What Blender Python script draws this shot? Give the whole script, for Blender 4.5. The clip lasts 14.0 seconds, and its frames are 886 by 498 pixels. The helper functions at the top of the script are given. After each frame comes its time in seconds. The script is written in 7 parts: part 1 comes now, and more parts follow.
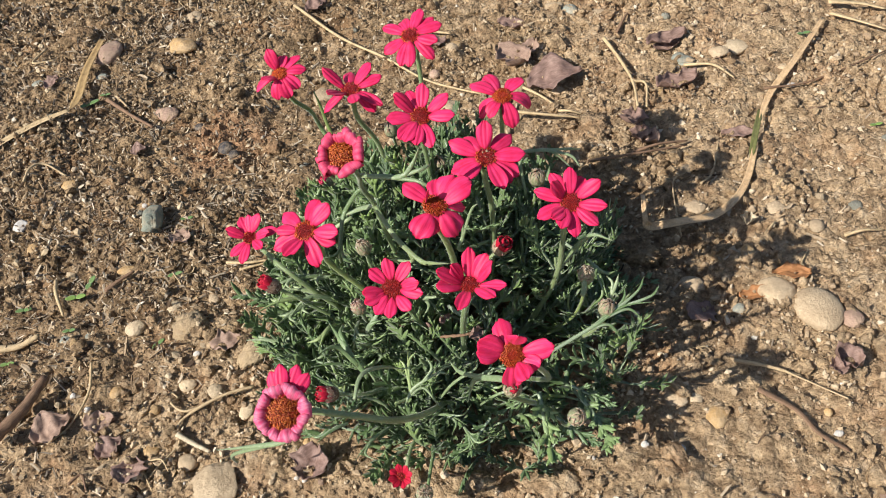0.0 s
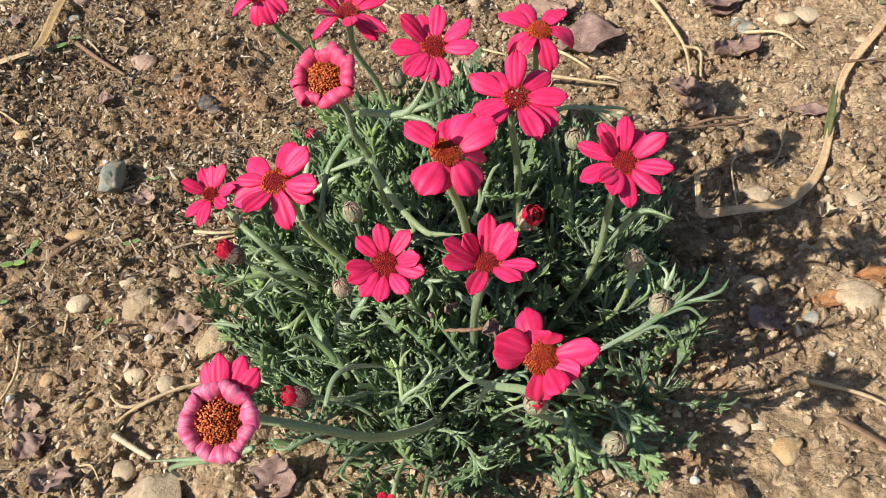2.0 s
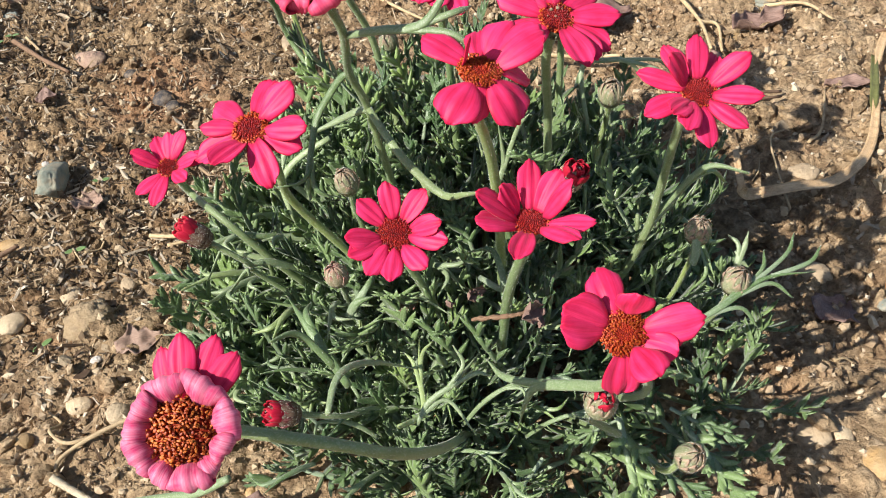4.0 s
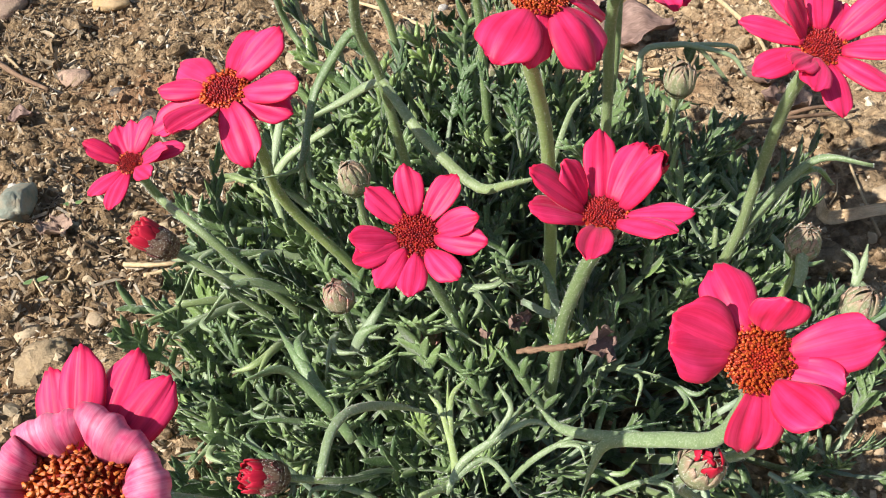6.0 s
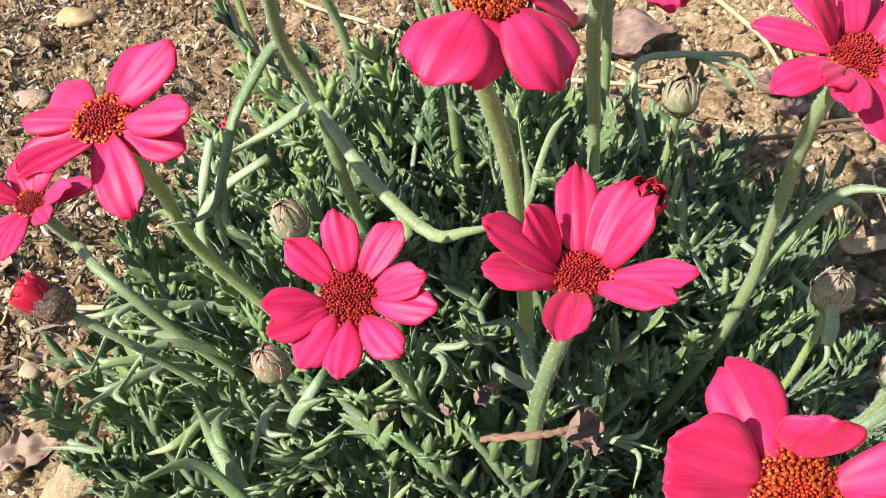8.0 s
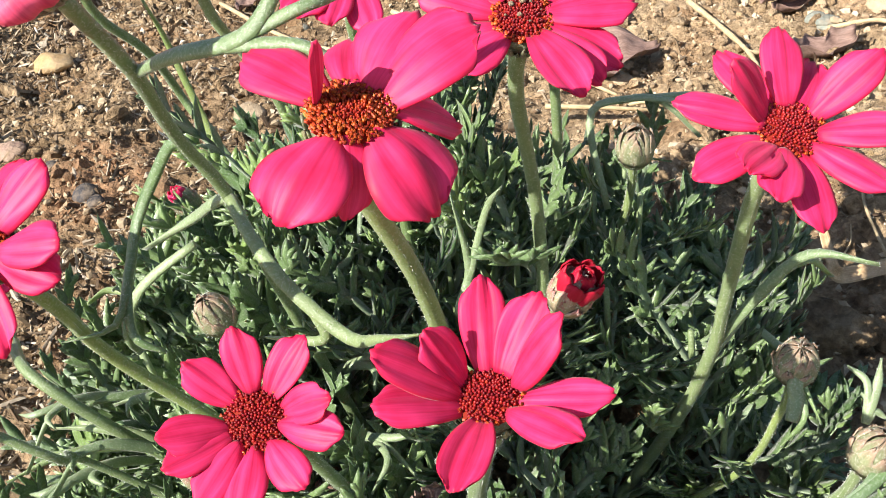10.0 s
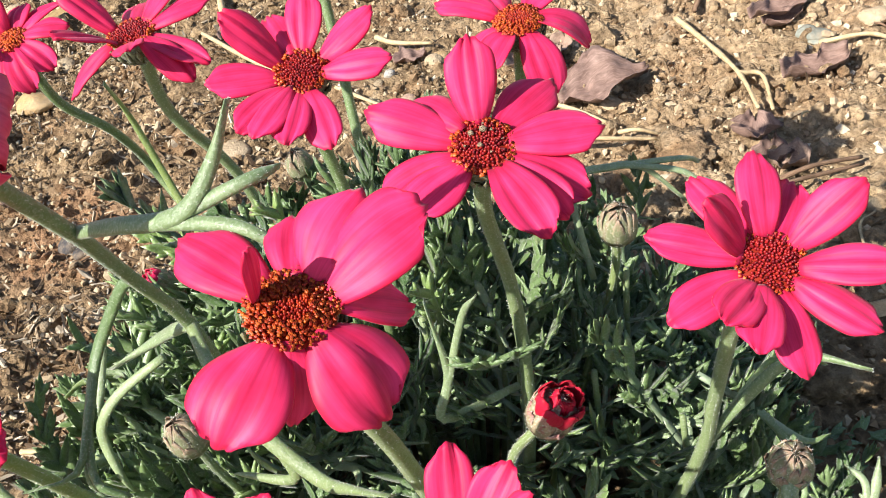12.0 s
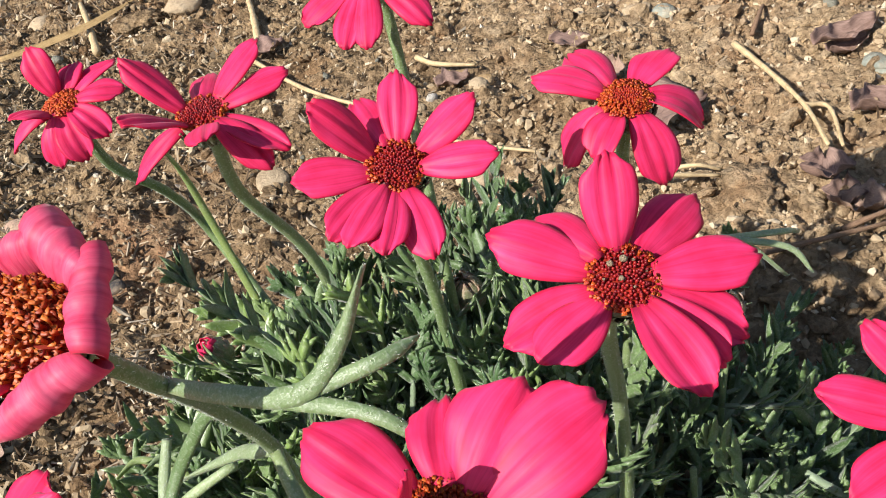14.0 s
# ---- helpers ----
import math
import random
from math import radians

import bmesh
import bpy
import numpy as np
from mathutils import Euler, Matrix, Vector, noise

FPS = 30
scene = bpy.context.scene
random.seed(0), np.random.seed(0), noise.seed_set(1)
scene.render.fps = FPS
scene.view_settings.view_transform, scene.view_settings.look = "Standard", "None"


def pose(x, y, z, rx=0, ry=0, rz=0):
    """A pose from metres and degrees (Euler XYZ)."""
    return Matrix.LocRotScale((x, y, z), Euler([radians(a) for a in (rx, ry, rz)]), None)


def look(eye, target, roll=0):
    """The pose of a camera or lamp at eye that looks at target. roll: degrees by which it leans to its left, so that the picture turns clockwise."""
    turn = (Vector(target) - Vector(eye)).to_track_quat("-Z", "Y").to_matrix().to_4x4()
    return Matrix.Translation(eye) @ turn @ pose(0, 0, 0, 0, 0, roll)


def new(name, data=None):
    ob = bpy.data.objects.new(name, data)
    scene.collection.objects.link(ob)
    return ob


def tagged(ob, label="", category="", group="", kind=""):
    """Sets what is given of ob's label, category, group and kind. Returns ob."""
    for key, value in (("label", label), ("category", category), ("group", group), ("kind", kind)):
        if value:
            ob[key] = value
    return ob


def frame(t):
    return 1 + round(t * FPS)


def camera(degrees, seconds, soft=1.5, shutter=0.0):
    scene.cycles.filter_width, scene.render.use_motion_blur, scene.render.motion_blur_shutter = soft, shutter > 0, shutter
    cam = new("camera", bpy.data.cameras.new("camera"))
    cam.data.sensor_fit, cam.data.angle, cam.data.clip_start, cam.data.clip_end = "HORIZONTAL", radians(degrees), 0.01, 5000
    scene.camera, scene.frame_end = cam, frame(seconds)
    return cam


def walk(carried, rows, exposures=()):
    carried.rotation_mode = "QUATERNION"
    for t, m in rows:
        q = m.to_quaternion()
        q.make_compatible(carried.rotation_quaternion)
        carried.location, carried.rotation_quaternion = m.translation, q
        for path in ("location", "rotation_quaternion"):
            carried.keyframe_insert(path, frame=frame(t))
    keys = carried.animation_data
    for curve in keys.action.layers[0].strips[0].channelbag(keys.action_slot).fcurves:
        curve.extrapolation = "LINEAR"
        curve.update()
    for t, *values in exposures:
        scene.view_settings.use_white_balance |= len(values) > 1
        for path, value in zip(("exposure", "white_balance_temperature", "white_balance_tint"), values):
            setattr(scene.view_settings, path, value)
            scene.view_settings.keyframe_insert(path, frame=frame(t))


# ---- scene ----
cam = camera(50.6, 14.0, soft=1.0)
PATH = [
    (0, (0.02, -0.004, 0.658), (-0.214, 1.352, -0.793), -10.3),
    (0.5, (0.019, 0.021, 0.627), (-0.22, 1.374, -0.826), -9.5),
    (1, (0.021, 0.048, 0.597), (-0.227, 1.405, -0.852), -8.9),
    (1.5, (0.011, 0.067, 0.562), (-0.242, 1.423, -0.885), -8.2),
    (2, (0.001, 0.083, 0.537), (-0.25, 1.443, -0.908), -7.8),
    (2.5, (-0.015, 0.092, 0.511), (-0.247, 1.473, -0.917), -7.8),
    (3, (-0.023, 0.103, 0.488), (-0.216, 1.504, -0.925), -7.1),
    (3.2, (-0.027, 0.107, 0.476), (-0.203, 1.515, -0.933), -6.8),
    (5.3, (-0.049, 0.17, 0.381), (-0.226, 1.67, -0.93), -7.1),
    (5.5, (-0.051, 0.173, 0.371), (-0.227, 1.683, -0.928), -6.8),
    (6, (-0.056, 0.189, 0.358), (-0.245, 1.713, -0.924), -6.9),
    (6.5, (-0.056, 0.201, 0.344), (-0.248, 1.734, -0.926), -6.8),
    (7, (-0.055, 0.219, 0.335), (-0.246, 1.751, -0.937), -7.2),
    (7.5, (-0.055, 0.231, 0.331), (-0.247, 1.766, -0.937), -7.3),
    (7.7, (-0.051, 0.236, 0.329), (-0.248, 1.774, -0.934), -7.5),
    (9.8, (-0.024, 0.269, 0.331), (-0.271, 1.811, -0.918), -11.6),
    (10, (-0.018, 0.273, 0.334), (-0.273, 1.808, -0.922), -12.2),
    (10.5, (-0.009, 0.279, 0.338), (-0.286, 1.809, -0.921), -14.0),
    (11, (-0.007, 0.285, 0.342), (-0.289, 1.809, -0.922), -14.7),
    (11.5, (-0.003, 0.296, 0.348), (-0.281, 1.814, -0.924), -15.1),
    (12, (-0.006, 0.304, 0.352), (-0.277, 1.817, -0.927), -15.2),
    (12.5, (-0.006, 0.315, 0.362), (-0.268, 1.797, -0.956), -15.3),
    (13, (-0.011, 0.325, 0.367), (-0.273, 1.81, -0.947), -15.6),
    (13.5, (-0.019, 0.333, 0.366), (-0.309, 1.829, -0.929), -15.9),
    (14, (-0.028, 0.342, 0.363), (-0.327, 1.841, -0.926), -15.6),
]
EXPOSURES = [(0.0, 0.44), (3, 0.61), (6.5, 0.80), (7.5, 0.97), (10, 1.04), (11.5, 1.05), (12.5, 0.83), (14, 0.62)]
walk(cam, [(t, look(eye, target, roll)) for t, eye, target, roll in PATH], EXPOSURES)

# ---- light ----
SUN_AZ, SUN_EL = 216.0, 42.0      # the side from which the sun shines (degrees from +x towards +y) and its height
world = bpy.data.worlds.new("world")
scene.world = world
world.use_nodes = True
wn = world.node_tree.nodes
sky = wn.new("ShaderNodeTexSky")
sky.sky_type = 'NISHITA'
sky.sun_disc = False
sky.sun_elevation = radians(SUN_EL)
sky.sun_rotation = radians(90.0 - SUN_AZ)
wn["Background"].inputs["Strength"].default_value = 0.085
world.node_tree.links.new(sky.outputs[0], wn["Background"].inputs["Color"])
sun_data = bpy.data.lights.new("sun", 'SUN')
sun_data.energy = 5.0
sun_data.angle = radians(0.55)
sun_data.color = (1.0, 0.955, 0.88)
sun = new("sun", sun_data)
_a, _e = radians(SUN_AZ), radians(SUN_EL)
SUN_DIR = Vector((math.cos(_a) * math.cos(_e), math.sin(_a) * math.cos(_e), math.sin(_e)))
sun.matrix_world = look(SUN_DIR * 3.0, (0, 0, 0))


# ---- materials ----
def material(name, rough=0.6, spec=0.3):
    m = bpy.data.materials.new(name)
    m.use_nodes = True
    nt = m.node_tree
    b = nt.nodes["Principled BSDF"]
    b.inputs["Roughness"].default_value = rough
    b.inputs["Specular IOR Level"].default_value = spec
    return m, nt, b


def link(nt, a, b):
    nt.links.new(a, b)


def node(nt, kind, **values):
    n = nt.nodes.new(kind)
    for k, v in values.items():
        n.inputs[k.replace("_", " ")].default_value = v
    return n


def ramp(nt, fac, stops):
    n = nt.nodes.new("ShaderNodeValToRGB")
    e = n.color_ramp.elements
    while len(e) > 1:
        e.remove(e[-1])
    e[0].position, e[0].color = stops[0][0], (*stops[0][1], 1)
    for p, c in stops[1:]:
        k = e.new(p)
        k.color = (*c, 1)
    link(nt, fac, n.inputs["Fac"])
    return n.outputs["Color"]


def mix(nt, fac, a, b, mode='MIX'):
    n = nt.nodes.new("ShaderNodeMix")
    n.data_type, n.blend_type = 'RGBA', mode
    for k, v in ((0, fac), (6, a), (7, b)):
        if isinstance(v, (int, float)):
            n.inputs[k].default_value = v
        elif isinstance(v, tuple):
            n.inputs[k].default_value = (*v, 1)
        else:
            link(nt, v, n.inputs[k])
    return n.outputs[2]


def coords(nt, what="Object", scale=None):
    t = nt.nodes.new("ShaderNodeTexCoord")
    out = t.outputs[what]
    if scale:
        mp = nt.nodes.new("ShaderNodeMapping")
        mp.inputs["Scale"].default_value = scale
        link(nt, out, mp.inputs["Vector"])
        out = mp.outputs[0]
    return out


def noise_tex(nt, vec, scale, detail=4.0, rough=0.6):
    n = node(nt, "ShaderNodeTexNoise", Scale=scale, Detail=detail, Roughness=rough)
    link(nt, vec, n.inputs["Vector"])
    return n.outputs["Fac"]


def bump(nt, b, height, strength, dist):
    n = nt.nodes.new("ShaderNodeBump")
    n.inputs["Strength"].default_value, n.inputs["Distance"].default_value = strength, dist
    link(nt, height, n.inputs["Height"])
    link(nt, n.outputs[0], b.inputs["Normal"])


def position(nt):
    return nt.nodes.new("ShaderNodeNewGeometry").outputs["Position"]


def island(nt):
    return nt.nodes.new("ShaderNodeNewGeometry").outputs["Random Per Island"]


def per_object(nt):
    return nt.nodes.new("ShaderNodeObjectInfo").outputs["Random"]


def leaf_tone(nt):
    """The shade that each leaf of the joined foliage carries in its UV."""
    sx = nt.nodes.new("ShaderNodeSeparateXYZ")
    link(nt, coords(nt, "UV"), sx.inputs[0])
    return sx.outputs[1]


def side_mask(nt):
    """0 on the dark, mulched side of the bed, 1 on the pale sandy side; ragged in between."""
    g = position(nt)
    sx = nt.nodes.new("ShaderNodeSeparateXYZ")
    link(nt, g, sx.inputs[0])
    n = noise_tex(nt, g, 9.0, 3.0)
    ma = nt.nodes.new("ShaderNodeMath")
    ma.operation = 'MULTIPLY_ADD'
    ma.inputs[1].default_value, ma.inputs[2].default_value = 0.7, -0.35
    link(nt, n, ma.inputs[0])
    add = nt.nodes.new("ShaderNodeMath")
    add.operation = 'ADD'
    link(nt, ma.outputs[0], add.inputs[0])
    link(nt, sx.outputs[0], add.inputs[1])
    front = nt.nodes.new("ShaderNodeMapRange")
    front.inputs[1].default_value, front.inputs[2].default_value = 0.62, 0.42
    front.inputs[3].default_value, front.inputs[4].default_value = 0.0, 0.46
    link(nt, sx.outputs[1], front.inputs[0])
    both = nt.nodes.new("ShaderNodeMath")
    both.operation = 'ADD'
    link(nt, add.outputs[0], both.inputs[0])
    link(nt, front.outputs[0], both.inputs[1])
    # browner soil by the plant, its tone also deepening the plant's shadow there
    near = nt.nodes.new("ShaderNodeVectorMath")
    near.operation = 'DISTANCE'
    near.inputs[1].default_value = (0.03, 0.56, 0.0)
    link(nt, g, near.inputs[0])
    shaded_loam = nt.nodes.new("ShaderNodeMapRange")
    shaded_loam.inputs[1].default_value, shaded_loam.inputs[2].default_value = 0.09, 0.20
    shaded_loam.inputs[3].default_value, shaded_loam.inputs[4].default_value = -0.42, 0.0
    link(nt, near.outputs["Value"], shaded_loam.inputs[0])
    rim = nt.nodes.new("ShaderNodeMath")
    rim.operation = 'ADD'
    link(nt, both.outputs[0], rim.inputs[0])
    link(nt, shaded_loam.outputs[0], rim.inputs[1])
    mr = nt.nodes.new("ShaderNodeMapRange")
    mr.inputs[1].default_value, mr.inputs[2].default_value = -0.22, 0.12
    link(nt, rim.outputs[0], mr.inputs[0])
    away = nt.nodes.new("ShaderNodeVectorMath")
    away.operation = 'DISTANCE'
    away.inputs[1].default_value = (-0.15, 0.75, 0.0)
    link(nt, g, away.inputs[0])
    far = nt.nodes.new("ShaderNodeMapRange")
    far.inputs[1].default_value, far.inputs[2].default_value = 0.75, 1.5
    link(nt, away.outputs["Value"], far.inputs[0])
    patches = ramp(nt, noise_tex(nt, g, 1.7, 5.0), [(0.35, (0.1, 0.1, 0.1)), (0.65, (0.9, 0.9, 0.9))])
    return mix(nt, far.outputs[0], mr.outputs[0], patches)


def soil_material():
    m, nt, b = material("soil", 0.95, 0.12)
    g = position(nt)
    big = noise_tex(nt, g, 16.0, 5.0)
    fine = noise_tex(nt, g, 240.0, 6.0, 0.7)
    mid = noise_tex(nt, g, 70.0, 5.0, 0.65)
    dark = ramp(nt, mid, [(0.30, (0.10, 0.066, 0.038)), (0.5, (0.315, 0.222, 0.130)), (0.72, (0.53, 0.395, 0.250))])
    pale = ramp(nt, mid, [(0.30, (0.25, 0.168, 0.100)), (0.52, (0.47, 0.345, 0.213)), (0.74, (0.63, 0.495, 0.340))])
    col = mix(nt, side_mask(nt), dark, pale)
    warm = ramp(nt, big, [(0.33, (0.88, 0.72, 0.62)), (0.48, (0.96, 0.93, 0.90)), (0.66, (1.10, 1.06, 1.00))])
    col = mix(nt, 0.7, col, warm, 'MULTIPLY')
    spot = nt.nodes.new("ShaderNodeVectorMath")
    spot.operation = 'DISTANCE'
    spot.inputs[1].default_value = (-0.345, 0.795, 0.0)
    link(nt, g, spot.inputs[0])
    ragged = nt.nodes.new("ShaderNodeMath")
    ragged.operation = 'MULTIPLY_ADD'
    ragged.inputs[1].default_value = 0.09
    link(nt, noise_tex(nt, g, 40.0, 4.0), ragged.inputs[0])
    link(nt, spot.outputs["Value"], ragged.inputs[2])
    red = ramp(nt, ragged.outputs[0], [(0.075, (0.8, 0.8, 0.8)), (0.115, (0, 0, 0))])
    col = mix(nt, red, col, (0.36, 0.205, 0.115))
    grit = ramp(nt, fine, [(0.35, (0.55, 0.52, 0.5)), (0.6, (1.15, 1.13, 1.1))])
    col = mix(nt, 0.75, col, grit, 'MULTIPLY')
    granules = node(nt, "ShaderNodeTexVoronoi", Scale=210.0)
    link(nt, g, granules.inputs["Vector"])
    each = nt.nodes.new("ShaderNodeSeparateXYZ")
    link(nt, granules.outputs["Color"], each.inputs[0])
    col = mix(nt, 0.8, col, ramp(nt, each.outputs[0], [(0.0, (0.70, 0.68, 0.66)), (0.5, (0.98, 0.98, 0.97)), (1.0, (1.24, 1.22, 1.18))]), 'MULTIPLY')
    link(nt, mix(nt, 1.0, col, (0.985, 1.0, 1.025), 'MULTIPLY'), b.inputs["Base Color"])
    h = nt.nodes.new("ShaderNodeMath")
    h.operation = 'ADD'
    link(nt, fine, h.inputs[0])
    link(nt, mid, h.inputs[1])
    grains = nt.nodes.new("ShaderNodeMath")
    grains.operation = 'MULTIPLY_ADD'
    grains.inputs[1].default_value = -0.55
    link(nt, granules.outputs["Distance"], grains.inputs[0])
    link(nt, h.outputs[0], grains.inputs[2])
    bump(nt, b, grains.outputs[0], 1.0, 0.0050)
    return m


def crumb_material():
    m, nt, b = material("soil_crumbs", 0.92, 0.15)
    r = island(nt)
    g = position(nt)
    fine = noise_tex(nt, g, 400.0, 4.0)
    dark = ramp(nt, r, [(0.0, (0.12, 0.078, 0.045)), (0.3, (0.29, 0.205, 0.122)), (0.65, (0.47, 0.36, 0.225)), (0.93, (0.56, 0.44, 0.29)), (0.995, (0.64, 0.55, 0.42))])
    pale = ramp(nt, r, [(0.0, (0.27, 0.182, 0.11)), (0.35, (0.40, 0.290, 0.180)), (0.75, (0.52, 0.395, 0.255)), (0.97, (0.62, 0.50, 0.35)), (0.998, (0.68, 0.60, 0.48))])
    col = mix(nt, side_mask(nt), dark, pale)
    grit = ramp(nt, fine, [(0.3, (0.7, 0.68, 0.66)), (0.65, (1.1, 1.1, 1.1))])
    col = mix(nt, 0.6, col, grit, 'MULTIPLY')
    link(nt, mix(nt, 1.0, col, (0.985, 1.0, 1.025), 'MULTIPLY'), b.inputs["Base Color"])
    bump(nt, b, fine, 0.6, 0.0012)
    return m


def chip_material():
    m, nt, b = material("bark_chips", 0.85, 0.2)
    r = island(nt)
    col = ramp(nt, r, [(0.0, (0.06, 0.038, 0.024)), (0.32, (0.16, 0.108, 0.064)), (0.58, (0.34, 0.25, 0.155)), (0.80, (0.36, 0.31, 0.24)), (0.92, (0.48, 0.38, 0.26)), (1.0, (0.66, 0.57, 0.44))])
    fine = noise_tex(nt, position(nt), 500.0, 3.0)
    grit = ramp(nt, fine, [(0.3, (0.65, 0.63, 0.6)), (0.65, (1.12, 1.1, 1.1))])
    link(nt, mix(nt, 0.7, col, grit, 'MULTIPLY'), b.inputs["Base Color"])
    bump(nt, b, fine, 0.5, 0.0008)
    return m


def stone_material(name, a, c, scale=120.0, rough=0.8):
    m, nt, b = material(name, rough, 0.3)
    o = coords(nt)
    n1 = noise_tex(nt, o, scale * 0.35, 4.0)
    n2 = noise_tex(nt, o, scale * 3.0, 5.0, 0.7)
    col = ramp(nt, n1, [(0.3, a), (0.7, c)])
    grit = ramp(nt, n2, [(0.3, (0.72, 0.7, 0.68)), (0.62, (1.08, 1.08, 1.08))])
    col = mix(nt, 0.7, col, grit, 'MULTIPLY')
    dust = ramp(nt, noise_tex(nt, o, scale * 0.9, 5.0, 0.7), [(0.42, (0, 0, 0)), (0.62, (1, 1, 1))])
    col = mix(nt, mix(nt, 0.55, (0.0, 0.0, 0.0), dust), col, (0.40, 0.295, 0.19))
    tone = ramp(nt, per_object(nt), [(0.0, (0.82, 0.8, 0.78)), (1.0, (1.1, 1.08, 1.05))])
    link(nt, mix(nt, 1.0, col, tone, 'MULTIPLY'), b.inputs["Base Color"])
    bump(nt, b, n2, 0.8, 0.002)
    return m


def fibre_material(name, a, c, rough=0.7, spec=0.3):
    """Straw, dead leaf and bark: streaks that run along the piece."""
    m, nt, b = material(name, rough, spec)
    n = noise_tex(nt, coords(nt, "UV", (3, 14, 1)), 3.0, 4.0, 0.6)
    spot = noise_tex(nt, coords(nt), 160.0, 4.0, 0.65)
    col = ramp(nt, n, [(0.3, a), (0.68, c)])
    worn = ramp(nt, spot, [(0.32, (0.55, 0.5, 0.46)), (0.55, (1.05, 1.03, 1.0))])
    link(nt, mix(nt, 0.65, col, worn, 'MULTIPLY'), b.inputs["Base Color"])
    bump(nt, b, n, 0.5, 0.0008)
    return m


def petal_material(name, deep, bright, pale=None, pale_at=0.75, veins=0.0):
    m, nt, b = material(name, 0.52, 0.26)
    uv = coords(nt, "UV")
    sx = nt.nodes.new("ShaderNodeSeparateXYZ")
    link(nt, uv, sx.inputs[0])
    streak = noise_tex(nt, coords(nt, "UV", (0.5, 5.0, 1.0)), 1.5, 3.0, 0.5)
    blotch = noise_tex(nt, coords(nt), 140.0, 3.0, 0.55)
    col = mix(nt, 0.35, ramp(nt, streak, [(0.30, deep), (0.70, bright)]), ramp(nt, blotch, [(0.32, deep), (0.68, bright)]))
    if pale:
        fade = ramp(nt, noise_tex(nt, coords(nt, "UV", (1.6, 2.6, 1.0)), 2.0, 4.0), [(0.35, (0, 0, 0)), (0.7, (1, 1, 1))])
        col = mix(nt, mix(nt, pale_at, (0.0, 0.0, 0.0), fade), col, pale)
    if veins:
        fine = ramp(nt, noise_tex(nt, coords(nt, "UV", (0.35, 15.0, 1.0)), 1.5, 3.0, 0.6), [(0.36, (0.62, 0.36, 0.46)), (0.52, (1, 1, 1)), (0.70, (1.10, 1.5, 1.30))])
        col = mix(nt, 1.0, col, mix(nt, veins, (1, 1, 1), fine), 'MULTIPLY')
    base = ramp(nt, sx.outputs[0], [(0.0, (0.72, 0.55, 0.52)), (0.20, (0.97, 0.96, 0.95)), (0.86, (1.02, 1.04, 1.04)), (1.0, (0.92, 0.62, 0.66))])
    col = mix(nt, 1.0, col, base, 'MULTIPLY')
    edge = ramp(nt, sx.outputs[1], [(0.0, (0.90, 0.55, 0.58)), (0.07, (1, 1, 1)), (0.93, (1, 1, 1)), (1.0, (0.90, 0.55, 0.58))])
    col = mix(nt, 1.0, col, edge, 'MULTIPLY')
    tone = ramp(nt, per_object(nt), [(0.0, (0.9, 0.84, 0.86)), (1.0, (1.06, 1.08, 1.08))])
    col = mix(nt, 1.0, col, tone, 'MULTIPLY')
    link(nt, col, b.inputs["Base Color"])
    b.inputs["Sheen Weight"].default_value = 0.08
    b.inputs["Sheen Roughness"].default_value = 0.4
    bump(nt, b, streak, 0.16, 0.0006)
    tr = nt.nodes.new("ShaderNodeBsdfTranslucent")
    link(nt, col, tr.inputs["Color"])
    ms = nt.nodes.new("ShaderNodeMixShader")
    ms.inputs[0].default_value = 0.20
    link(nt, b.outputs[0], ms.inputs[1])
    link(nt, tr.outputs[0], ms.inputs[2])
    link(nt, ms.outputs[0], nt.nodes["Material Output"].inputs["Surface"])
    return m


def leaf_material(name, a, c, rnd, frost=0.35, rough=0.5, silver=0.0):
    """silver: how far a leaf's stalk, at the start of its UV, is grey with down."""
    m, nt, b = material(name, rough, 0.6)
    r = rnd(nt)
    o = coords(nt)
    col = ramp(nt, r, [(0.0, a), (0.74, c), (1.0, (c[0] * 1.08, c[1] * 1.10, c[2] * 0.70))])
    fuzz = noise_tex(nt, o, 1500.0, 3.0, 0.7)
    patch = noise_tex(nt, o, 180.0, 3.0)
    col = mix(nt, 0.5, col, ramp(nt, patch, [(0.3, (0.65, 0.7, 0.62)), (0.7, (1.25, 1.2, 1.2))]), 'MULTIPLY')
    if silver:
        sx = nt.nodes.new("ShaderNodeSeparateXYZ")
        link(nt, coords(nt, "UV"), sx.inputs[0])
        stalk_part = ramp(nt, sx.outputs[0], [(0.15, (silver, silver, silver)), (0.62, (0, 0, 0))])
        col = mix(nt, stalk_part, col, (0.34, 0.41, 0.29))
    hair = ramp(nt, fuzz, [(0.50, (0, 0, 0)), (0.64, (1, 1, 1))])
    col = mix(nt, mix(nt, frost, (0.0, 0.0, 0.0), hair), col, (0.55, 0.60, 0.49))
    link(nt, col, b.inputs["Base Color"])
    b.inputs["Sheen Weight"].default_value = 0.25
    b.inputs["Sheen Roughness"].default_value = 0.35
    bump(nt, b, fuzz, 0.5, 0.0005)
    tr = nt.nodes.new("ShaderNodeBsdfTranslucent")
    link(nt, col, tr.inputs["Color"])
    ms = nt.nodes.new("ShaderNodeMixShader")
    ms.inputs[0].default_value = 0.18
    link(nt, b.outputs[0], ms.inputs[1])
    link(nt, tr.outputs[0], ms.inputs[2])
    link(nt, ms.outputs[0], nt.nodes["Material Output"].inputs["Surface"])
    return m


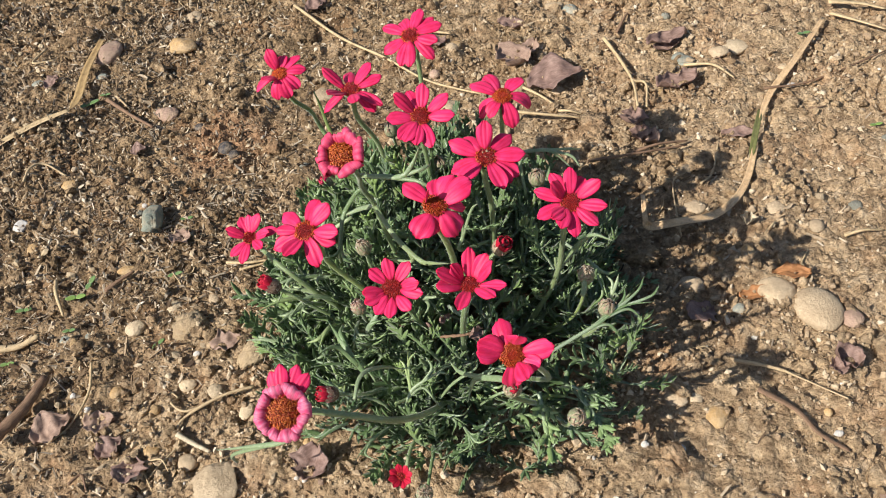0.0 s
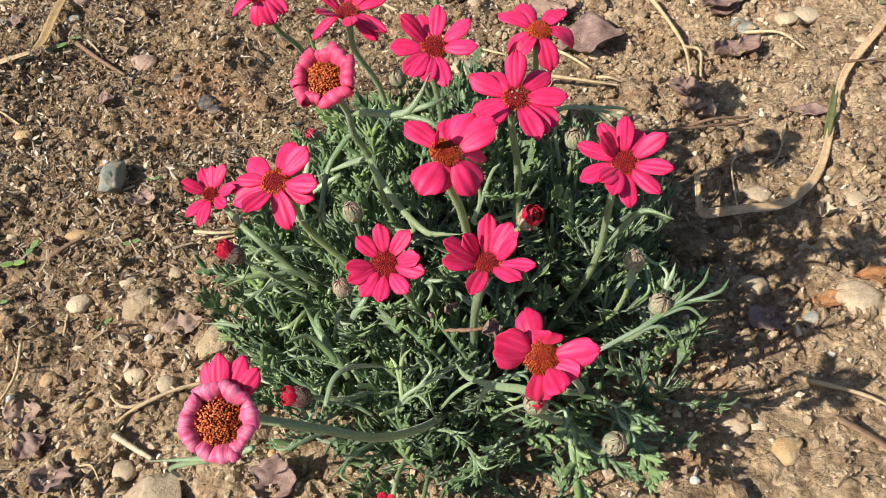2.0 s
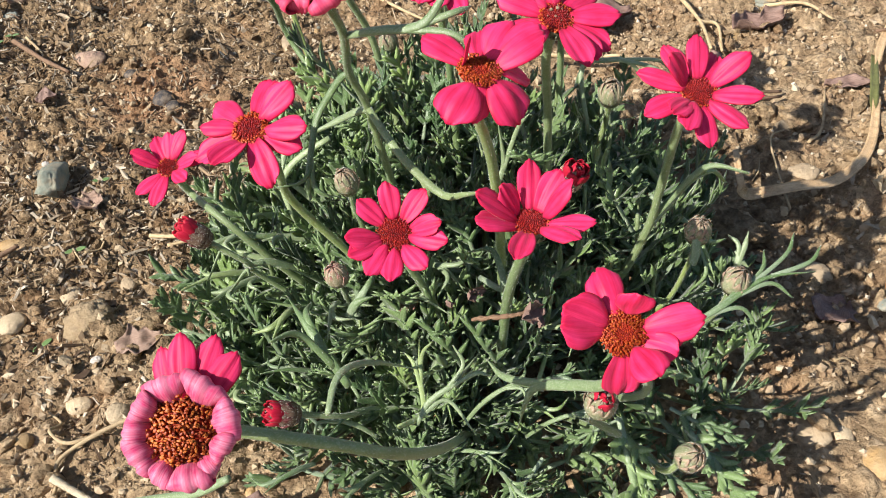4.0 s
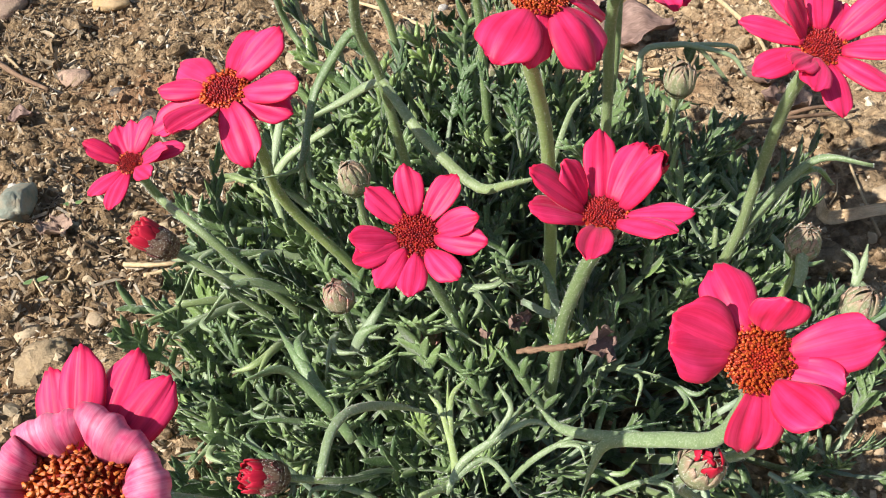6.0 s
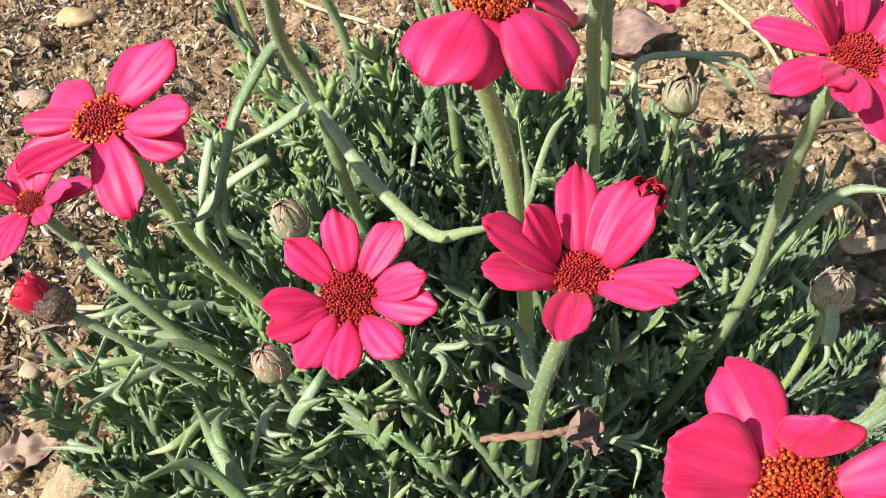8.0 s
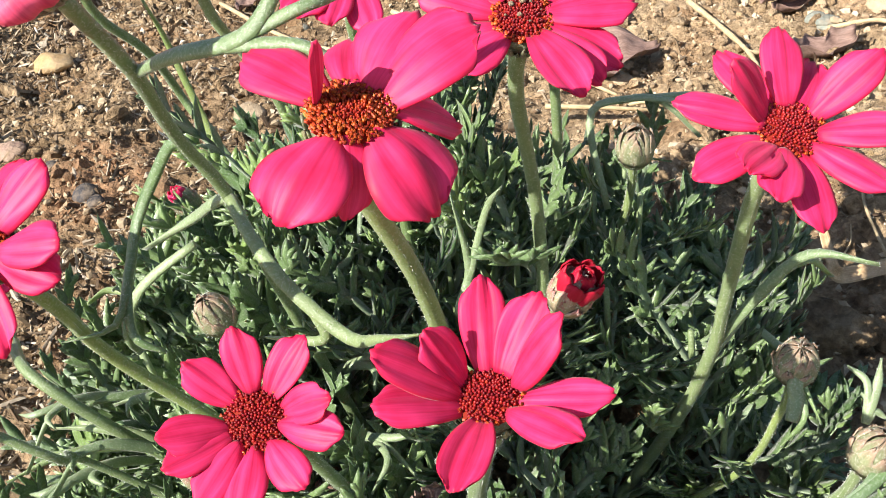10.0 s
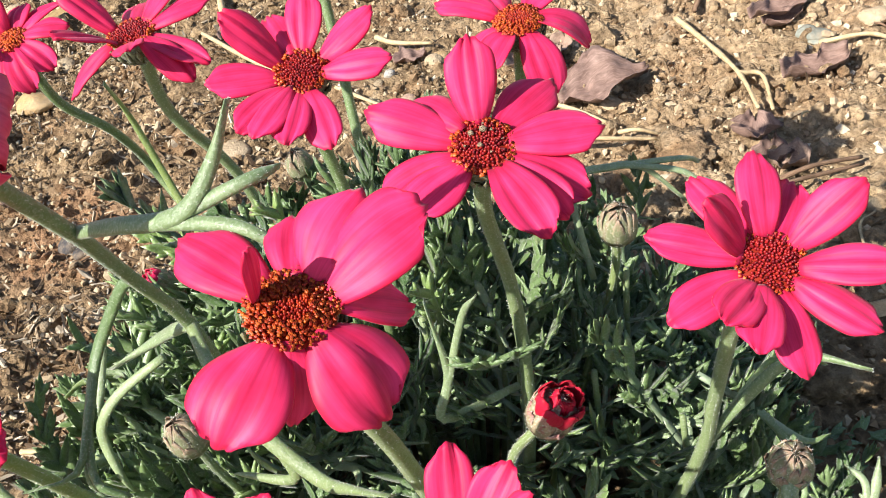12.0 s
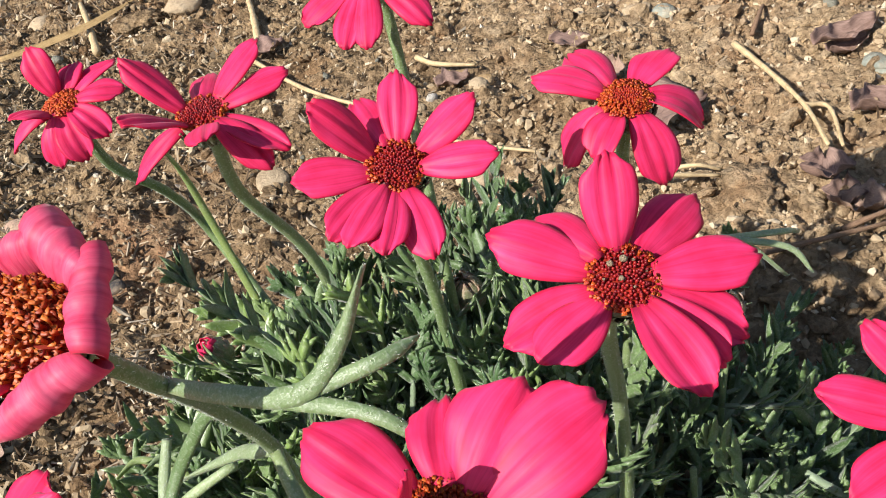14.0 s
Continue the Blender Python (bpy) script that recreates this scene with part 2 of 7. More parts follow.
def scale_material(name, mid, margin, tip):
    """Bud scales: fresh along the middle, papery and pale at the margins, dry at the tip, with pale hairs."""
    m, nt, b = material(name, 0.6, 0.3)
    sx = nt.nodes.new("ShaderNodeSeparateXYZ")
    link(nt, coords(nt, "UV"), sx.inputs[0])
    streak = noise_tex(nt, coords(nt, "UV", (1.0, 9.0, 1.0)), 2.2, 4.0, 0.65)
    col = ramp(nt, sx.outputs[1], [(0.0, margin), (0.08, margin), (0.34, mid), (0.66, mid), (0.92, margin), (1.0, margin)])
    col = mix(nt, ramp(nt, sx.outputs[0], [(0.70, (0, 0, 0)), (0.95, (0.9, 0.9, 0.9))]), col, tip)
    col = mix(nt, 0.7, col, ramp(nt, streak, [(0.3, (0.62, 0.60, 0.58)), (0.65, (1.15, 1.15, 1.12))]), 'MULTIPLY')
    col = mix(nt, 0.8, col, ramp(nt, island(nt), [(0.0, (0.74, 0.72, 0.68)), (1.0, (1.15, 1.12, 1.1))]), 'MULTIPLY')
    hair = ramp(nt, noise_tex(nt, coords(nt), 1300.0, 3.0, 0.7), [(0.52, (0, 0, 0)), (0.66, (0.4, 0.4, 0.4))])
    col = mix(nt, hair, col, (0.60, 0.59, 0.50))
    link(nt, col, b.inputs["Base Color"])
    bump(nt, b, streak, 0.6, 0.0006)
    return m


def island_material(name, stops, rough=0.5, spec=0.35):
    m, nt, b = material(name, rough, spec)
    col = ramp(nt, island(nt), stops)
    n = noise_tex(nt, coords(nt), 2500.0, 2.0)
    link(nt, mix(nt, 0.5, col, ramp(nt, n, [(0.3, (0.6, 0.6, 0.6)), (0.7, (1.2, 1.2, 1.2))]), 'MULTIPLY'), b.inputs["Base Color"])
    return m


M_SOIL, M_CRUMB, M_CHIP = soil_material(), crumb_material(), chip_material()
M_TAN = stone_material("tan_stone", (0.40, 0.30, 0.19), (0.60, 0.48, 0.33))
M_BUFF = stone_material("buff_stone", (0.50, 0.39, 0.25), (0.64, 0.53, 0.37))
M_GREY = stone_material("grey_stone", (0.20, 0.22, 0.19), (0.36, 0.39, 0.34))
M_SLATE = stone_material("slate_stone", (0.20, 0.23, 0.185), (0.38, 0.41, 0.34))
M_ROSE = stone_material("rose_stone", (0.36, 0.23, 0.17), (0.52, 0.37, 0.29))
M_OCHRE = stone_material("ochre_stone", (0.46, 0.28, 0.11), (0.64, 0.46, 0.25))
M_WHITE = stone_material("white_stone", (0.60, 0.58, 0.54), (0.76, 0.75, 0.72))
M_DARKST = stone_material("dark_stone", (0.035, 0.033, 0.035), (0.11, 0.105, 0.11))
M_CLOD = stone_material("pale_soil_clod", (0.40, 0.295, 0.175), (0.56, 0.44, 0.275), 220.0, 0.95)
M_STRAW = fibre_material("dry_straw", (0.40, 0.28, 0.145), (0.68, 0.53, 0.32), 0.55)
M_TWIG = fibre_material("brown_twig", (0.13, 0.075, 0.045), (0.30, 0.19, 0.12), 0.8)
M_ROOT = fibre_material("pale_root", (0.36, 0.26, 0.14), (0.56, 0.43, 0.27), 0.8)
M_DEAD = fibre_material("dead_leaf", (0.150, 0.092, 0.075), (0.30, 0.200, 0.165), 0.62, 0.3)
M_DEADTAN = fibre_material("tan_dead_leaf", (0.24, 0.155, 0.115), (0.37, 0.26, 0.20), 0.65, 0.3)
M_BLADE = fibre_material("withered_blade", (0.46, 0.26, 0.11), (0.76, 0.58, 0.36), 0.5, 0.35)
M_BLADEB = fibre_material("brown_blade", (0.26, 0.16, 0.065), (0.46, 0.33, 0.16), 0.55, 0.3)
M_BLADEG = fibre_material("half_green_blade", (0.10, 0.11, 0.03), (0.22, 0.22, 0.08), 0.5, 0.35)
M_SHELL = fibre_material("bleached_husk", (0.42, 0.34, 0.22), (0.62, 0.53, 0.39), 0.6)
M_RUST = fibre_material("rust_leaf", (0.24, 0.10, 0.04), (0.43, 0.21, 0.085), 0.65)
M_PETAL = petal_material("pink_petal", (0.60, 0.008, 0.058), (0.90, 0.050, 0.200), veins=0.30)
M_PETALRED = petal_material("red_petal", (0.36, 0.004, 0.020), (0.62, 0.018, 0.062))
M_PETALOLD = petal_material("fading_petal", (0.58, 0.014, 0.075), (0.82, 0.085, 0.200), (0.84, 0.34, 0.46), 0.24, 0.45)
M_PETALPALE = petal_material("pale_old_petal", (0.54, 0.020, 0.105), (0.78, 0.10, 0.25), (0.86, 0.46, 0.56), 0.52, 0.55)
M_FLORET = island_material("dark_florets", [(0.0, (0.11, 0.004, 0.008)), (0.5, (0.24, 0.009, 0.013)), (0.9, (0.34, 0.017, 0.016)), (1.0, (0.40, 0.034, 0.016))], 0.38, 0.38)
M_FLORETOPEN = island_material("open_florets", [(0.0, (0.29, 0.020, 0.008)), (0.5, (0.44, 0.055, 0.010)), (1.0, (0.56, 0.12, 0.016))], 0.45, 0.35)
M_FLORETMID = island_material("ripening_florets", [(0.0, (0.22, 0.010, 0.008)), (0.6, (0.36, 0.026, 0.011)), (1.0, (0.46, 0.070, 0.014))], 0.42, 0.35)
M_FLORETOLD = island_material("old_florets", [(0.0, (0.26, 0.028, 0.008)), (0.5, (0.42, 0.080, 0.012)), (1.0, (0.56, 0.160, 0.024))], 0.5, 0.35)
M_BED = island_material("floret_bed", [(0.0, (0.19, 0.012, 0.006)), (1.0, (0.26, 0.022, 0.008))], 0.7, 0.15)
M_LEAF = leaf_material("silver_green_leaf", (0.055, 0.122, 0.037), (0.195, 0.290, 0.105), per_object, 0.26, 0.33, 0.65)
M_FOLIAGE = leaf_material("silver_green_foliage", (0.054, 0.114, 0.036), (0.178, 0.270, 0.094), leaf_tone, 0.26, 0.33, 0.65)
M_STEM = leaf_material("hairy_stem", (0.140, 0.215, 0.072), (0.230, 0.300, 0.125), per_object, 0.30, 0.42)
M_BIGLEAF = leaf_material("stalk_leaf", (0.165, 0.240, 0.102), (0.295, 0.375, 0.20), per_object, 0.32, 0.34)
M_ARCHLEAF = leaf_material("green_stem_leaf", (0.098, 0.170, 0.058), (0.155, 0.240, 0.095), per_object, 0.25, 0.33)
M_BUD = scale_material("bud_scales", (0.25, 0.275, 0.150), (0.38, 0.315, 0.215), (0.40, 0.265, 0.20))
M_BUDROSE = scale_material("rosy_bud_scales", (0.32, 0.28, 0.17), (0.42, 0.31, 0.23), (0.45, 0.20, 0.18))
M_BUDDARK = scale_material("dark_bud_scales", (0.15, 0.095, 0.065), (0.080, 0.026, 0.026), (0.16, 0.030, 0.036))
M_CUP = leaf_material("flower_cup", (0.12, 0.12, 0.06), (0.20, 0.19, 0.10), island, 0.4, 0.6)
M_HAIR = material("white_hairs", 0.5, 0.4)[0]
M_HAIR.node_tree.nodes["Principled BSDF"].inputs["Base Color"].default_value = (0.66, 0.68, 0.60, 1)
M_GREEN = leaf_material("seedling_green", (0.12, 0.22, 0.06), (0.20, 0.30, 0.10), per_object, 0.0)


# ---- mesh tools ----
def link_mesh(name, V, F, mat, uv=None, smooth=True):
    me = bpy.data.meshes.new(name)
    me.from_pydata([tuple(v) for v in V], [], F)
    if smooth:
        me.polygons.foreach_set("use_smooth", [True] * len(me.polygons))
    for m in (mat if isinstance(mat, (list, tuple)) else [mat]):
        me.materials.append(m)
    if uv is not None:
        lay = me.uv_layers.new(name="UVMap")
        idx = np.empty(len(me.loops), dtype=np.int32)
        me.loops.foreach_get("vertex_index", idx)
        lay.data.foreach_set("uv", np.asarray(uv, dtype=np.float32)[idx].ravel())
    me.update()
    return me


PLACED = {}


def place(ob, m, parent=None):
    """Stands ob at the world pose m, under parent if there is one."""
    PLACED[ob.name] = m.copy()
    if parent is not None:
        ob.parent = parent
        ob.matrix_basis = PLACED[parent.name].inverted() @ m
    else:
        ob.matrix_basis = m
    return ob


def part(name, mesh, parent, m, label=""):
    return tagged(place(new(name, mesh), m, parent), label)


def thing(name, mesh, m, label, category, group="", kind=""):
    return tagged(place(new(name, mesh), m), label, category, group, kind)


def hash01(ix, iy, seed):
    h = (ix.astype(np.int64) * 374761393 + iy.astype(np.int64) * 668265263 + seed * 974634777) & 0xFFFFFFFF
    h = ((h ^ (h >> 13)) * 1274126177) & 0xFFFFFFFF
    return ((h ^ (h >> 16)) & 0xFFFFFF) / float(0xFFFFFF)


def vnoise(x, y, seed):
    ix, iy = np.floor(x), np.floor(y)
    fx, fy = x - ix, y - iy
    fx, fy = fx * fx * (3 - 2 * fx), fy * fy * (3 - 2 * fy)
    a, b = hash01(ix, iy, seed), hash01(ix + 1, iy, seed)
    c, d = hash01(ix, iy + 1, seed), hash01(ix + 1, iy + 1, seed)
    return (a * (1 - fx) + b * fx) * (1 - fy) + (c * (1 - fx) + d * fx) * fy - 0.5


def ground_z(x, y):
    x, y = np.asarray(x, dtype=float), np.asarray(y, dtype=float)
    z = 0.014 * vnoise(x * 5 + 3, y * 5, 1) + 0.011 * vnoise(x * 14, y * 14, 2) + 0.010 * vnoise(x * 33, y * 33, 3)
    lump = np.abs(vnoise(x * 62, y * 62, 4))
    z = z + 0.009 * lump + 0.0072 * vnoise(x * 120, y * 120, 5) + 0.0042 * np.abs(vnoise(x * 190, y * 190, 7)) + 0.0030 * vnoise(x * 330, y * 330, 6)
    out = np.maximum(np.maximum(np.abs(x + 0.17) - 0.70, np.abs(y - 0.83) - 0.58), 0.0)
    return z * np.clip(1 - out / 0.30, 0.0, 1.0) - 0.002


def gz(x, y):
    return float(ground_z(np.array([x]), np.array([y]))[0])


def smooth_path(pts, n):
    """n + 1 points along a smooth curve through pts."""
    P = [Vector(p) for p in pts]
    P = [P[0] * 2 - P[1]] + P + [P[-1] * 2 - P[-2]]
    out, segs = [], len(P) - 3
    for i in range(n + 1):
        s = i / n * segs
        k = min(int(s), segs - 1)
        t = s - k
        a, b, c, d = P[k:k + 4]
        out.append(0.5 * ((2 * b) + (c - a) * t + (2 * a - 5 * b + 4 * c - d) * t * t + (3 * b - a - 3 * c + d) * t ** 3))
    return out


def tube(pts, radii, sides=8, n=18, wobble=0.0, rnd=None, flat=1.0):
    """A closed round stalk through pts; radii: at start, middle and end."""
    C = smooth_path(pts, n)
    V, F, uv = [], [], []
    up = Vector((0.31, 0.17, 0.93))
    for i, c in enumerate(C):
        t = i / n
        d = (C[min(i + 1, n)] - C[max(i - 1, 0)]).normalized()
        sx = d.cross(up)
        if sx.length < 0.05:
            sx = d.cross(Vector((1, 0, 0)))
        sx.normalize()
        sy = sx.cross(d)
        r = radii[0] * (1 - t) * (1 - 2 * t) + radii[1] * 4 * t * (1 - t) + radii[2] * t * (2 * t - 1)
        if rnd and wobble:
            r *= 1 + rnd.uniform(-wobble, wobble)
        for k in range(sides):
            a = 2 * math.pi * k / sides
            V.append(c + sx * (math.cos(a) * r) + sy * (math.sin(a) * r * flat))
            uv.append((t, k / sides))
    for i in range(n):
        for k in range(sides):
            k2 = (k + 1) % sides
            F.append((i * sides + k, i * sides + k2, (i + 1) * sides + k2, (i + 1) * sides + k))
    F.append(tuple(range(sides - 1, -1, -1)))
    F.append(tuple(n * sides + k for k in range(sides)))
    return V, F, uv


def ribbon(pts, widths, normals, thick=0.0004, n=24, fold=0.0, across=4):
    """A thin closed blade along pts. widths: a function of 0..1; normals: the blade's upward side at each of pts; fold lifts its edges."""
    C, N = smooth_path(pts, n), smooth_path(normals, n)
    V, uv = [], []
    for s in (0.5, -0.5):
        for i, c in enumerate(C):
            t = i / n
            d = (C[min(i + 1, n)] - C[max(i - 1, 0)]).normalized()
            nn = (N[i] - d * N[i].dot(d)).normalized()
            sx = d.cross(nn)
            w = widths(t)
            for k in range(across + 1):
                v = k / across * 2 - 1
                V.append(c + sx * (v * w / 2) + nn * (fold * w * v * v + s * thick * (1 - 0.6 * v * v)))
                uv.append((t, k / across))
    return V, shell_faces(n, across), uv


def shell_faces(n, across):
    """The faces of a closed shell of two layers, each of (n + 1) rows of (across + 1)."""
    F, row, base = [], across + 1, (n + 1) * (across + 1)
    for i in range(n):
        for k in range(across):
            a = i * row + k
            F.append((a, a + 1, a + row + 1, a + row))
            F.append((base + a, base + a + row, base + a + row + 1, base + a + 1))
        for k, flip in ((0, False), (across, True)):
            a = i * row + k
            q = (a, a + row, base + a + row, base + a)
            F.append(q[::-1] if flip else q)
    for i, flip in ((0, True), (n, False)):
        for k in range(across):
            a = i * row + k
            q = (a, a + 1, base + a + 1, base + a)
            F.append(q if not flip else q[::-1])
    return F


ICO_V = []
_p = (1 + 5 ** 0.5) / 2
for _s in (-1, 1):
    for _q in (-1, 1):
        ICO_V += [(0, _s, _q * _p), (_s, _q * _p, 0), (_q * _p, 0, _s)]
ICO_V = np.array(ICO_V) / np.linalg.norm(ICO_V[0])


def hull_faces(P):
    """Triangles of the small convex body P, outward."""
    bm = bmesh.new()
    for p in P:
        bm.verts.new(p)
    bmesh.ops.convex_hull(bm, input=bm.verts)
    bm.verts.index_update()
    out = [tuple(v.index for v in f.verts) for f in bm.faces]
    bm.free()
    return out


ICO_F = hull_faces(ICO_V)


def stone_mesh(name, mat, size, seed, lumps=0.12, angular=0.0, level=3, rough=0.0):
    """A stone of the half-sizes size. lumps: unevenness; angular: how far flat facets cut it."""
    bm = bmesh.new()
    bmesh.ops.create_icosphere(bm, subdivisions=level, radius=1.0)
    r = random.Random(seed)
    off = Vector((r.uniform(-50, 50), r.uniform(-50, 50), r.uniform(-50, 50)))
    cuts = [(Vector((r.gauss(0, 1), r.gauss(0, 1), r.gauss(0, 1))).normalized(), r.uniform(0.55, 0.85)) for _ in range(9)]
    for v in bm.verts:
        p = v.co.copy()
        k = 1 + lumps * (noise.noise(p * 1.3 + off) + 0.6 * noise.noise(p * 3.1 + off) + 0.4 * noise.noise(p * 7 + off))
        k += rough * (noise.noise(p * 6 + off) + 0.7 * noise.noise(p * 13 + off) + 0.5 * noise.noise(p * 27 + off))
        p *= k
        if angular:
            for nrm, d in cuts:
                h = p.dot(nrm) - d
                if h > 0:
                    p -= nrm * h * angular
        v.co = Vector((p.x * size[0], p.y * size[1], p.z * size[2]))
    me = bpy.data.meshes.new(name)
    bm.to_mesh(me)
    bm.free()
    me.polygons.foreach_set("use_smooth", [True] * len(me.polygons))
    me.materials.append(mat)
    return me


# ---- the ground ----
def spaced(lo, hi, step, far):
    mid = list(np.arange(lo, hi + step / 2, step))
    out, d, p = [], step, hi
    while p < far:
        d *= 1.35
        p += d
        out.append(p)
    back, d, p = [], step, lo
    while p > -far:
        d *= 1.35
        p -= d
        back.append(p)
    return np.array(back[::-1] + mid + out)


def build_ground():
    xs, ys = spaced(-0.84, 0.50, 0.0029, 60.0), spaced(0.27, 1.40, 0.0029, 60.0)
    X, Y = np.meshgrid(xs, ys)
    Z = ground_z(X, Y)
    nx, ny = len(xs), len(ys)
    V = np.stack([X.ravel(), Y.ravel(), Z.ravel()], 1)
    i = np.arange(nx * ny).reshape(ny, nx)
    F = np.stack([i[:-1, :-1].ravel(), i[:-1, 1:].ravel(), i[1:, 1:].ravel(), i[1:, :-1].ravel()], 1)
    me = bpy.data.meshes.new("ground")
    me.vertices.add(len(V))
    me.vertices.foreach_set("co", V.ravel())
    me.loops.add(F.size)
    me.loops.foreach_set("vertex_index", F.ravel().astype(np.int32))
    me.polygons.add(len(F))
    me.polygons.foreach_set("loop_start", np.arange(0, F.size, 4, dtype=np.int32))
    me.polygons.foreach_set("use_smooth", [True] * len(F))
    me.update(calc_edges=True)
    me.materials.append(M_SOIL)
    thing("ground", me, Matrix(), "bare brown garden soil, mulched and crumbly, sandy and pale to one side", "ground", kind="structure")


def scatter(name, n, seed, base_v, base_f, sizes, shape, mat, label, category, area, dens=None, sink=0.25, flatness=0.0, jitter=0.22):
    """Many loose bits, too many to count, as one mesh. shape: ranges of the three half-sizes against the size."""
    g = np.random.RandomState(seed)
    n = int(n * (area[1] - area[0]) * (area[3] - area[2]) / 1.568)
    x, y = g.uniform(area[0], area[1], n), g.uniform(area[2], area[3], n)
    if dens is not None:
        keep = g.uniform(0, 1, n) < dens(x, y)
        x, y = x[keep], y[keep]
    hidden = ((x + 0.075) / 0.13) ** 2 + ((y - 0.52) / 0.14) ** 2 < 1
    out = np.maximum(np.maximum(-0.49 - 0.38 * (y - 0.36) - x, x - 0.29 - 0.27 * (y - 0.34)), np.maximum(0.28 - y, y - 1.42))
    seen = g.uniform(0, 1, len(x)) < np.exp(-np.clip(out, 0, None) / 0.07)
    keep = seen & (~hidden | (g.uniform(0, 1, len(x)) < 0.3))
    x, y = x[keep], y[keep]
    n = len(x)
    s = sizes[0] * (sizes[1] / sizes[0]) ** (g.uniform(0, 1, n) ** 2.2)
    sh = np.stack([g.uniform(a, b, n) for a, b in shape], 1) * s[:, None]
    az = g.uniform(0, 2 * math.pi, n)
    tx, ty = g.normal(0, 0.35 + flatness, n), g.normal(0, 0.35 + flatness, n)
    P = base_v[None] * sh[:, None, :] * (1 + g.uniform(-jitter, jitter, (n, len(base_v), 3)))
    c, sn = np.cos(tx)[:, None], np.sin(tx)[:, None]
    P = np.stack([P[..., 0], P[..., 1] * c - P[..., 2] * sn, P[..., 1] * sn + P[..., 2] * c], -1)
    c, sn = np.cos(ty)[:, None], np.sin(ty)[:, None]
    P = np.stack([P[..., 0] * c + P[..., 2] * sn, P[..., 1], -P[..., 0] * sn + P[..., 2] * c], -1)
    c, sn = np.cos(az)[:, None], np.sin(az)[:, None]
    P = np.stack([P[..., 0] * c - P[..., 1] * sn, P[..., 0] * sn + P[..., 1] * c, P[..., 2]], -1)
    z = ground_z(x, y) + sh[:, 2] * (1 - 2 * sink)
    P += np.stack([x, y, z], 1)[:, None, :]
    bf = np.array(base_f)
    F = (bf[None] + (np.arange(n) * len(base_v))[:, None, None]).reshape(-1, bf.shape[1])
    me = bpy.data.meshes.new(name)
    me.from_pydata(P.reshape(-1, 3).tolist(), [], F.tolist())
    me.materials.append(mat)
    return thing(name, me, Matrix(), label, category, kind="stuff")


AREA = (-1.0, 0.72, 0.10, 1.64)


def mulch(x, y):
    return (1 - 0.75 * np.clip((0.56 - y) / 0.14, 0, 1) * np.clip((x + 0.50) / 0.15, 0, 1)) * np.clip((0.02 - x) / 0.22 + 1.2 * vnoise(x * 9, y * 9, 21), 0.10, 1.0) * np.where((y > 0.72) & (x > -0.42), 0.35, 1.0) * np.clip(0.75 + 1.6 * vnoise(x * 13, y * 13, 44), 0.15, 1.0)


OCT_V = np.array([(1, 0, 0), (-1, 0, 0), (0, 1, 0), (0, -1, 0), (0, 0, 1), (0, 0, -1)], dtype=float)
OCT_F = [(0, 2, 4), (2, 1, 4), (1, 3, 4), (3, 0, 4), (2, 0, 5), (1, 2, 5), (3, 1, 5), (0, 3, 5)]


def clumps(x, y):
    return np.clip(0.55 + 1.6 * vnoise(x * 17, y * 17, 31), 0.08, 1.0)


PRISM_V = np.array([(-1, -1, -0.6), (-0.8, 1, -0.6), (-0.9, 0, 1), (1, -0.8, -0.6), (0.9, 1, -0.5), (1, 0.1, 0.9)], dtype=float)
PRISM_F = [(0, 2, 1), (3, 4, 5), (0, 1, 4), (0, 4, 3), (1, 2, 5), (1, 5, 4), (2, 0, 3), (2, 3, 5)]


CURL_V = np.array([(-1, -0.5, 0.2), (-1, 0.6, 0.3), (-0.95, 0, 0.9), (-0.3, -1, -0.8), (-0.3, 0.9, -0.7), (-0.3, 0.1, 0.2), (0.4, -0.9, -0.7), (0.35, 1, -0.8), (0.4, -0.1, 0.3), (1, -0.3, 0.5), (1, 0.5, 0.4), (0.9, 0.1, 1.2)], dtype=float)
CURL_F = [(0, 2, 1), (9, 10, 11)] + [q for i in (0, 3, 6) for q in ((i, i + 1, i + 4), (i, i + 4, i + 3), (i + 1, i + 2, i + 5), (i + 1, i + 5, i + 4), (i + 2, i, i + 3), (i + 2, i + 3, i + 5))]


def clod_shape():
    bm = bmesh.new()
    bmesh.ops.create_icosphere(bm, subdivisions=2, radius=1.0)
    V = np.array([v.co * (1 + 0.35 * noise.noise(v.co * 2.1) + 0.20 * noise.noise(v.co * 5.0)) for v in bm.verts])
    F = [tuple(v.index for v in f.verts) for f in bm.faces]
    bm.free()
    return V, F


CLOD_V, CLOD_F = clod_shape()


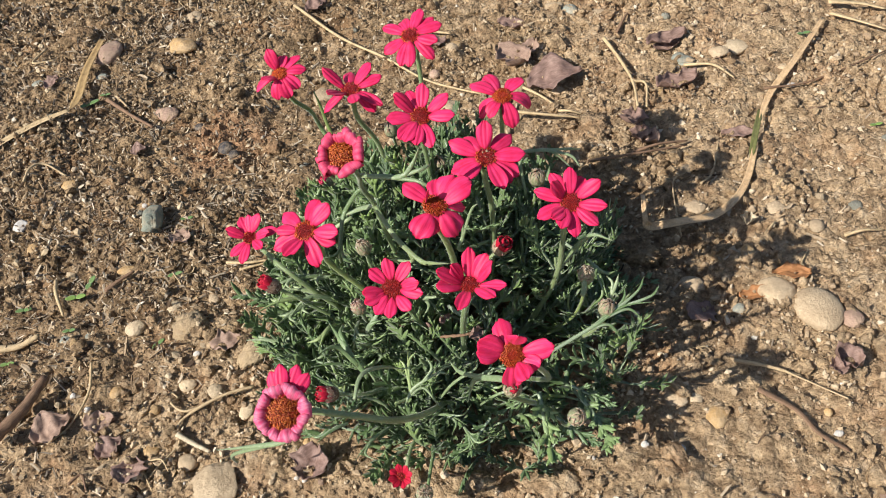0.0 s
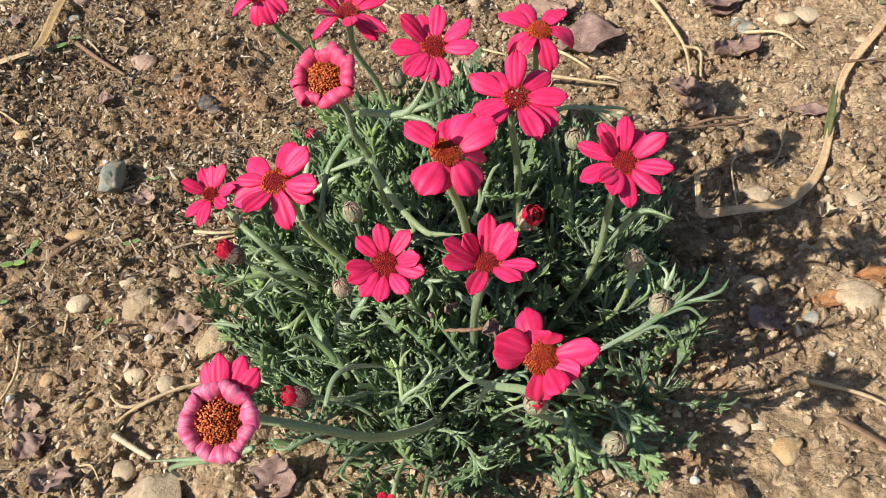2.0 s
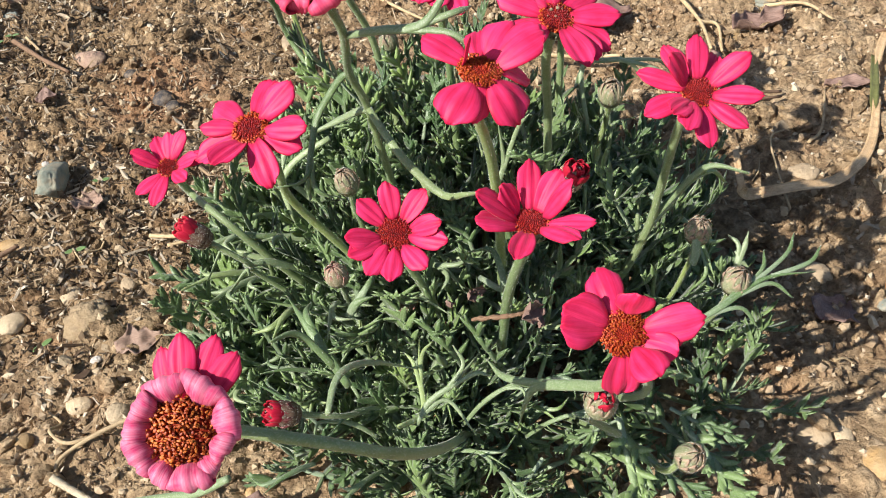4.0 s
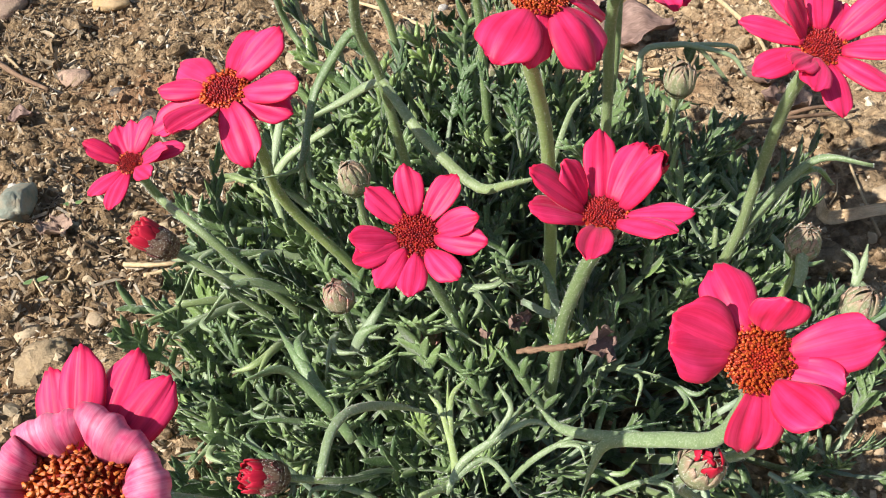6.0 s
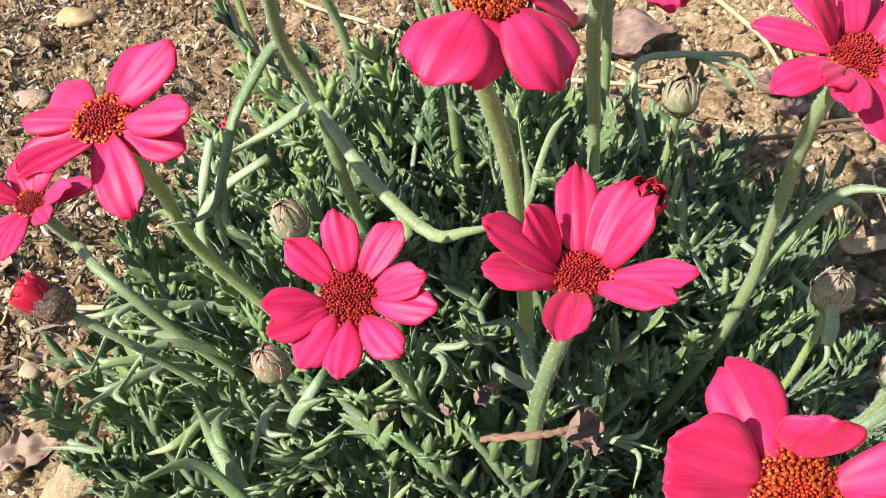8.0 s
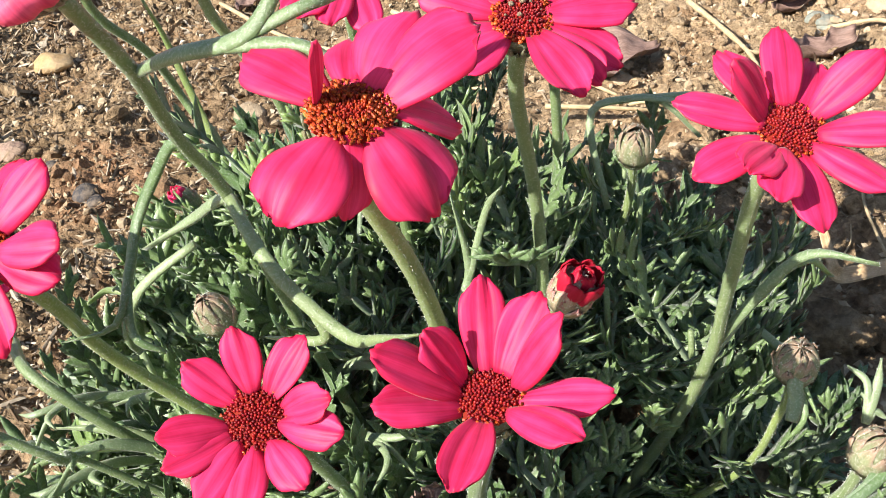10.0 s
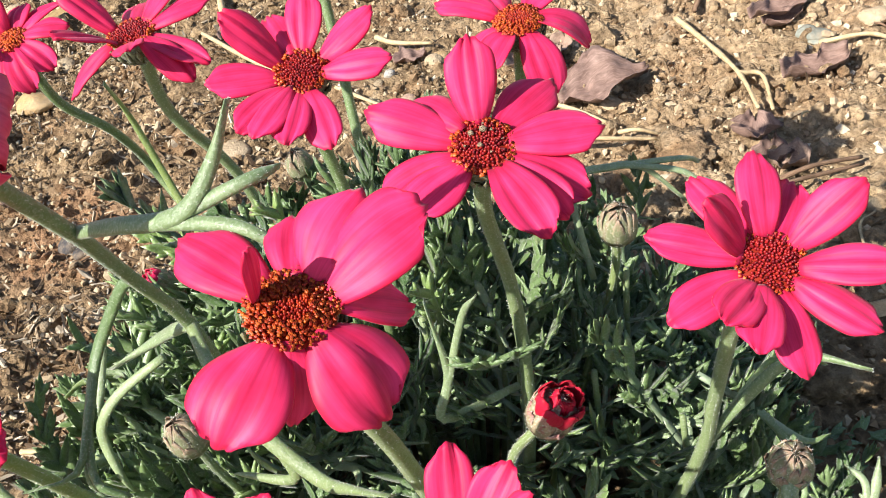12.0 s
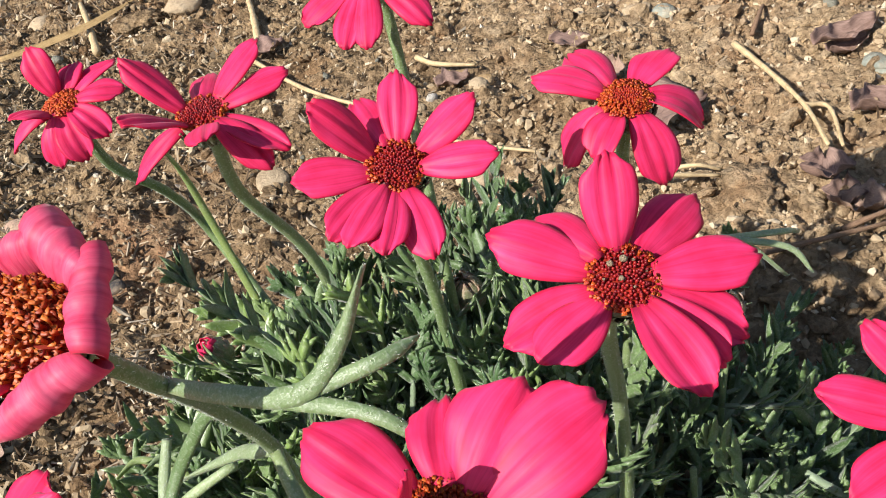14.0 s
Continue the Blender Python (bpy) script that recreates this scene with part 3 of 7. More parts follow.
def build_litter():
    scatter("soil_grit", 26000, 10, OCT_V, OCT_F, (0.0008, 0.0030), ((0.7, 1.3), (0.7, 1.2), (0.5, 1.0)), M_CRUMB, "fine dry soil grit", "soil", AREA, None, 0.15, 0.3, 0.38)
    scatter("soil_crumbs", 27000, 11, ICO_V, ICO_F, (0.0011, 0.0044), ((0.6, 1.45), (0.55, 1.1), (0.45, 0.9)), M_CRUMB, "loose crumbs of dry brown soil", "soil", AREA, clumps, 0.2, 0.4, 0.38)
    scatter("soil_lumps", 30000, 14, ICO_V, ICO_F, (0.0020, 0.0062), ((0.7, 1.4), (0.6, 1.1), (0.4, 0.8)), M_SOIL, "rough lumps of dry sandy soil", "soil", AREA, lambda x, y: np.clip((x + 0.12) / 0.2, 0.75, 1.0) * clumps(x, y), 0.30, 0.4, 0.40)
    scatter("soil_clods", 2600, 15, CLOD_V, CLOD_F, (0.0045, 0.0110), ((0.7, 1.3), (0.6, 1.1), (0.4, 0.75)), M_SOIL, "broken angular clods of dry soil", "soil", AREA, lambda x, y: np.clip((x + 0.16) / 0.2, 0.25, 1.0) * clumps(x, y), 0.30, 0.3, 0.14)
    scatter("bark_chips", 132000, 12, PRISM_V, PRISM_F, (0.0009, 0.0042), ((0.8, 2.6), (0.16, 0.45), (0.12, 0.30)), M_CHIP, "fine bark chips and plant fibres", "mulch", AREA, mulch, -0.3, 0.35, 0.3)
    scatter("leaf_scraps", 30000, 13, CURL_V, CURL_F, (0.0011, 0.0048), ((0.8, 1.9), (0.25, 0.75), (0.12, 0.34)), M_CHIP, "curled brown scraps of bark and leaf", "mulch", AREA, mulch, -0.4, 0.5, 0.25)


build_ground()
build_litter()


# ---- the daisy plant ----
CROWN = Vector((-0.065, 0.50, 0.004))
plant = tagged(place(new("daisy_plant"), Matrix.Translation(CROWN)), "silvery green pink-flowered garden daisy rooted in bare soil", "flowering plant")


def frame_of(c, nrm):
    """A pose at c whose z is nrm and whose x lies as near world x as it can."""
    z = Vector(nrm).normalized()
    x = (Vector((1, 0, 0)) - z * z.x).normalized()
    y = z.cross(x)
    return Matrix.Translation(c) @ Matrix((x, y, z)).transposed().to_4x4()


def petal_mesh(L, W, e0, e1, seed, mat, r0=0.0048, twist=0.0, cup=0.10, curl=0.0, n=14, across=12):
    """A ray petal along +x from the disc's rim, with two long grooves and a blunt end of three small teeth. e0, e1: its rise in degrees at its base and at its end; curl: more bend near the end; cup: how far its sides rise."""
    r = random.Random(seed)
    x, z, rows = r0, 0.0, []
    for i in range(n + 1):
        t = i / n
        q = t if abs(e1 - e0) < 120 else (lambda k: k * k * (3 - 2 * k))(min(1.0, max(0.0, (t - 0.12) / 0.62)))
        e = radians(e0 + (e1 - e0) * q + curl * max(0.0, t - 0.45) / 0.55)
        rows.append((x, z, e))
        x += math.cos(e) * L / n
        z += math.sin(e) * L / n
    g1, g2, ph = r.uniform(0.24, 0.40), r.uniform(-0.40, -0.24), r.uniform(0, 6.28)
    d1, d2 = r.uniform(0.5, 1.5), r.uniform(0.3, 1.3)
    side = r.uniform(-0.12, 0.12)
    teeth, lean = r.uniform(0.003, 0.017), r.uniform(-0.035, 0.035)
    deep = 0.075 * W
    rolled = abs(e1 - e0) >= 120
    base = 0.64 if rolled else 0.40
    V, uv = [], []
    for s in (0.5, -0.5):
        for i, (px, pz, e) in enumerate(rows):
            t = i / n
            q = max(0.0, (t - 0.58) / 0.42)
            w = W * (base + (1 - base) * math.sin(min(1.0, t / 0.58) * math.pi / 2)) * (1 - 0.50 * q ** 2.5)
            tx, tz = math.cos(e), math.sin(e)
            nx, nz = -tz, tx
            tw = radians(twist) * t
            end = max(0.0, (t - 0.72) / 0.28) ** 1.5
            for k in range(across + 1):
                v = k / across * 2 - 1
                groove = deep * (d1 * math.exp(-((v - g1) / 0.13) ** 2) + d2 * math.exp(-((v - g2) / 0.13) ** 2)) * min(1, 3 * t)
                wave = 0.035 * W * math.sin(5 * t + 3.0 * v + ph) * t + 0.02 * W * math.sin(11 * t + ph) * v * t
                h = cup * W * (v * v - 0.3) * (1 - 0.35 * t) - groove + wave + s * 0.00035
                back = end * min(L, 1.7 * W) * (teeth * (math.cos(3 * math.pi * v) - 1) - 0.12 * v * v + lean * v) * (0.4 if rolled else 1)
                yy = v * w / 2 * math.cos(tw) + side * W * t * t
                hh = h + v * w / 2 * math.sin(tw)
                V.append((px + nx * hh + tx * back, yy, pz + nz * hh + tz * back))
                uv.append((t, k / across))
    return link_mesh("petal", V, shell_faces(n, across), mat, uv)


def disc_mesh(R, dome, seed, mats, open_rows=0.25, count=240, tall=0.0010):
    """The flower's middle: a low dome set with florets on a spiral; the outer ones stand open."""
    r = random.Random(seed)
    V, F, idx = [], [], []
    rings, seg = 5, 20
    V.append((0, 0, dome))
    for i in range(1, rings + 1):
        t = i / rings
        for k in range(seg):
            a = 2 * math.pi * k / seg
            V.append((R * t * math.cos(a), R * t * math.sin(a), dome * (1 - t * t)))
    for k in range(seg):
        F.append((0, 1 + k, 1 + (k + 1) % seg))
        idx.append(2)
    for i in range(rings - 1):
        for k in range(seg):
            a, b = 1 + i * seg, 1 + (i + 1) * seg
            F.append((a + k, b + k, b + (k + 1) % seg, a + (k + 1) % seg))
            idx.append(2)
    for j in range(count):
        t = math.sqrt((j + 0.5) / count)
        a = j * 2.39996 + r.uniform(-0.1, 0.1)
        rad = R * t * 0.99
        opened = t > 1 - open_rows
        c = Vector((rad * math.cos(a), rad * math.sin(a), dome * (1 - t * t) - 0.0003))
        ax = Vector((c.x * 0.55 * t / R, c.y * 0.55 * t / R, 1)).normalized() + Vector((r.uniform(-0.15, 0.15), r.uniform(-0.15, 0.15), 0))
        ax.normalize()
        sx = ax.cross(Vector((0.3, 0.9, 0.1))).normalized()
        sy = ax.cross(sx)
        w = R * (2.05 if opened else 1.95) / math.sqrt(count) * 0.5
        h = tall * (1.0 if not opened else 1.45) * r.uniform(0.75, 1.2)
        prof = ((0.80, 0.0), (0.98, 0.62), (0.62, 0.95)) if not opened else ((0.55, 0.0), (0.66, 0.6), (0.98, 1.0))
        b0, sides = len(V), 6
        if open_rows >= 0.9:
            q = r.uniform(0, 6.28)
            sx, sy = (sx * math.cos(q) + sy * math.sin(q)) * 1.35, (sy * math.cos(q) - sx * math.sin(q)) * r.uniform(0.55, 0.85)
            h *= r.uniform(0.7, 1.5)
        for pr, ph in prof:
            for k in range(sides):
                q = 2 * math.pi * k / sides
                star = pr * (1.25 if k % 2 else 0.72) if opened and ph == 1.0 else pr
                V.append(c + ax * (h * ph) + (sx * math.cos(q) + sy * math.sin(q)) * (w * star))
        V.append(c + ax * (h * (1.10 if not opened else 0.72)))
        for q in range(2):
            for k in range(sides):
                F.append((b0 + q * sides + k, b0 + q * sides + (k + 1) % sides, b0 + (q + 1) * sides + (k + 1) % sides, b0 + (q + 1) * sides + k))
                idx.append(1 if opened else 0)
        for k in range(sides):
            F.append((b0 + 2 * sides + k, b0 + 2 * sides + (k + 1) % sides, b0 + 3 * sides))
            idx.append(1 if opened else 0)
    me = link_mesh("disc", V, F, [*mats, M_BED])
    me.polygons.foreach_set("material_index", idx)
    return me


def cup_mesh(R, depth, seed, mat, scales=16, rows=3, stalk=0.0016):
    """The green cup under a flower: a bowl covered with overlapping scales."""
    r = random.Random(seed)
    V, F = [], []
    seg, rings = 16, 6
    for i in range(rings + 1):
        t = i / rings
        rad = stalk + (R - stalk) * math.sin(t * math.pi / 2) ** 0.8
        for k in range(seg):
            a = 2 * math.pi * k / seg
            V.append((rad * math.cos(a), rad * math.sin(a), -depth * (1 - t ** 1.4)))
    for i in range(rings):
        for k in range(seg):
            F.append((i * seg + k, i * seg + (k + 1) % seg, (i + 1) * seg + (k + 1) % seg, (i + 1) * seg + k))
    F.append(tuple(range(seg - 1, -1, -1)))
    F.append(tuple(rings * seg + k for k in range(seg)))
    for row in range(rows):
        for k in range(scales):
            a = 2 * math.pi * (k + 0.5 * (row % 2)) / scales + r.uniform(-0.05, 0.05)
            t0, t1 = 0.12 + row * 0.22, min(0.97, 0.52 + row * 0.23)
            w = 2.1 * math.pi * R / scales * 0.6
            strip = []
            for q, wd in ((t0, 0.7), ((t0 + t1) / 2, 1.0), (t1, 0.12)):
                tt = min(q, 1.0)
                rad = stalk + (R - stalk) * math.sin(tt * math.pi / 2) ** 0.8 + 0.0005 + 0.0003 * row
                z = -depth * (1 - tt ** 1.4) + max(0, q - 1) * R
                c = Vector((rad * math.cos(a), rad * math.sin(a), z))
                tg = Vector((-math.sin(a), math.cos(a), 0)) * (w * wd / 2)
                out = Vector((math.cos(a), math.sin(a), -0.3)) * 0.0004
                b0 = len(V)
                V += [c - tg, c + out, c + tg, c - out]
                strip.append(b0)
            for b0, b1 in zip(strip, strip[1:]):
                for q in range(4):
                    F.append((b0 + q, b0 + (q + 1) % 4, b1 + (q + 1) % 4, b1 + q))
            F.append((strip[0] + 3, strip[0] + 2, strip[0] + 1, strip[0]))
            F.append((strip[-1], strip[-1] + 1, strip[-1] + 2, strip[-1] + 3))
    return link_mesh("flower_head", V, F, mat)


def flower(c, nrm, petals, seed, disc=0.0068, dome=0.0016, mat=None, mats=None, open_rows=0.25, tall=0.0010, width=0.0098, label="", depth=0.008, count=290, r0=None, cup=0.10):
    """A flower head. petals: (direction in degrees about its axis, length, rise at the base, rise at the end[, width[, curl[, twist]]]) each."""
    m = frame_of(c, nrm)
    head = part("flower_head", cup_mesh(disc * 1.02, depth, seed, M_CUP), plant, m, label)
    part("disc", disc_mesh(disc, dome, seed, mats or [M_FLORETMID if open_rows >= 0.5 else M_FLORET, M_FLORETOPEN], open_rows, count, tall), head, m @ Matrix.Translation((0, 0, 0.0006)))
    for i, p in enumerate(petals):
        az, L, e0, e1 = p[:4]
        W = p[4] if len(p) > 4 else width
        curl = p[5] if len(p) > 5 else 0.0
        twist = p[6] if len(p) > 6 else 0.0
        g = random.Random(seed * 91 + i)
        me = petal_mesh(L, W, e0, e1, seed * 37 + i, M_PETAL if mat is M_PETALPALE and e1 > -60 else (mat or M_PETAL), (r0 or disc * 0.82), twist or g.uniform(-14, 14), cup if cup <= 0 else g.choice((-0.20, -0.15, -0.11, -0.07, 0.05)), curl)
        part("petal", me, head, m @ Matrix.Translation((0, 0, 0.0004 + 0.0005 * (i % 3))) @ pose(0, 0, 0, 0, 0, az))
    return m


def add_hairs(V, F, roots, size, rnd):
    """Short white hairs as thin spikes on roots, (point, outward) each. Returns how many faces it added."""
    n = len(F)
    for p, out in roots:
        out = (Vector(out).normalized() + Vector((rnd.uniform(-0.6, 0.6), rnd.uniform(-0.6, 0.6), rnd.uniform(-0.2, 0.7)))).normalized()
        sx = out.cross(Vector((0.37, 0.61, 0.7))).normalized()
        sy, w, b = out.cross(sx), 0.00006, len(V)
        V += [p + sx * w, p - sx * w * 0.5 + sy * w * 0.87, p - sx * w * 0.5 - sy * w * 0.87, p + out * (size * rnd.uniform(0.5, 1.3))]
        F += [(b, b + 1, b + 3), (b + 1, b + 2, b + 3), (b + 2, b, b + 3)]
    return len(F) - n


def stalk(c, nrm, via=(), start=None, depth=0.008, radius=0.0019, neck=0.022):
    """The stem from the crown to the back of the flower at c."""
    end = Vector(c) - Vector(nrm).normalized() * (depth * 0.95)
    pre = Vector(c) - Vector(nrm).normalized() * (depth + neck)
    s = Vector(start) if start else CROWN + Vector((random.uniform(-0.02, 0.02), random.uniform(-0.02, 0.02), 0.0))
    pts = [s, *[Vector(v) for v in via], pre, end] if via else [s, (s + pre) / 2 + Vector((0, 0, 0.012)), pre, end]
    V, F, uv = tube(pts, (radius * 1.15, radius, radius * 1.05), 9, 26)
    mid = pts[len(pts) // 2]
    V = [Vector(v) - mid for v in V]
    g, roots = random.Random(len(V) + int(end.x * 1e5)), []
    for _ in range(620):
        i, k, t = g.randrange(6, 26), g.randrange(9), g.random()
        mean = (V[i * 9] + V[i * 9 + 3] + V[i * 9 + 6]) / 3
        p = V[i * 9 + k].lerp(V[(i + 1) * 9 + k], t)
        roots.append((p, V[i * 9 + k] - mean))
    hairs = add_hairs(V, F, roots, 0.00065, g)
    me = link_mesh("stem", V, F, [M_STEM, M_HAIR], uv + [(0, 0)] * (len(V) - len(uv)))
    me.polygons.foreach_set("material_index", [0] * (len(F) - hairs) + [1] * hairs)
    part("stem", me, plant, Matrix.Translation(mid))


C_A, N_A = (-0.081, 0.608, 0.246), (-0.045, -0.301, 0.953)
flower(C_A, N_A, [
    (-148, 0.0192, 4, -20),
    (-108, 0.0218, 2, -22),
    (-91, 0.0224, 0, -24),
    (-46, 0.0231, 7, -45),
    (-25, 0.0187, 15, -9),
    (19, 0.0214, 6, -18),
    (48, 0.0203, 2, -22),
    (73, 0.0213, 12, -12),
    (110, 0.0207, -1, -53),
    (147, 0.0208, 7, -17)], 3, disc=0.0066, width=0.0102, open_rows=0.15, label="pink daisy head with drooping rays")
C_P, N_P = (-0.189, 0.601, 0.225), (-0.075, -0.180, 0.981)
flower(C_P, N_P, [
    (-166, 0.0222, 8, -68),
    (-127, 0.0148, 61, 9),
    (-103, 0.019, -16, -92),
    (-72, 0.0187, -5, -81),
    (-37, 0.0166, -4, -80),
    (8, 0.0171, 13, -39),
    (55, 0.0192, 21, -31),
    (86, 0.0138, 33, -19),
    (121, 0.0186, 75, 23)], 4, disc=0.0062, width=0.0104, open_rows=0.8, label="fading pink daisy head with curled, uneven rays")
C_N, N_N = (-0.123, 0.552, 0.241), (0.019, -0.123, 0.992)
flower(C_N, N_N, [
    (-153, 0.0226, -8, -60),
    (-73, 0.0198, 36, 12),
    (-42, 0.0221, -2, -54),
    (-30, 0.0227, -2, -26),
    (23, 0.0202, 16, -8),
    (53, 0.0211, 27, 3),
    (100, 0.0192, -2, -26),
    (154, 0.0219, 52, 28),
    (232, 0.0213, 52, 28)], 5, disc=0.0068, width=0.0096, open_rows=0.15, label="pink daisy head with half-raised rays")
C_D, N_D = (-0.070, 0.524, 0.234), (0.158, -0.421, 0.893)
flower(C_D, N_D, [
    (-171, 0.02, 24, 0),
    (-129, 0.021, 24, 0),
    (-117, 0.0209, 25, 1),
    (-97, 0.0209, 27, 3),
    (-73, 0.0218, 17, -7),
    (-5, 0.0198, 25, 1),
    (34, 0.0206, 30, 6),
    (84, 0.0194, 25, 1),
    (113, 0.0188, 0, -24),
    (148, 0.0218, 51, 27)], 6, disc=0.007, width=0.0102, open_rows=0.22, label="open pink daisy head with narrow rays")
C_B, N_B = (-0.012, 0.559, 0.219), (0.083, -0.152, 0.985)
flower(C_B, N_B, [
    (-162, 0.023, -22, -98),
    (-68, 0.0225, -7, -83),
    (-3, 0.0216, -4, -80),
    (55, 0.0195, 22, -30),
    (119, 0.0213, 21, -31),
    (152, 0.0217, 25, -27),
    (-122, 0.0168, 22, -62, 0.0118, 0, 28)], 7, disc=0.0072, width=0.0126, open_rows=0.5, count=420, label="pink daisy head with downturned rays and orange florets")
C_F, N_F = (-0.022, 0.474, 0.235), (0.132, -0.417, 0.899)
flower(C_F, N_F, [
    (-158, 0.0209, 8, -16),
    (-136, 0.0185, 16, -8),
    (-65, 0.0225, 20, -4),
    (-50, 0.0195, 9, -15),
    (-29, 0.0205, 2, -22),
    (4, 0.0216, 8, -16),
    (49, 0.0206, -1, -25),
    (95, 0.0201, 42, 18),
    (133, 0.0193, 1, -51),
    (155, 0.0222, 15, -9)], 8, disc=0.007, width=0.0116, open_rows=0.18, label="open pink daisy head dusted with soil grains")
C_E, N_E = (-0.052, 0.412, 0.252), (0.192, -0.215, 0.957)
flower(C_E, N_E, [
    (-116, 0.0196, 15, -45, 0.0165),
    (-43, 0.0191, -3, -63, 0.0175, 0, 1.0),
    (16, 0.0175, -20, -50, 0.01),
    (30, 0.0237, 49, -11, 0.015),
    (62, 0.0185, 46, -14, 0.015),
    (87, 0.0147, 5, -19),
    (140, 0.0204, 8, -16),
    (160, 0.014, 98, 84, 0.0052),
    (-92, 0.015, -35, -75, 0.01)], 9, disc=0.0074, dome=0.0004, width=0.0125, open_rows=0.6, count=560, tall=0.0012, label="large pink daisy head with broad lower rays")
C_G, N_G = (0.033, 0.448, 0.213), (0.125, -0.419, 0.899)
flower(C_G, N_G, [
    (-156, 0.0207, 17, -7),
    (-133, 0.0188, 44, 20),
    (-114, 0.0189, 33, 9),
    (-86, 0.0197, 11, -13),
    (-48, 0.0197, 21, -3),
    (-16, 0.0202, 34, 10),
    (32, 0.0203, 46, 22),
    (61, 0.0163, 4, -20),
    (90, 0.0185, 28, 4),
    (119, 0.019, 17, -7),
    (147, 0.018, 61, 37),
    (162, 0.0206, 11, -13)], 10, disc=0.0068, width=0.0098, open_rows=0.08, label="open pink daisy head with twelve rays")
C_H, N_H = (-0.211, 0.485, 0.159), (-0.032, -0.414, 0.910)
flower(C_H, N_H, [
    (-133, 0.0167, 23, -1),
    (-101, 0.0183, 18, -6),
    (-42, 0.0171, 42, 18),
    (3, 0.0163, 41, 17),
    (13, 0.0196, 18, -6),
    (65, 0.0163, 32, 8),
    (117, 0.0152, 17, -7),
    (164, 0.0159, 46, 22),
    (90, 0.014, 20, 5, 0.008)], 11, disc=0.005, width=0.0082, open_rows=0.15, label="small pink daisy head")
C_I, N_I = (-0.144, 0.426, 0.222), (-0.090, -0.354, 0.931)
flower(C_I, N_I, [
    (-158, 0.0196, 2, -22),
    (-114, 0.0201, 42, 18),
    (-67, 0.0217, 7, -45),
    (-23, 0.0178, 4, -20),
    (-9, 0.0205, 24, 0),
    (44, 0.0192, 28, 4, 0.013),
    (68, 0.0194, 9, -15, 0.013),
    (136, 0.0195, -2, -26),
    (170, 0.015, 10, -5, 0.009)], 12, disc=0.0072, width=0.0112, open_rows=0.3, label="pink daisy head with a scarred ray")
C_J, N_J = (-0.091, 0.410, 0.178), (0.069, -0.515, 0.854)
flower(C_J, N_J, [
    (-167, 0.0173, 46, 22),
    (-151, 0.0173, 37, 13),
    (-124, 0.0166, 28, 4),
    (-93, 0.0166, 31, 7),
    (-56, 0.0163, 32, 8),
    (-15, 0.0182, 35, 11),
    (8, 0.0167, 47, 23),
    (55, 0.0167, 32, 8),
    (97, 0.0163, 38, 14),
    (138, 0.0158, 37, 13)], 13, disc=0.0073, width=0.0092, open_rows=0.04, label="cup-shaped pink daisy head")
C_K, N_K = (-0.036, 0.397, 0.193), (0.067, -0.159, 0.985)
flower(C_K, N_K, [
    (-162, 0.021, 44, 20),
    (-104, 0.0231, 37, 13),
    (-44, 0.0207, 39, 15, 0.009, 0, 1.0),
    (-10, 0.0199, 22, -2, 0.009, 0, 1.0),
    (22, 0.0202, 66, 42),
    (57, 0.0187, 46, 22),
    (92, 0.0205, 48, 24),
    (149, 0.0163, 71, 47),
    (175, 0.0228, 57, 33)], 14, disc=0.0066, width=0.0098, open_rows=0.08, label="pink daisy head with raised rays")
C_L, N_L = (-0.008, 0.332, 0.203), (0.060, -0.724, 0.687)
flower(C_L, N_L, [
    (-191, 0.0185, 43, 19, 0.0148),
    (-93, 0.0199, -11, -63),
    (-59, 0.0184, 73, 49),
    (-30, 0.0128, 35, 11),
    (2, 0.0145, 12, -12),
    (8, 0.0204, 23, -1),
    (74, 0.0131, 66, 42),
    (111, 0.0179, 1, -51),
    (150, 0.0188, 38, 14, 0.0142),
    (-10, 0.013, 20, -30, 0.011)], 15, disc=0.0074, width=0.0125, open_rows=0.6, count=480, label="broad-rayed pink daisy head with orange florets")

# two old heads whose rays have rolled back under the disc
C_C, N_C = (-0.109, 0.435, 0.279), (-0.12, -0.42, 0.90)
flower(C_C, N_C, [
    (3, 0.0228, 58, -150, 0.0172),
    (48, 0.0212, 66, -118, 0.0146, 0, 24),
    (88, 0.0175, 70, -135, 0.0108, 0, -10),
    (138, 0.0205, 74, -122, 0.0146, 0, -18),
    (182, 0.0185, 88, -112, 0.0106, 0, 26),
    (214, 0.0205, 58, -140, 0.0146, 0, 8),
    (252, 0.0150, 74, -95, 0.0085, 0, -12),
    (300, 0.0228, 52, -150, 0.0172, 0, 6)], 21, disc=0.0094, dome=0.0032, mat=M_PETALOLD, mats=[M_FLORETOLD, M_FLORETOLD],
       open_rows=0.9, tall=0.0012, width=0.0112, count=380, cup=-0.10, label="ageing pink daisy head with rolled-back rays")
C_M, N_M = (-0.134, 0.279, 0.229), (0.10, -0.60, 0.79)
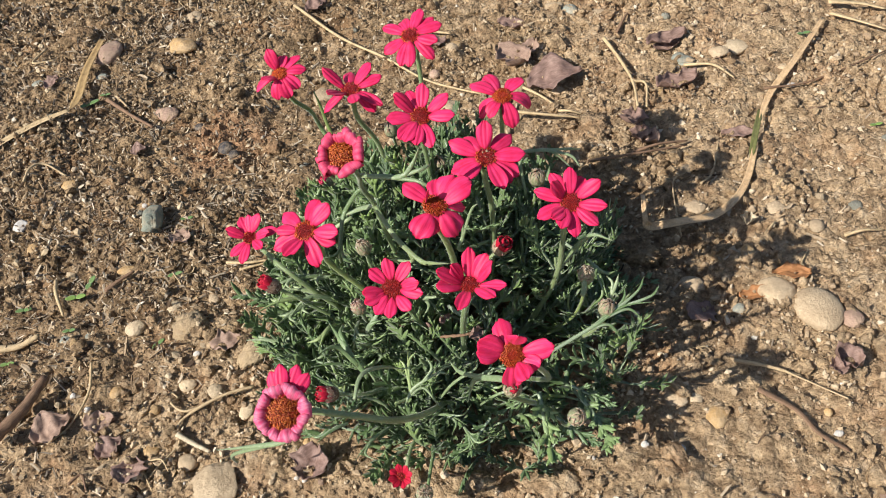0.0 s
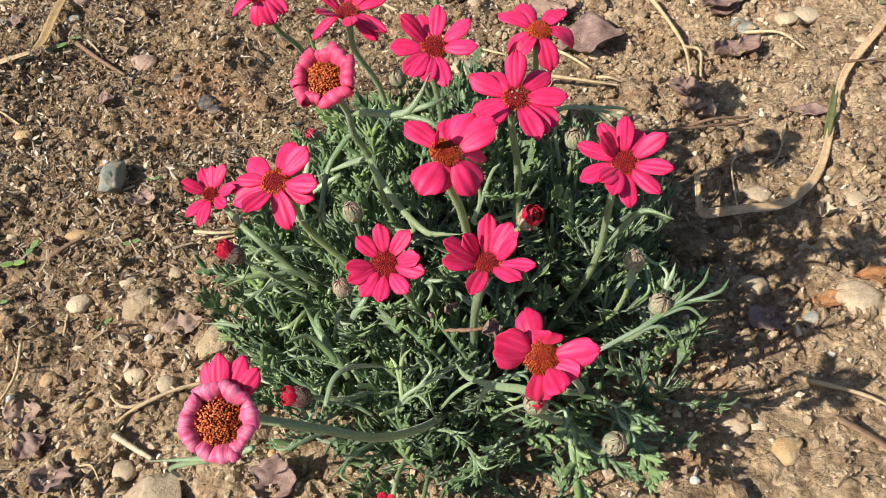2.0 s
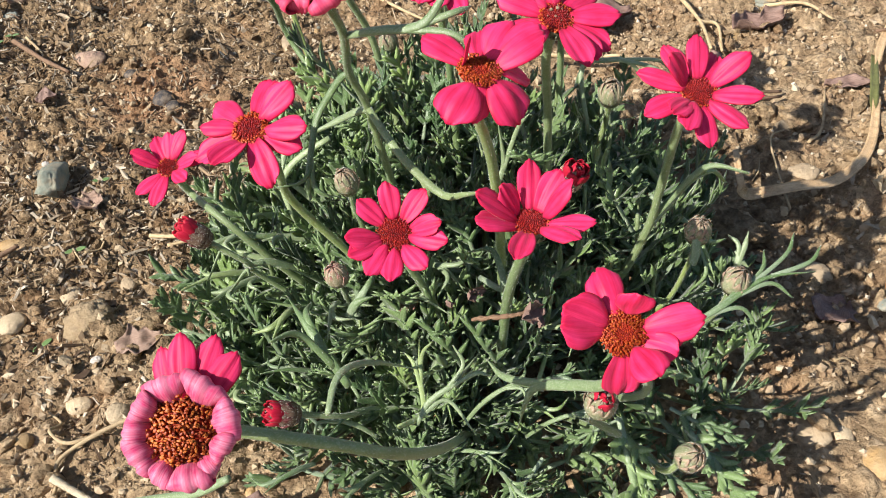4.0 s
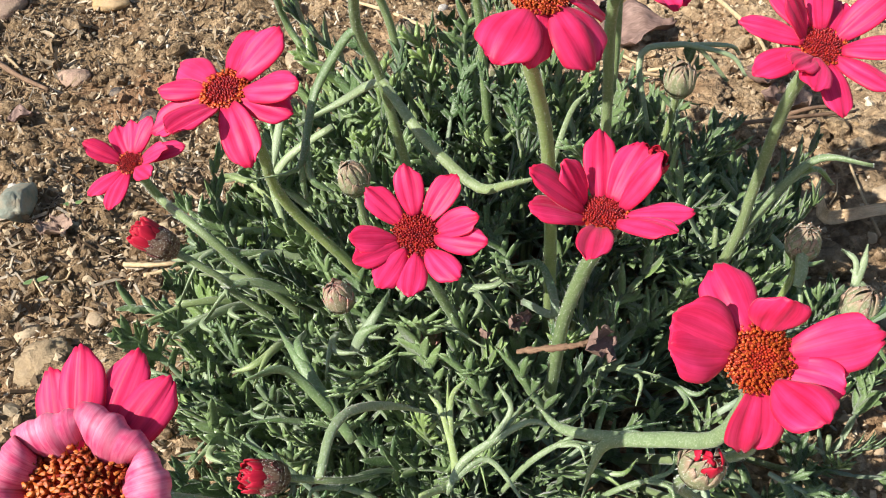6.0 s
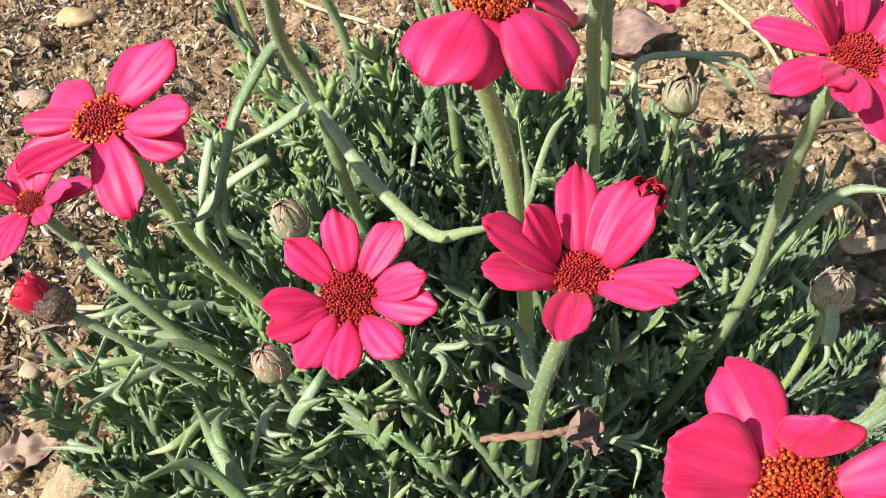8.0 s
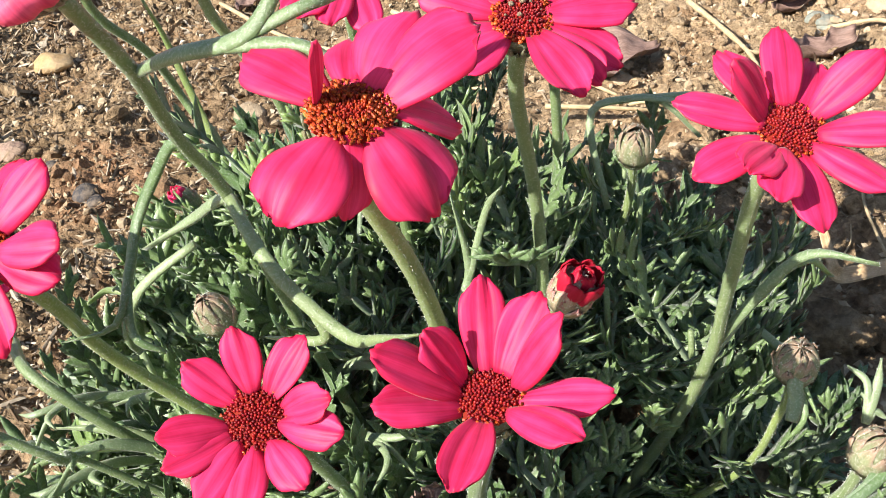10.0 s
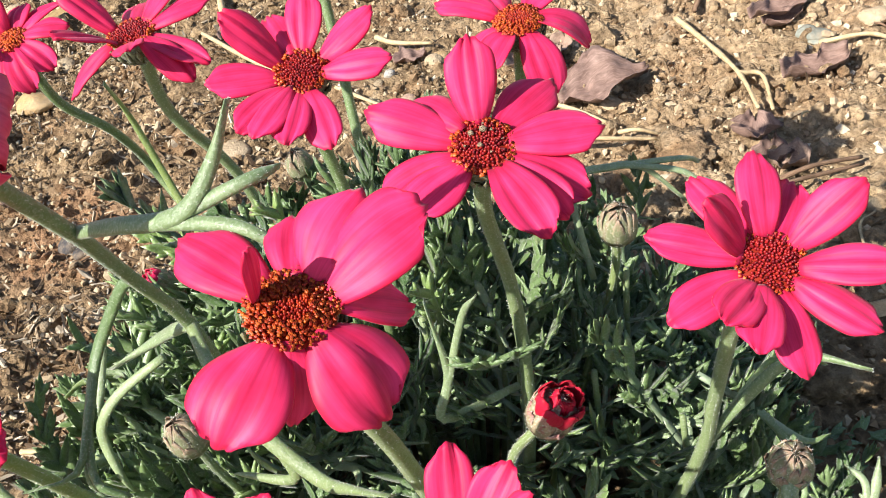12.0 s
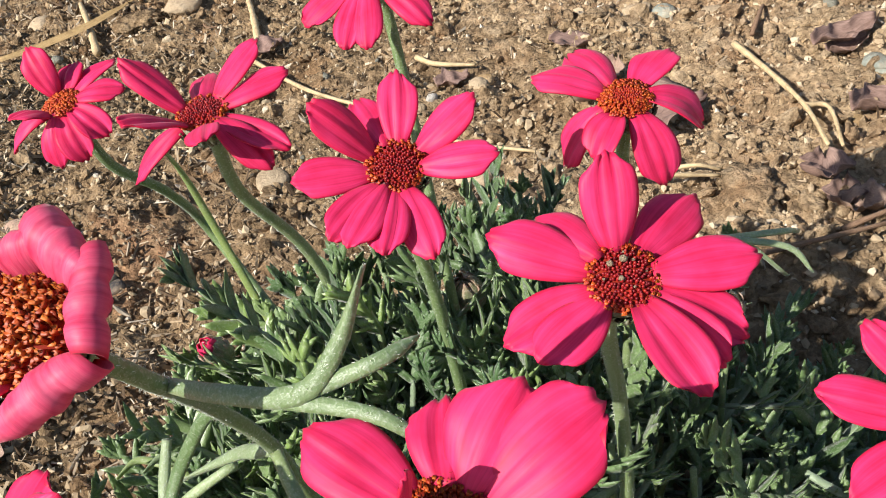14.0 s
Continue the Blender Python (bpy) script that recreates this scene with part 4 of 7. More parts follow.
flower(C_M, N_M, [
    (62, 0.0215, 62, -146, 0.0150, 0, 8),
    (14, 0.0205, 58, -142, 0.0132, 0, -10),
    (-22, 0.0180, 66, -132, 0.0096, 0, 16),
    (-52, 0.0165, 58, -118, 0.0080, 0, -20),
    (-80, 0.0205, 60, -140, 0.0136, 0, 10),
    (-117, 0.0155, 56, -104, 0.0084, 0, 14),
    (-148, 0.0200, 66, -138, 0.0120, 0, -12),
    (178, 0.0186, 58, -134, 0.0100, 0, 14),
    (148, 0.0182, 66, -136, 0.0096, 0, -14),
    (108, 0.0200, 58, -142, 0.0128, 0, 8)] + [(108, 0.0162, -2, -10, 0.0076), (91, 0.0190, 0, -8, 0.0082), (74, 0.0196, -2, -6, 0.0082), (56, 0.0178, 0, -8, 0.0086)],
       22, disc=0.0102, dome=0.0034, mat=M_PETALPALE, mats=[M_FLORETOLD, M_FLORETOLD], open_rows=0.9, tall=0.0012, width=0.0112, count=380, cup=-0.20, label="fading pink daisy head, most rays rolled back, a few upright")
C_O, N_O = (-0.096, 0.327, 0.070), (0.05, -0.45, 0.88)
flower(C_O, N_O, [(az, 0.0082, 58, 18, 0.0052) for az in (10, 55, 100, 150, 195, 240, 290, 330)], 23, disc=0.0042, mat=M_PETALRED, count=60, r0=0.0026, depth=0.006, label="small dark red daisy head just opening")


# stems, by the points that they pass
stalk(C_A, N_A, [(-0.075, 0.560, 0.100)], (-0.070, 0.520, 0.0))
stalk(C_B, N_B, [(-0.020, 0.560, 0.110)], (-0.050, 0.525, 0.0))
stalk(C_C, N_C, [(-0.094, 0.482, 0.090), (-0.103, 0.475, 0.172), (-0.106, 0.474, 0.198), (-0.110, 0.468, 0.219), (-0.1065, 0.4545, 0.241)], (-0.080, 0.490, 0.0), radius=0.0018)
stalk(C_D, N_D, [(-0.073, 0.535, 0.130), (-0.073, 0.538, 0.178)], (-0.070, 0.515, 0.0))
stalk(C_E, N_E, [(-0.050, 0.450, 0.120), (-0.050, 0.428, 0.195)], (-0.055, 0.480, 0.0), radius=0.0022, neck=0.009)
stalk(C_F, N_F, [(-0.028, 0.500, 0.110), (-0.025, 0.503, 0.160)], (-0.045, 0.500, 0.0), radius=0.0021)
stalk(C_G, N_G, [(0.012, 0.482, 0.075), (0.023, 0.476, 0.115), (0.026, 0.472, 0.142)], (-0.020, 0.490, 0.0), radius=0.0021)
stalk(C_H, N_H, [(-0.150, 0.470, 0.085), (-0.185, 0.469, 0.137)], (-0.095, 0.490, 0.0))
stalk(C_I, N_I, [(-0.115, 0.455, 0.110), (-0.141, 0.447, 0.165)], (-0.085, 0.480, 0.0))
stalk(C_J, N_J, [(-0.080, 0.435, 0.100)], (-0.070, 0.470, 0.0))
stalk(C_K, N_K, [(-0.052, 0.425, 0.085), (-0.047, 0.413, 0.134), (-0.041, 0.404, 0.165)], (-0.060, 0.465, 0.0), radius=0.0023, neck=0.006)
stalk(C_L, N_L, [(0.010, 0.395, 0.085), (0.004, 0.362, 0.150)], (-0.025, 0.460, 0.0))
stalk(C_M, N_M, [(-0.075, 0.360, 0.100), (-0.083, 0.311, 0.168), (-0.104, 0.301, 0.190)], (-0.070, 0.440, 0.0), radius=0.0021)
stalk(C_N, N_N, [(-0.108, 0.560, 0.130), (-0.115, 0.566, 0.176)], (-0.080, 0.520, 0.0))
stalk(C_O, N_O, [(-0.095, 0.365, 0.045)], (-0.085, 0.430, 0.0), radius=0.0014)
stalk(C_P, N_P, [(-0.120, 0.560, 0.090), (-0.175, 0.631, 0.135), (-0.178, 0.618, 0.172)], (-0.090, 0.520, 0.0))



def bud(c, way, r, seed, mat=None, red=0, via=(), start=None, label="closed grey-green flower bud", tall=1.22, tip=None, wide=1.0):
    """An egg-shaped bud of overlapping scales; red: how many rays show at its mouth; wide: over 1 for rays that spread past the mouth, by their length."""
    r *= 0.93
    g = random.Random(seed)
    V, F, uv = [], [], []
    seg, rings = 14, 8

    def at(a, b, off=0.0):
        rad = (r * 1.02 + off) * math.sin(min(a, 2.75)) ** 0.78 * (1.0 if a < 2.75 else (math.pi - a) / (math.pi - 2.75)) * (1 - 0.20 * (a / math.pi) ** 2)
        return Vector((rad * math.cos(b), rad * math.sin(b), -r * tall * math.cos(a) * (1 + off / r)))
    for i in range(rings + 1):
        for k in range(seg):
            V.append(at(math.pi * i / rings, 2 * math.pi * k / seg))
            uv.append((0.7, k / seg))
    for i in range(rings):
        for k in range(seg):
            F.append((i * seg + k, i * seg + (k + 1) % seg, (i + 1) * seg + (k + 1) % seg, (i + 1) * seg + k))
    for row in range(3):
        n = 9
        for k in range(n):
            b = 2 * math.pi * (k + 0.5 * (row % 2)) / n + g.uniform(-0.10, 0.10)
            a0, a1 = 0.35 + row * 0.40, 1.85 + row * 0.58 + g.uniform(-0.12, 0.12)
            lift, skew = g.uniform(-0.0001, 0.0019), g.uniform(-0.4, 0.4)
            base = len(V)
            for s in (1, 0):
                for q in range(7):
                    t = q / 6
                    half = (0.75, 0.95, 1.0, 0.95, 0.80, 0.55, 0.18)[q] * math.pi / n * 1.5
                    for e in range(5):
                        v = e / 2 - 1
                        ragged = g.uniform(-0.13, 0.13) if q > 4 else 0.0
                        V.append(at(a0 + (a1 - a0) * t + ragged, b + v * half + skew * t * t * half, 0.0002 + 0.00025 * row + lift * t ** 3 + 0.00014 * (1 - v * v) + 0.00025 * s))
                        uv.append((t, v / 2 + 0.5))
            F += [tuple(base + x for x in f) for f in shell_faces(6, 4)]
    m = frame_of(c, way)
    pick = [V[g.randrange(len(V) // 4, len(V))] for _ in range(420)]
    hairs = add_hairs(V, F, [(p.copy(), (p.x, p.y, 0.3 * p.z)) for p in pick], 0.0008, g)
    me = link_mesh("bud", V, F, [mat or M_BUD, M_HAIR], uv + [(0, 0)] * (len(V) - len(uv)))
    me.polygons.foreach_set("material_index", [0] * (len(F) - hairs) + [1] * hairs)
    ob = part("bud", me, plant, m, label)
    for k in range(red):
        az = 360.0 * k / red + g.uniform(-8, 8)
        inner = k % 2
        if wide > 1:
            me = petal_mesh(r * wide * (1.38 + 0.1 * inner), r * 1.15, 70 + 10 * inner, 106 + 6 * inner, seed * 50 + k, tip or M_PETALRED, r * (0.78 - 0.40 * inner), g.uniform(-25, 25), 0.25, n=8, across=5)
        else:
            me = petal_mesh(r * (1.35 + 0.1 * inner), r * (1.05 - 0.2 * inner), 76 + 8 * inner, 126 + 8 * inner, seed * 50 + k, tip or M_PETALRED, r * (0.62 - 0.42 * inner), g.uniform(-25, 25), 0.25, n=8, across=5)
        part("petal", me, ob, m @ Matrix.Translation((0, 0, r * tall * (0.42 if wide == 1 else 0.12))) @ pose(0, 0, 0, 0, 0, az))
    stalk(Vector(c), way, via, start, r * tall, 0.0013 if r < 0.0055 else 0.0016)


bud((-0.0175, 0.455, 0.1655), (0.45, -0.25, 0.86), 0.0058, 1, M_BUDROSE, 18, [(-0.035, 0.470, 0.110)], (-0.05, 0.485, 0.0), "plump bud opening, red rays at its tip", wide=1.2)
bud((-0.185, 0.435, 0.159), (-0.66, -0.05, 0.72), 0.0050, 2, M_BUDDARK, 18, [(-0.140, 0.455, 0.080), (-0.172, 0.450, 0.122)], (-0.09, 0.48, 0.0), "dark hairy bud opening crimson at its tip", wide=1.5, tall=1.35)
bud((-0.148, 0.379, 0.100), (-0.75, -0.30, 0.50), 0.0054, 3, M_BUDDARK, 16, [(-0.110, 0.410, 0.060)], (-0.08, 0.45, 0.0), "dark bud with red rays, half hidden in leaves", wide=1.3, tall=1.3)
bud((0.010, 0.546, 0.146), (0.10, -0.20, 0.95), 0.0062, 4, via=[(-0.005, 0.550, 0.080)], start=(-0.04, 0.52, 0.0))
bud((-0.072, 0.584, 0.132), (0.0, -0.15, 0.98), 0.0062, 5, via=[(-0.072, 0.575, 0.070)], start=(-0.07, 0.54, 0.0))
bud((-0.171, 0.582, 0.121), (-0.30, -0.20, 0.90), 0.0052, 6, M_BUD, 12, [(-0.140, 0.560, 0.060)], (-0.10, 0.53, 0.0), "small bud with pink rays at its tip", tip=M_PETAL)
bud((0.056, 0.430, 0.121), (0.20, -0.20, 0.95), 0.0060, 7, via=[(0.035, 0.450, 0.060)], start=(-0.01, 0.48, 0.0))
bud((0.043, 0.458, 0.127), (0.05, -0.20, 0.97), 0.0058, 8, via=[(0.030, 0.470, 0.060)], start=(-0.01, 0.49, 0.0))
bud((0.030, 0.367, 0.077), (0.30, -0.35, 0.88), 0.0062, 9, via=[(0.010, 0.400, 0.040)], start=(-0.03, 0.45, 0.0))
bud((-0.126, 0.434, 0.131), (-0.10, -0.20, 0.95), 0.0050, 10, M_BUDROSE, via=[(-0.110, 0.450, 0.070)], start=(-0.08, 0.48, 0.0), label="drying bud with papery pinkish brown scales")
bud((-0.121, 0.470, 0.157), (-0.05, -0.15, 0.97), 0.0054, 11, via=[(-0.110, 0.480, 0.080)], start=(-0.085, 0.50, 0.0))
bud((-0.012, 0.350, 0.141), (0.10, -0.40, 0.88), 0.0060, 12, M_BUD, 5, [(0.000, 0.385, 0.070)], (-0.03, 0.45, 0.0), "withered bud with a few red ray tips")
bud((-0.118, 0.640, 0.128), (-0.05, -0.10, 0.98), 0.0058, 14, via=[(-0.105, 0.610, 0.070)], start=(-0.08, 0.55, 0.0))
bud((-0.099, 0.450, 0.094), (0.0, -0.30, 0.93), 0.0050, 15, M_BUDROSE, 0, [(-0.090, 0.460, 0.050)], (-0.08, 0.48, 0.0), "withered brown bud low in the leaves")
bud((-0.080, 0.318, 0.062), (0.10, -0.40, 0.88), 0.0058, 16, via=[(-0.080, 0.360, 0.035)], start=(-0.08, 0.43, 0.0))


def stalk_leaf(pts, W, tips=(), nrm=(0, -0.3, 1), label="", mat=None, blunt=0.30):
    """A fleshy leaf on a flower stem, through pts; tips: (from which share of it, the tip) for the side lobes; blunt: the share over which an end narrows."""
    def taper(t):
        return 1.0 if t < 1 - blunt else max(0.08, (1 - t) / blunt) ** 0.5
    N = [nrm] * len(pts)
    V, F, uv = ribbon(pts, lambda t: W * (0.80 + 0.35 * math.sin(math.pi * min(1.0, t * 1.05)) - 0.30 * t) * taper(t), N, W * 0.72, 18, 0.05, 6)
    P = smooth_path(pts, 40)
    for share, tip in tips:
        i = int(share * 40)
        a, d = P[i], (P[min(i + 3, 40)] - P[max(i - 3, 0)]).normalized()
        tip = Vector(tip)
        l = (tip - a).length
        mid = a + d * (l * 0.38) + (tip - a) * 0.30
        v2, f2, u2 = ribbon([a - d * 0.001, mid, tip], lambda t: W * (0.84 - 0.24 * t) * taper(t), [nrm] * 3, W * 0.62, 10, 0.05, 6)
        o = len(V)
        V += v2
        F += [tuple(k + o for k in f) for f in f2]
        uv += u2
    o = Vector(pts[0])
    V = [Vector(v) - o for v in V]
    g = random.Random(int(o.x * 1e5) + len(V))
    roots = [(V[g.randrange(len(V))].copy(), (g.uniform(-1, 1), g.uniform(-1, 0.3), g.uniform(0, 1))) for _ in range(200)]
    hairs = add_hairs(V, F, roots, 0.0005, g)
    me = link_mesh("stem_leaf", V, F, [mat or M_BIGLEAF, M_HAIR], uv + [(0, 0)] * (len(V) - len(uv)))
    me.polygons.foreach_set("material_index", [0] * (len(F) - hairs) + [1] * hairs)
    part("stem_leaf", me, plant, Matrix.Translation(o), label)


stalk_leaf([(-0.106, 0.452, 0.246), (-0.091, 0.441, 0.254), (-0.074, 0.434, 0.259), (-0.066, 0.437, 0.266), (-0.060, 0.442, 0.276)], 0.0034, [(0.50, (-0.055, 0.440, 0.262)), (0.40, (-0.054, 0.426, 0.253))], (0.1, -0.6, 0.8), "thick pale three-forked stem leaf", blunt=0.24)
stalk_leaf([(-0.088, 0.335, 0.150), (-0.080, 0.346, 0.143), (-0.082, 0.362, 0.145), (-0.083, 0.381, 0.146)], 0.0022, [(0.55, (-0.088, 0.372, 0.148)), (0.6, (-0.077, 0.377, 0.149))], (0, -0.6, 0.8))
stalk_leaf([(-0.082, 0.340, 0.144), (-0.077, 0.347, 0.149), (-0.067, 0.351, 0.155), (-0.058, 0.364, 0.156)], 0.0022, [(0.6, (-0.067, 0.360, 0.166)), (0.62, (-0.053, 0.352, 0.157)), (0.15, (-0.060, 0.338, 0.140))], (0, -0.6, 0.8))

stalk_leaf([(-0.108, 0.321, 0.178), (-0.107, 0.335, 0.178), (-0.103, 0.345, 0.174), (-0.095, 0.356, 0.162), (-0.085, 0.365, 0.147)], 0.0026, [], (-0.2, -0.6, 0.8))
stalk_leaf([(0.004, 0.398, 0.105), (0.032, 0.412, 0.112), (0.049, 0.419, 0.118), (0.068, 0.429, 0.124), (0.090, 0.430, 0.126)], 0.0026, [(0.66, (0.084, 0.449, 0.132)), (0.80, (0.094, 0.441, 0.131)), (0.55, (0.070, 0.443, 0.128)), (0.60, (0.080, 0.423, 0.117)), (0.42, (0.064, 0.414, 0.108)), (0.40, (0.056, 0.431, 0.122))], (0, -0.5, 0.85), "long forked leaf reaching out over the soil", M_LEAF)
stalk_leaf([(-0.005, 0.338, 0.190), (-0.011, 0.341, 0.165), (-0.022, 0.352, 0.150), (-0.036, 0.361, 0.138), (-0.041, 0.360, 0.128), (-0.044, 0.358, 0.116)], 0.0042, [(0.52, (-0.056, 0.383, 0.128))], (0, -0.5, 0.85), "thick curved stem leaf with two prongs", blunt=0.5)
stalk_leaf([(-0.1095, 0.468, 0.218), (-0.113, 0.4685, 0.217), (-0.119, 0.4675, 0.210), (-0.127, 0.463, 0.199), (-0.1295, 0.451, 0.190), (-0.132, 0.440, 0.184), (-0.145, 0.437, 0.183)], 0.0031, [(0.72, (-0.121, 0.438, 0.175)), (0.68, (-0.133, 0.446, 0.168))], (-0.3, -0.7, 0.5), "long arching leaf forked at its end", M_ARCHLEAF)
stalk_leaf([(-0.105, 0.474, 0.196), (-0.113, 0.478, 0.191), (-0.122, 0.484, 0.183), (-0.142, 0.486, 0.172)], 0.0036, [], (0, -0.5, 0.85))
stalk_leaf([(-0.1055, 0.474, 0.196), (-0.098, 0.460, 0.193), (-0.088, 0.447, 0.186), (-0.073, 0.436, 0.176), (-0.062, 0.426, 0.184), (-0.050, 0.416, 0.194)], 0.0036, [(0.5, (-0.097, 0.445, 0.170))], (0.1, -0.7, 0.7), "hairy grey-green side shoot with a narrow leaf", M_STEM)
stalk_leaf([(0.022, 0.476, 0.115), (0.036, 0.474, 0.140), (0.048, 0.472, 0.155), (0.063, 0.462, 0.158)], 0.0032, [], (0, -0.4, 0.9))
stalk_leaf([(0.022, 0.476, 0.112), (0.043, 0.486, 0.135), (0.049, 0.480, 0.145)], 0.0030, [(0.5, (0.061, 0.489, 0.130))], (0, -0.4, 0.9), mat=M_LEAF)
stalk_leaf([(-0.030, 0.505, 0.120), (-0.051, 0.483, 0.135), (-0.047, 0.487, 0.150), (-0.049, 0.492, 0.175)], 0.0030, [(0.62, (-0.034, 0.488, 0.178))], (0, -0.7, 0.6))
stalk_leaf([(0.000, 0.560, 0.110), (-0.003, 0.579, 0.140), (0.012, 0.580, 0.145), (0.024, 0.580, 0.142), (0.038, 0.579, 0.125)], 0.0030, [(0.6, (0.045, 0.574, 0.130)), (0.5, (0.046, 0.595, 0.130))], (0, -0.3, 0.95))
stalk_leaf([(-0.128, 0.570, 0.040), (-0.152, 0.598, 0.100), (-0.165, 0.614, 0.150), (-0.168, 0.615, 0.180), (-0.168, 0.608, 0.200)], 0.0030, [], (0, -0.7, 0.6), mat=M_STEM)
stalk_leaf([(-0.156, 0.327, 0.130), (-0.172, 0.327, 0.120), (-0.192, 0.331, 0.110), (-0.226, 0.338, 0.095)], 0.0036, [(0.45, (-0.223, 0.348, 0.060))], (0, -0.4, 0.9), "grey-green leaf with a dry white tip")
stalk_leaf([(-0.118, 0.384, 0.112), (-0.127, 0.392, 0.126), (-0.137, 0.405, 0.132), (-0.1475, 0.423, 0.1287)], 0.0042, [(0.34, (-0.137, 0.4205, 0.127)), (0.22, (-0.1458, 0.382, 0.146))], (0, -0.6, 0.8), "stout grey-green leaf forked in three", M_ARCHLEAF, 0.45)
stalk_leaf([(-0.122, 0.424, 0.114), (-0.1165, 0.424, 0.123), (-0.1085, 0.4255, 0.125)], 0.0042, [(0.35, (-0.109, 0.441, 0.126))], (0, -0.6, 0.8), "small two-lobed leaf below a bud", M_LEAF, 0.65)
stalk_leaf([(0.029, 0.517, 0.100), (0.047, 0.506, 0.090), (0.056, 0.496, 0.080), (0.061, 0.481, 0.070)], 0.0028, [(0.4, (0.069, 0.501, 0.080)), (0.55, (0.047, 0.477, 0.065))], (0, -0.4, 0.9), mat=M_LEAF)
stalk_leaf([(0.060, 0.447, 0.112), (0.062, 0.450, 0.116), (0.065, 0.455, 0.120), (0.067, 0.460, 0.124)], 0.0028, [(0.12, (0.058, 0.460, 0.122)), (0.2, (0.060, 0.453, 0.118)), (0.1, (0.066, 0.448, 0.112))], (0, -0.5, 0.8))
stalk_leaf([(0.039, 0.445, 0.118), (0.041, 0.449, 0.122), (0.041, 0.452, 0.126), (0.042, 0.454, 0.128)], 0.0042, [(0.5, (0.046, 0.453, 0.126))], (0, -0.6, 0.7))
stalk_leaf([(-0.060, 0.440, 0.120), (-0.049, 0.425, 0.128), (-0.053, 0.437, 0.140), (-0.064, 0.432, 0.145)], 0.0030, [], (0, -0.7, 0.6), mat=M_LEAF)

stalk_leaf([(-0.131, 0.495, 0.165), (-0.147, 0.491, 0.157), (-0.155, 0.487, 0.150), (-0.157, 0.484, 0.143), (-0.154, 0.478, 0.132), (-0.153, 0.479, 0.122)], 0.0032, [], (0, -0.6, 0.8))
stalk_leaf([(-0.152, 0.504, 0.168), (-0.155, 0.496, 0.158), (-0.156, 0.488, 0.151)], 0.0032, [], (0, -0.6, 0.8))


def arching_leaves(count=30, middle=(-0.085, 0.520), spread=(0.105, 0.115), height=0.075, reach=(0.030, 0.052), wide=(0.0021, 0.0028), seed=88, pale=3):
    """Slender forked leaves that stand out above the rest of the foliage."""
    g = random.Random(seed)
    for i in range(count):
        a, q = i * 2.39996 + 0.7, math.sqrt((i + 0.5) / count)
        foot = Vector((middle[0] + spread[0] * q * math.cos(a), middle[1] + spread[1] * q * math.sin(a), height - 0.02 * q))
        b = a + g.uniform(-0.9, 0.9)
        out, L = Vector((math.cos(b), math.sin(b), 0)), g.uniform(*reach)
        rise = g.uniform(0.35, 1.0)
        pts = [foot, foot + out * (L * 0.3) + Vector((0, 0, L * 0.45 * rise)), foot + out * (L * 0.65) + Vector((0, 0, L * 0.70 * rise)), foot + out * L + Vector((0, 0, L * g.uniform(0.30, 0.95) * rise))]
        side = Vector((-out.y, out.x, 0.25))
        tips = [(0.62, pts[2] + (out * 0.6 + side * s) * g.uniform(0.008, 0.014)) for s in ((1,), (-1,), (1, -1), (1, -1))[i % 4]]
        if i % 3 == 0:
            tips.append((0.40, pts[1] + (out * 0.8 + side * g.choice((-1, 1))) * g.uniform(0.008, 0.012)))
        stalk_leaf(pts, g.uniform(*wide), tips, (0.1, -0.4, 0.9), mat=M_BIGLEAF if i % pale == 0 else M_LEAF, blunt=0.5)


arching_leaves()
arching_leaves(32, (-0.132, 0.505), (0.042, 0.065), 0.104, (0.032, 0.056), (0.0027, 0.0038), 89, 1)
arching_leaves(20, (-0.165, 0.500), (0.036, 0.070), 0.064, (0.034, 0.056), (0.0028, 0.0038), 92, 1)
arching_leaves(18, (-0.090, 0.405), (0.070, 0.035), 0.072, (0.026, 0.046), (0.0018, 0.0025), 90, 2)
arching_leaves(16, (-0.060, 0.590), (0.075, 0.040), 0.085, (0.028, 0.050), (0.0018, 0.0025), 91, 2)

# a dead brown twig caught among the leaves
_p = [(-0.062, 0.396, 0.140), (-0.054, 0.394, 0.143), (-0.045, 0.393, 0.145), (-0.038, 0.394, 0.146)]
_v, _f, _u = tube([Vector(q) for q in _p], (0.0011, 0.0012, 0.0008), 7, 40, 0.28, random.Random(4), 0.8)
_v = [q + 0.0005 * noise.noise_vector(q * 420) for q in _v]
part("dead_twig", link_mesh("dead_twig", [v - Vector(_p[0]) for v in _v], _f, M_TWIG, _u), plant, Matrix.Translation(_p[0]), "shrivelled brown twig among the leaves")


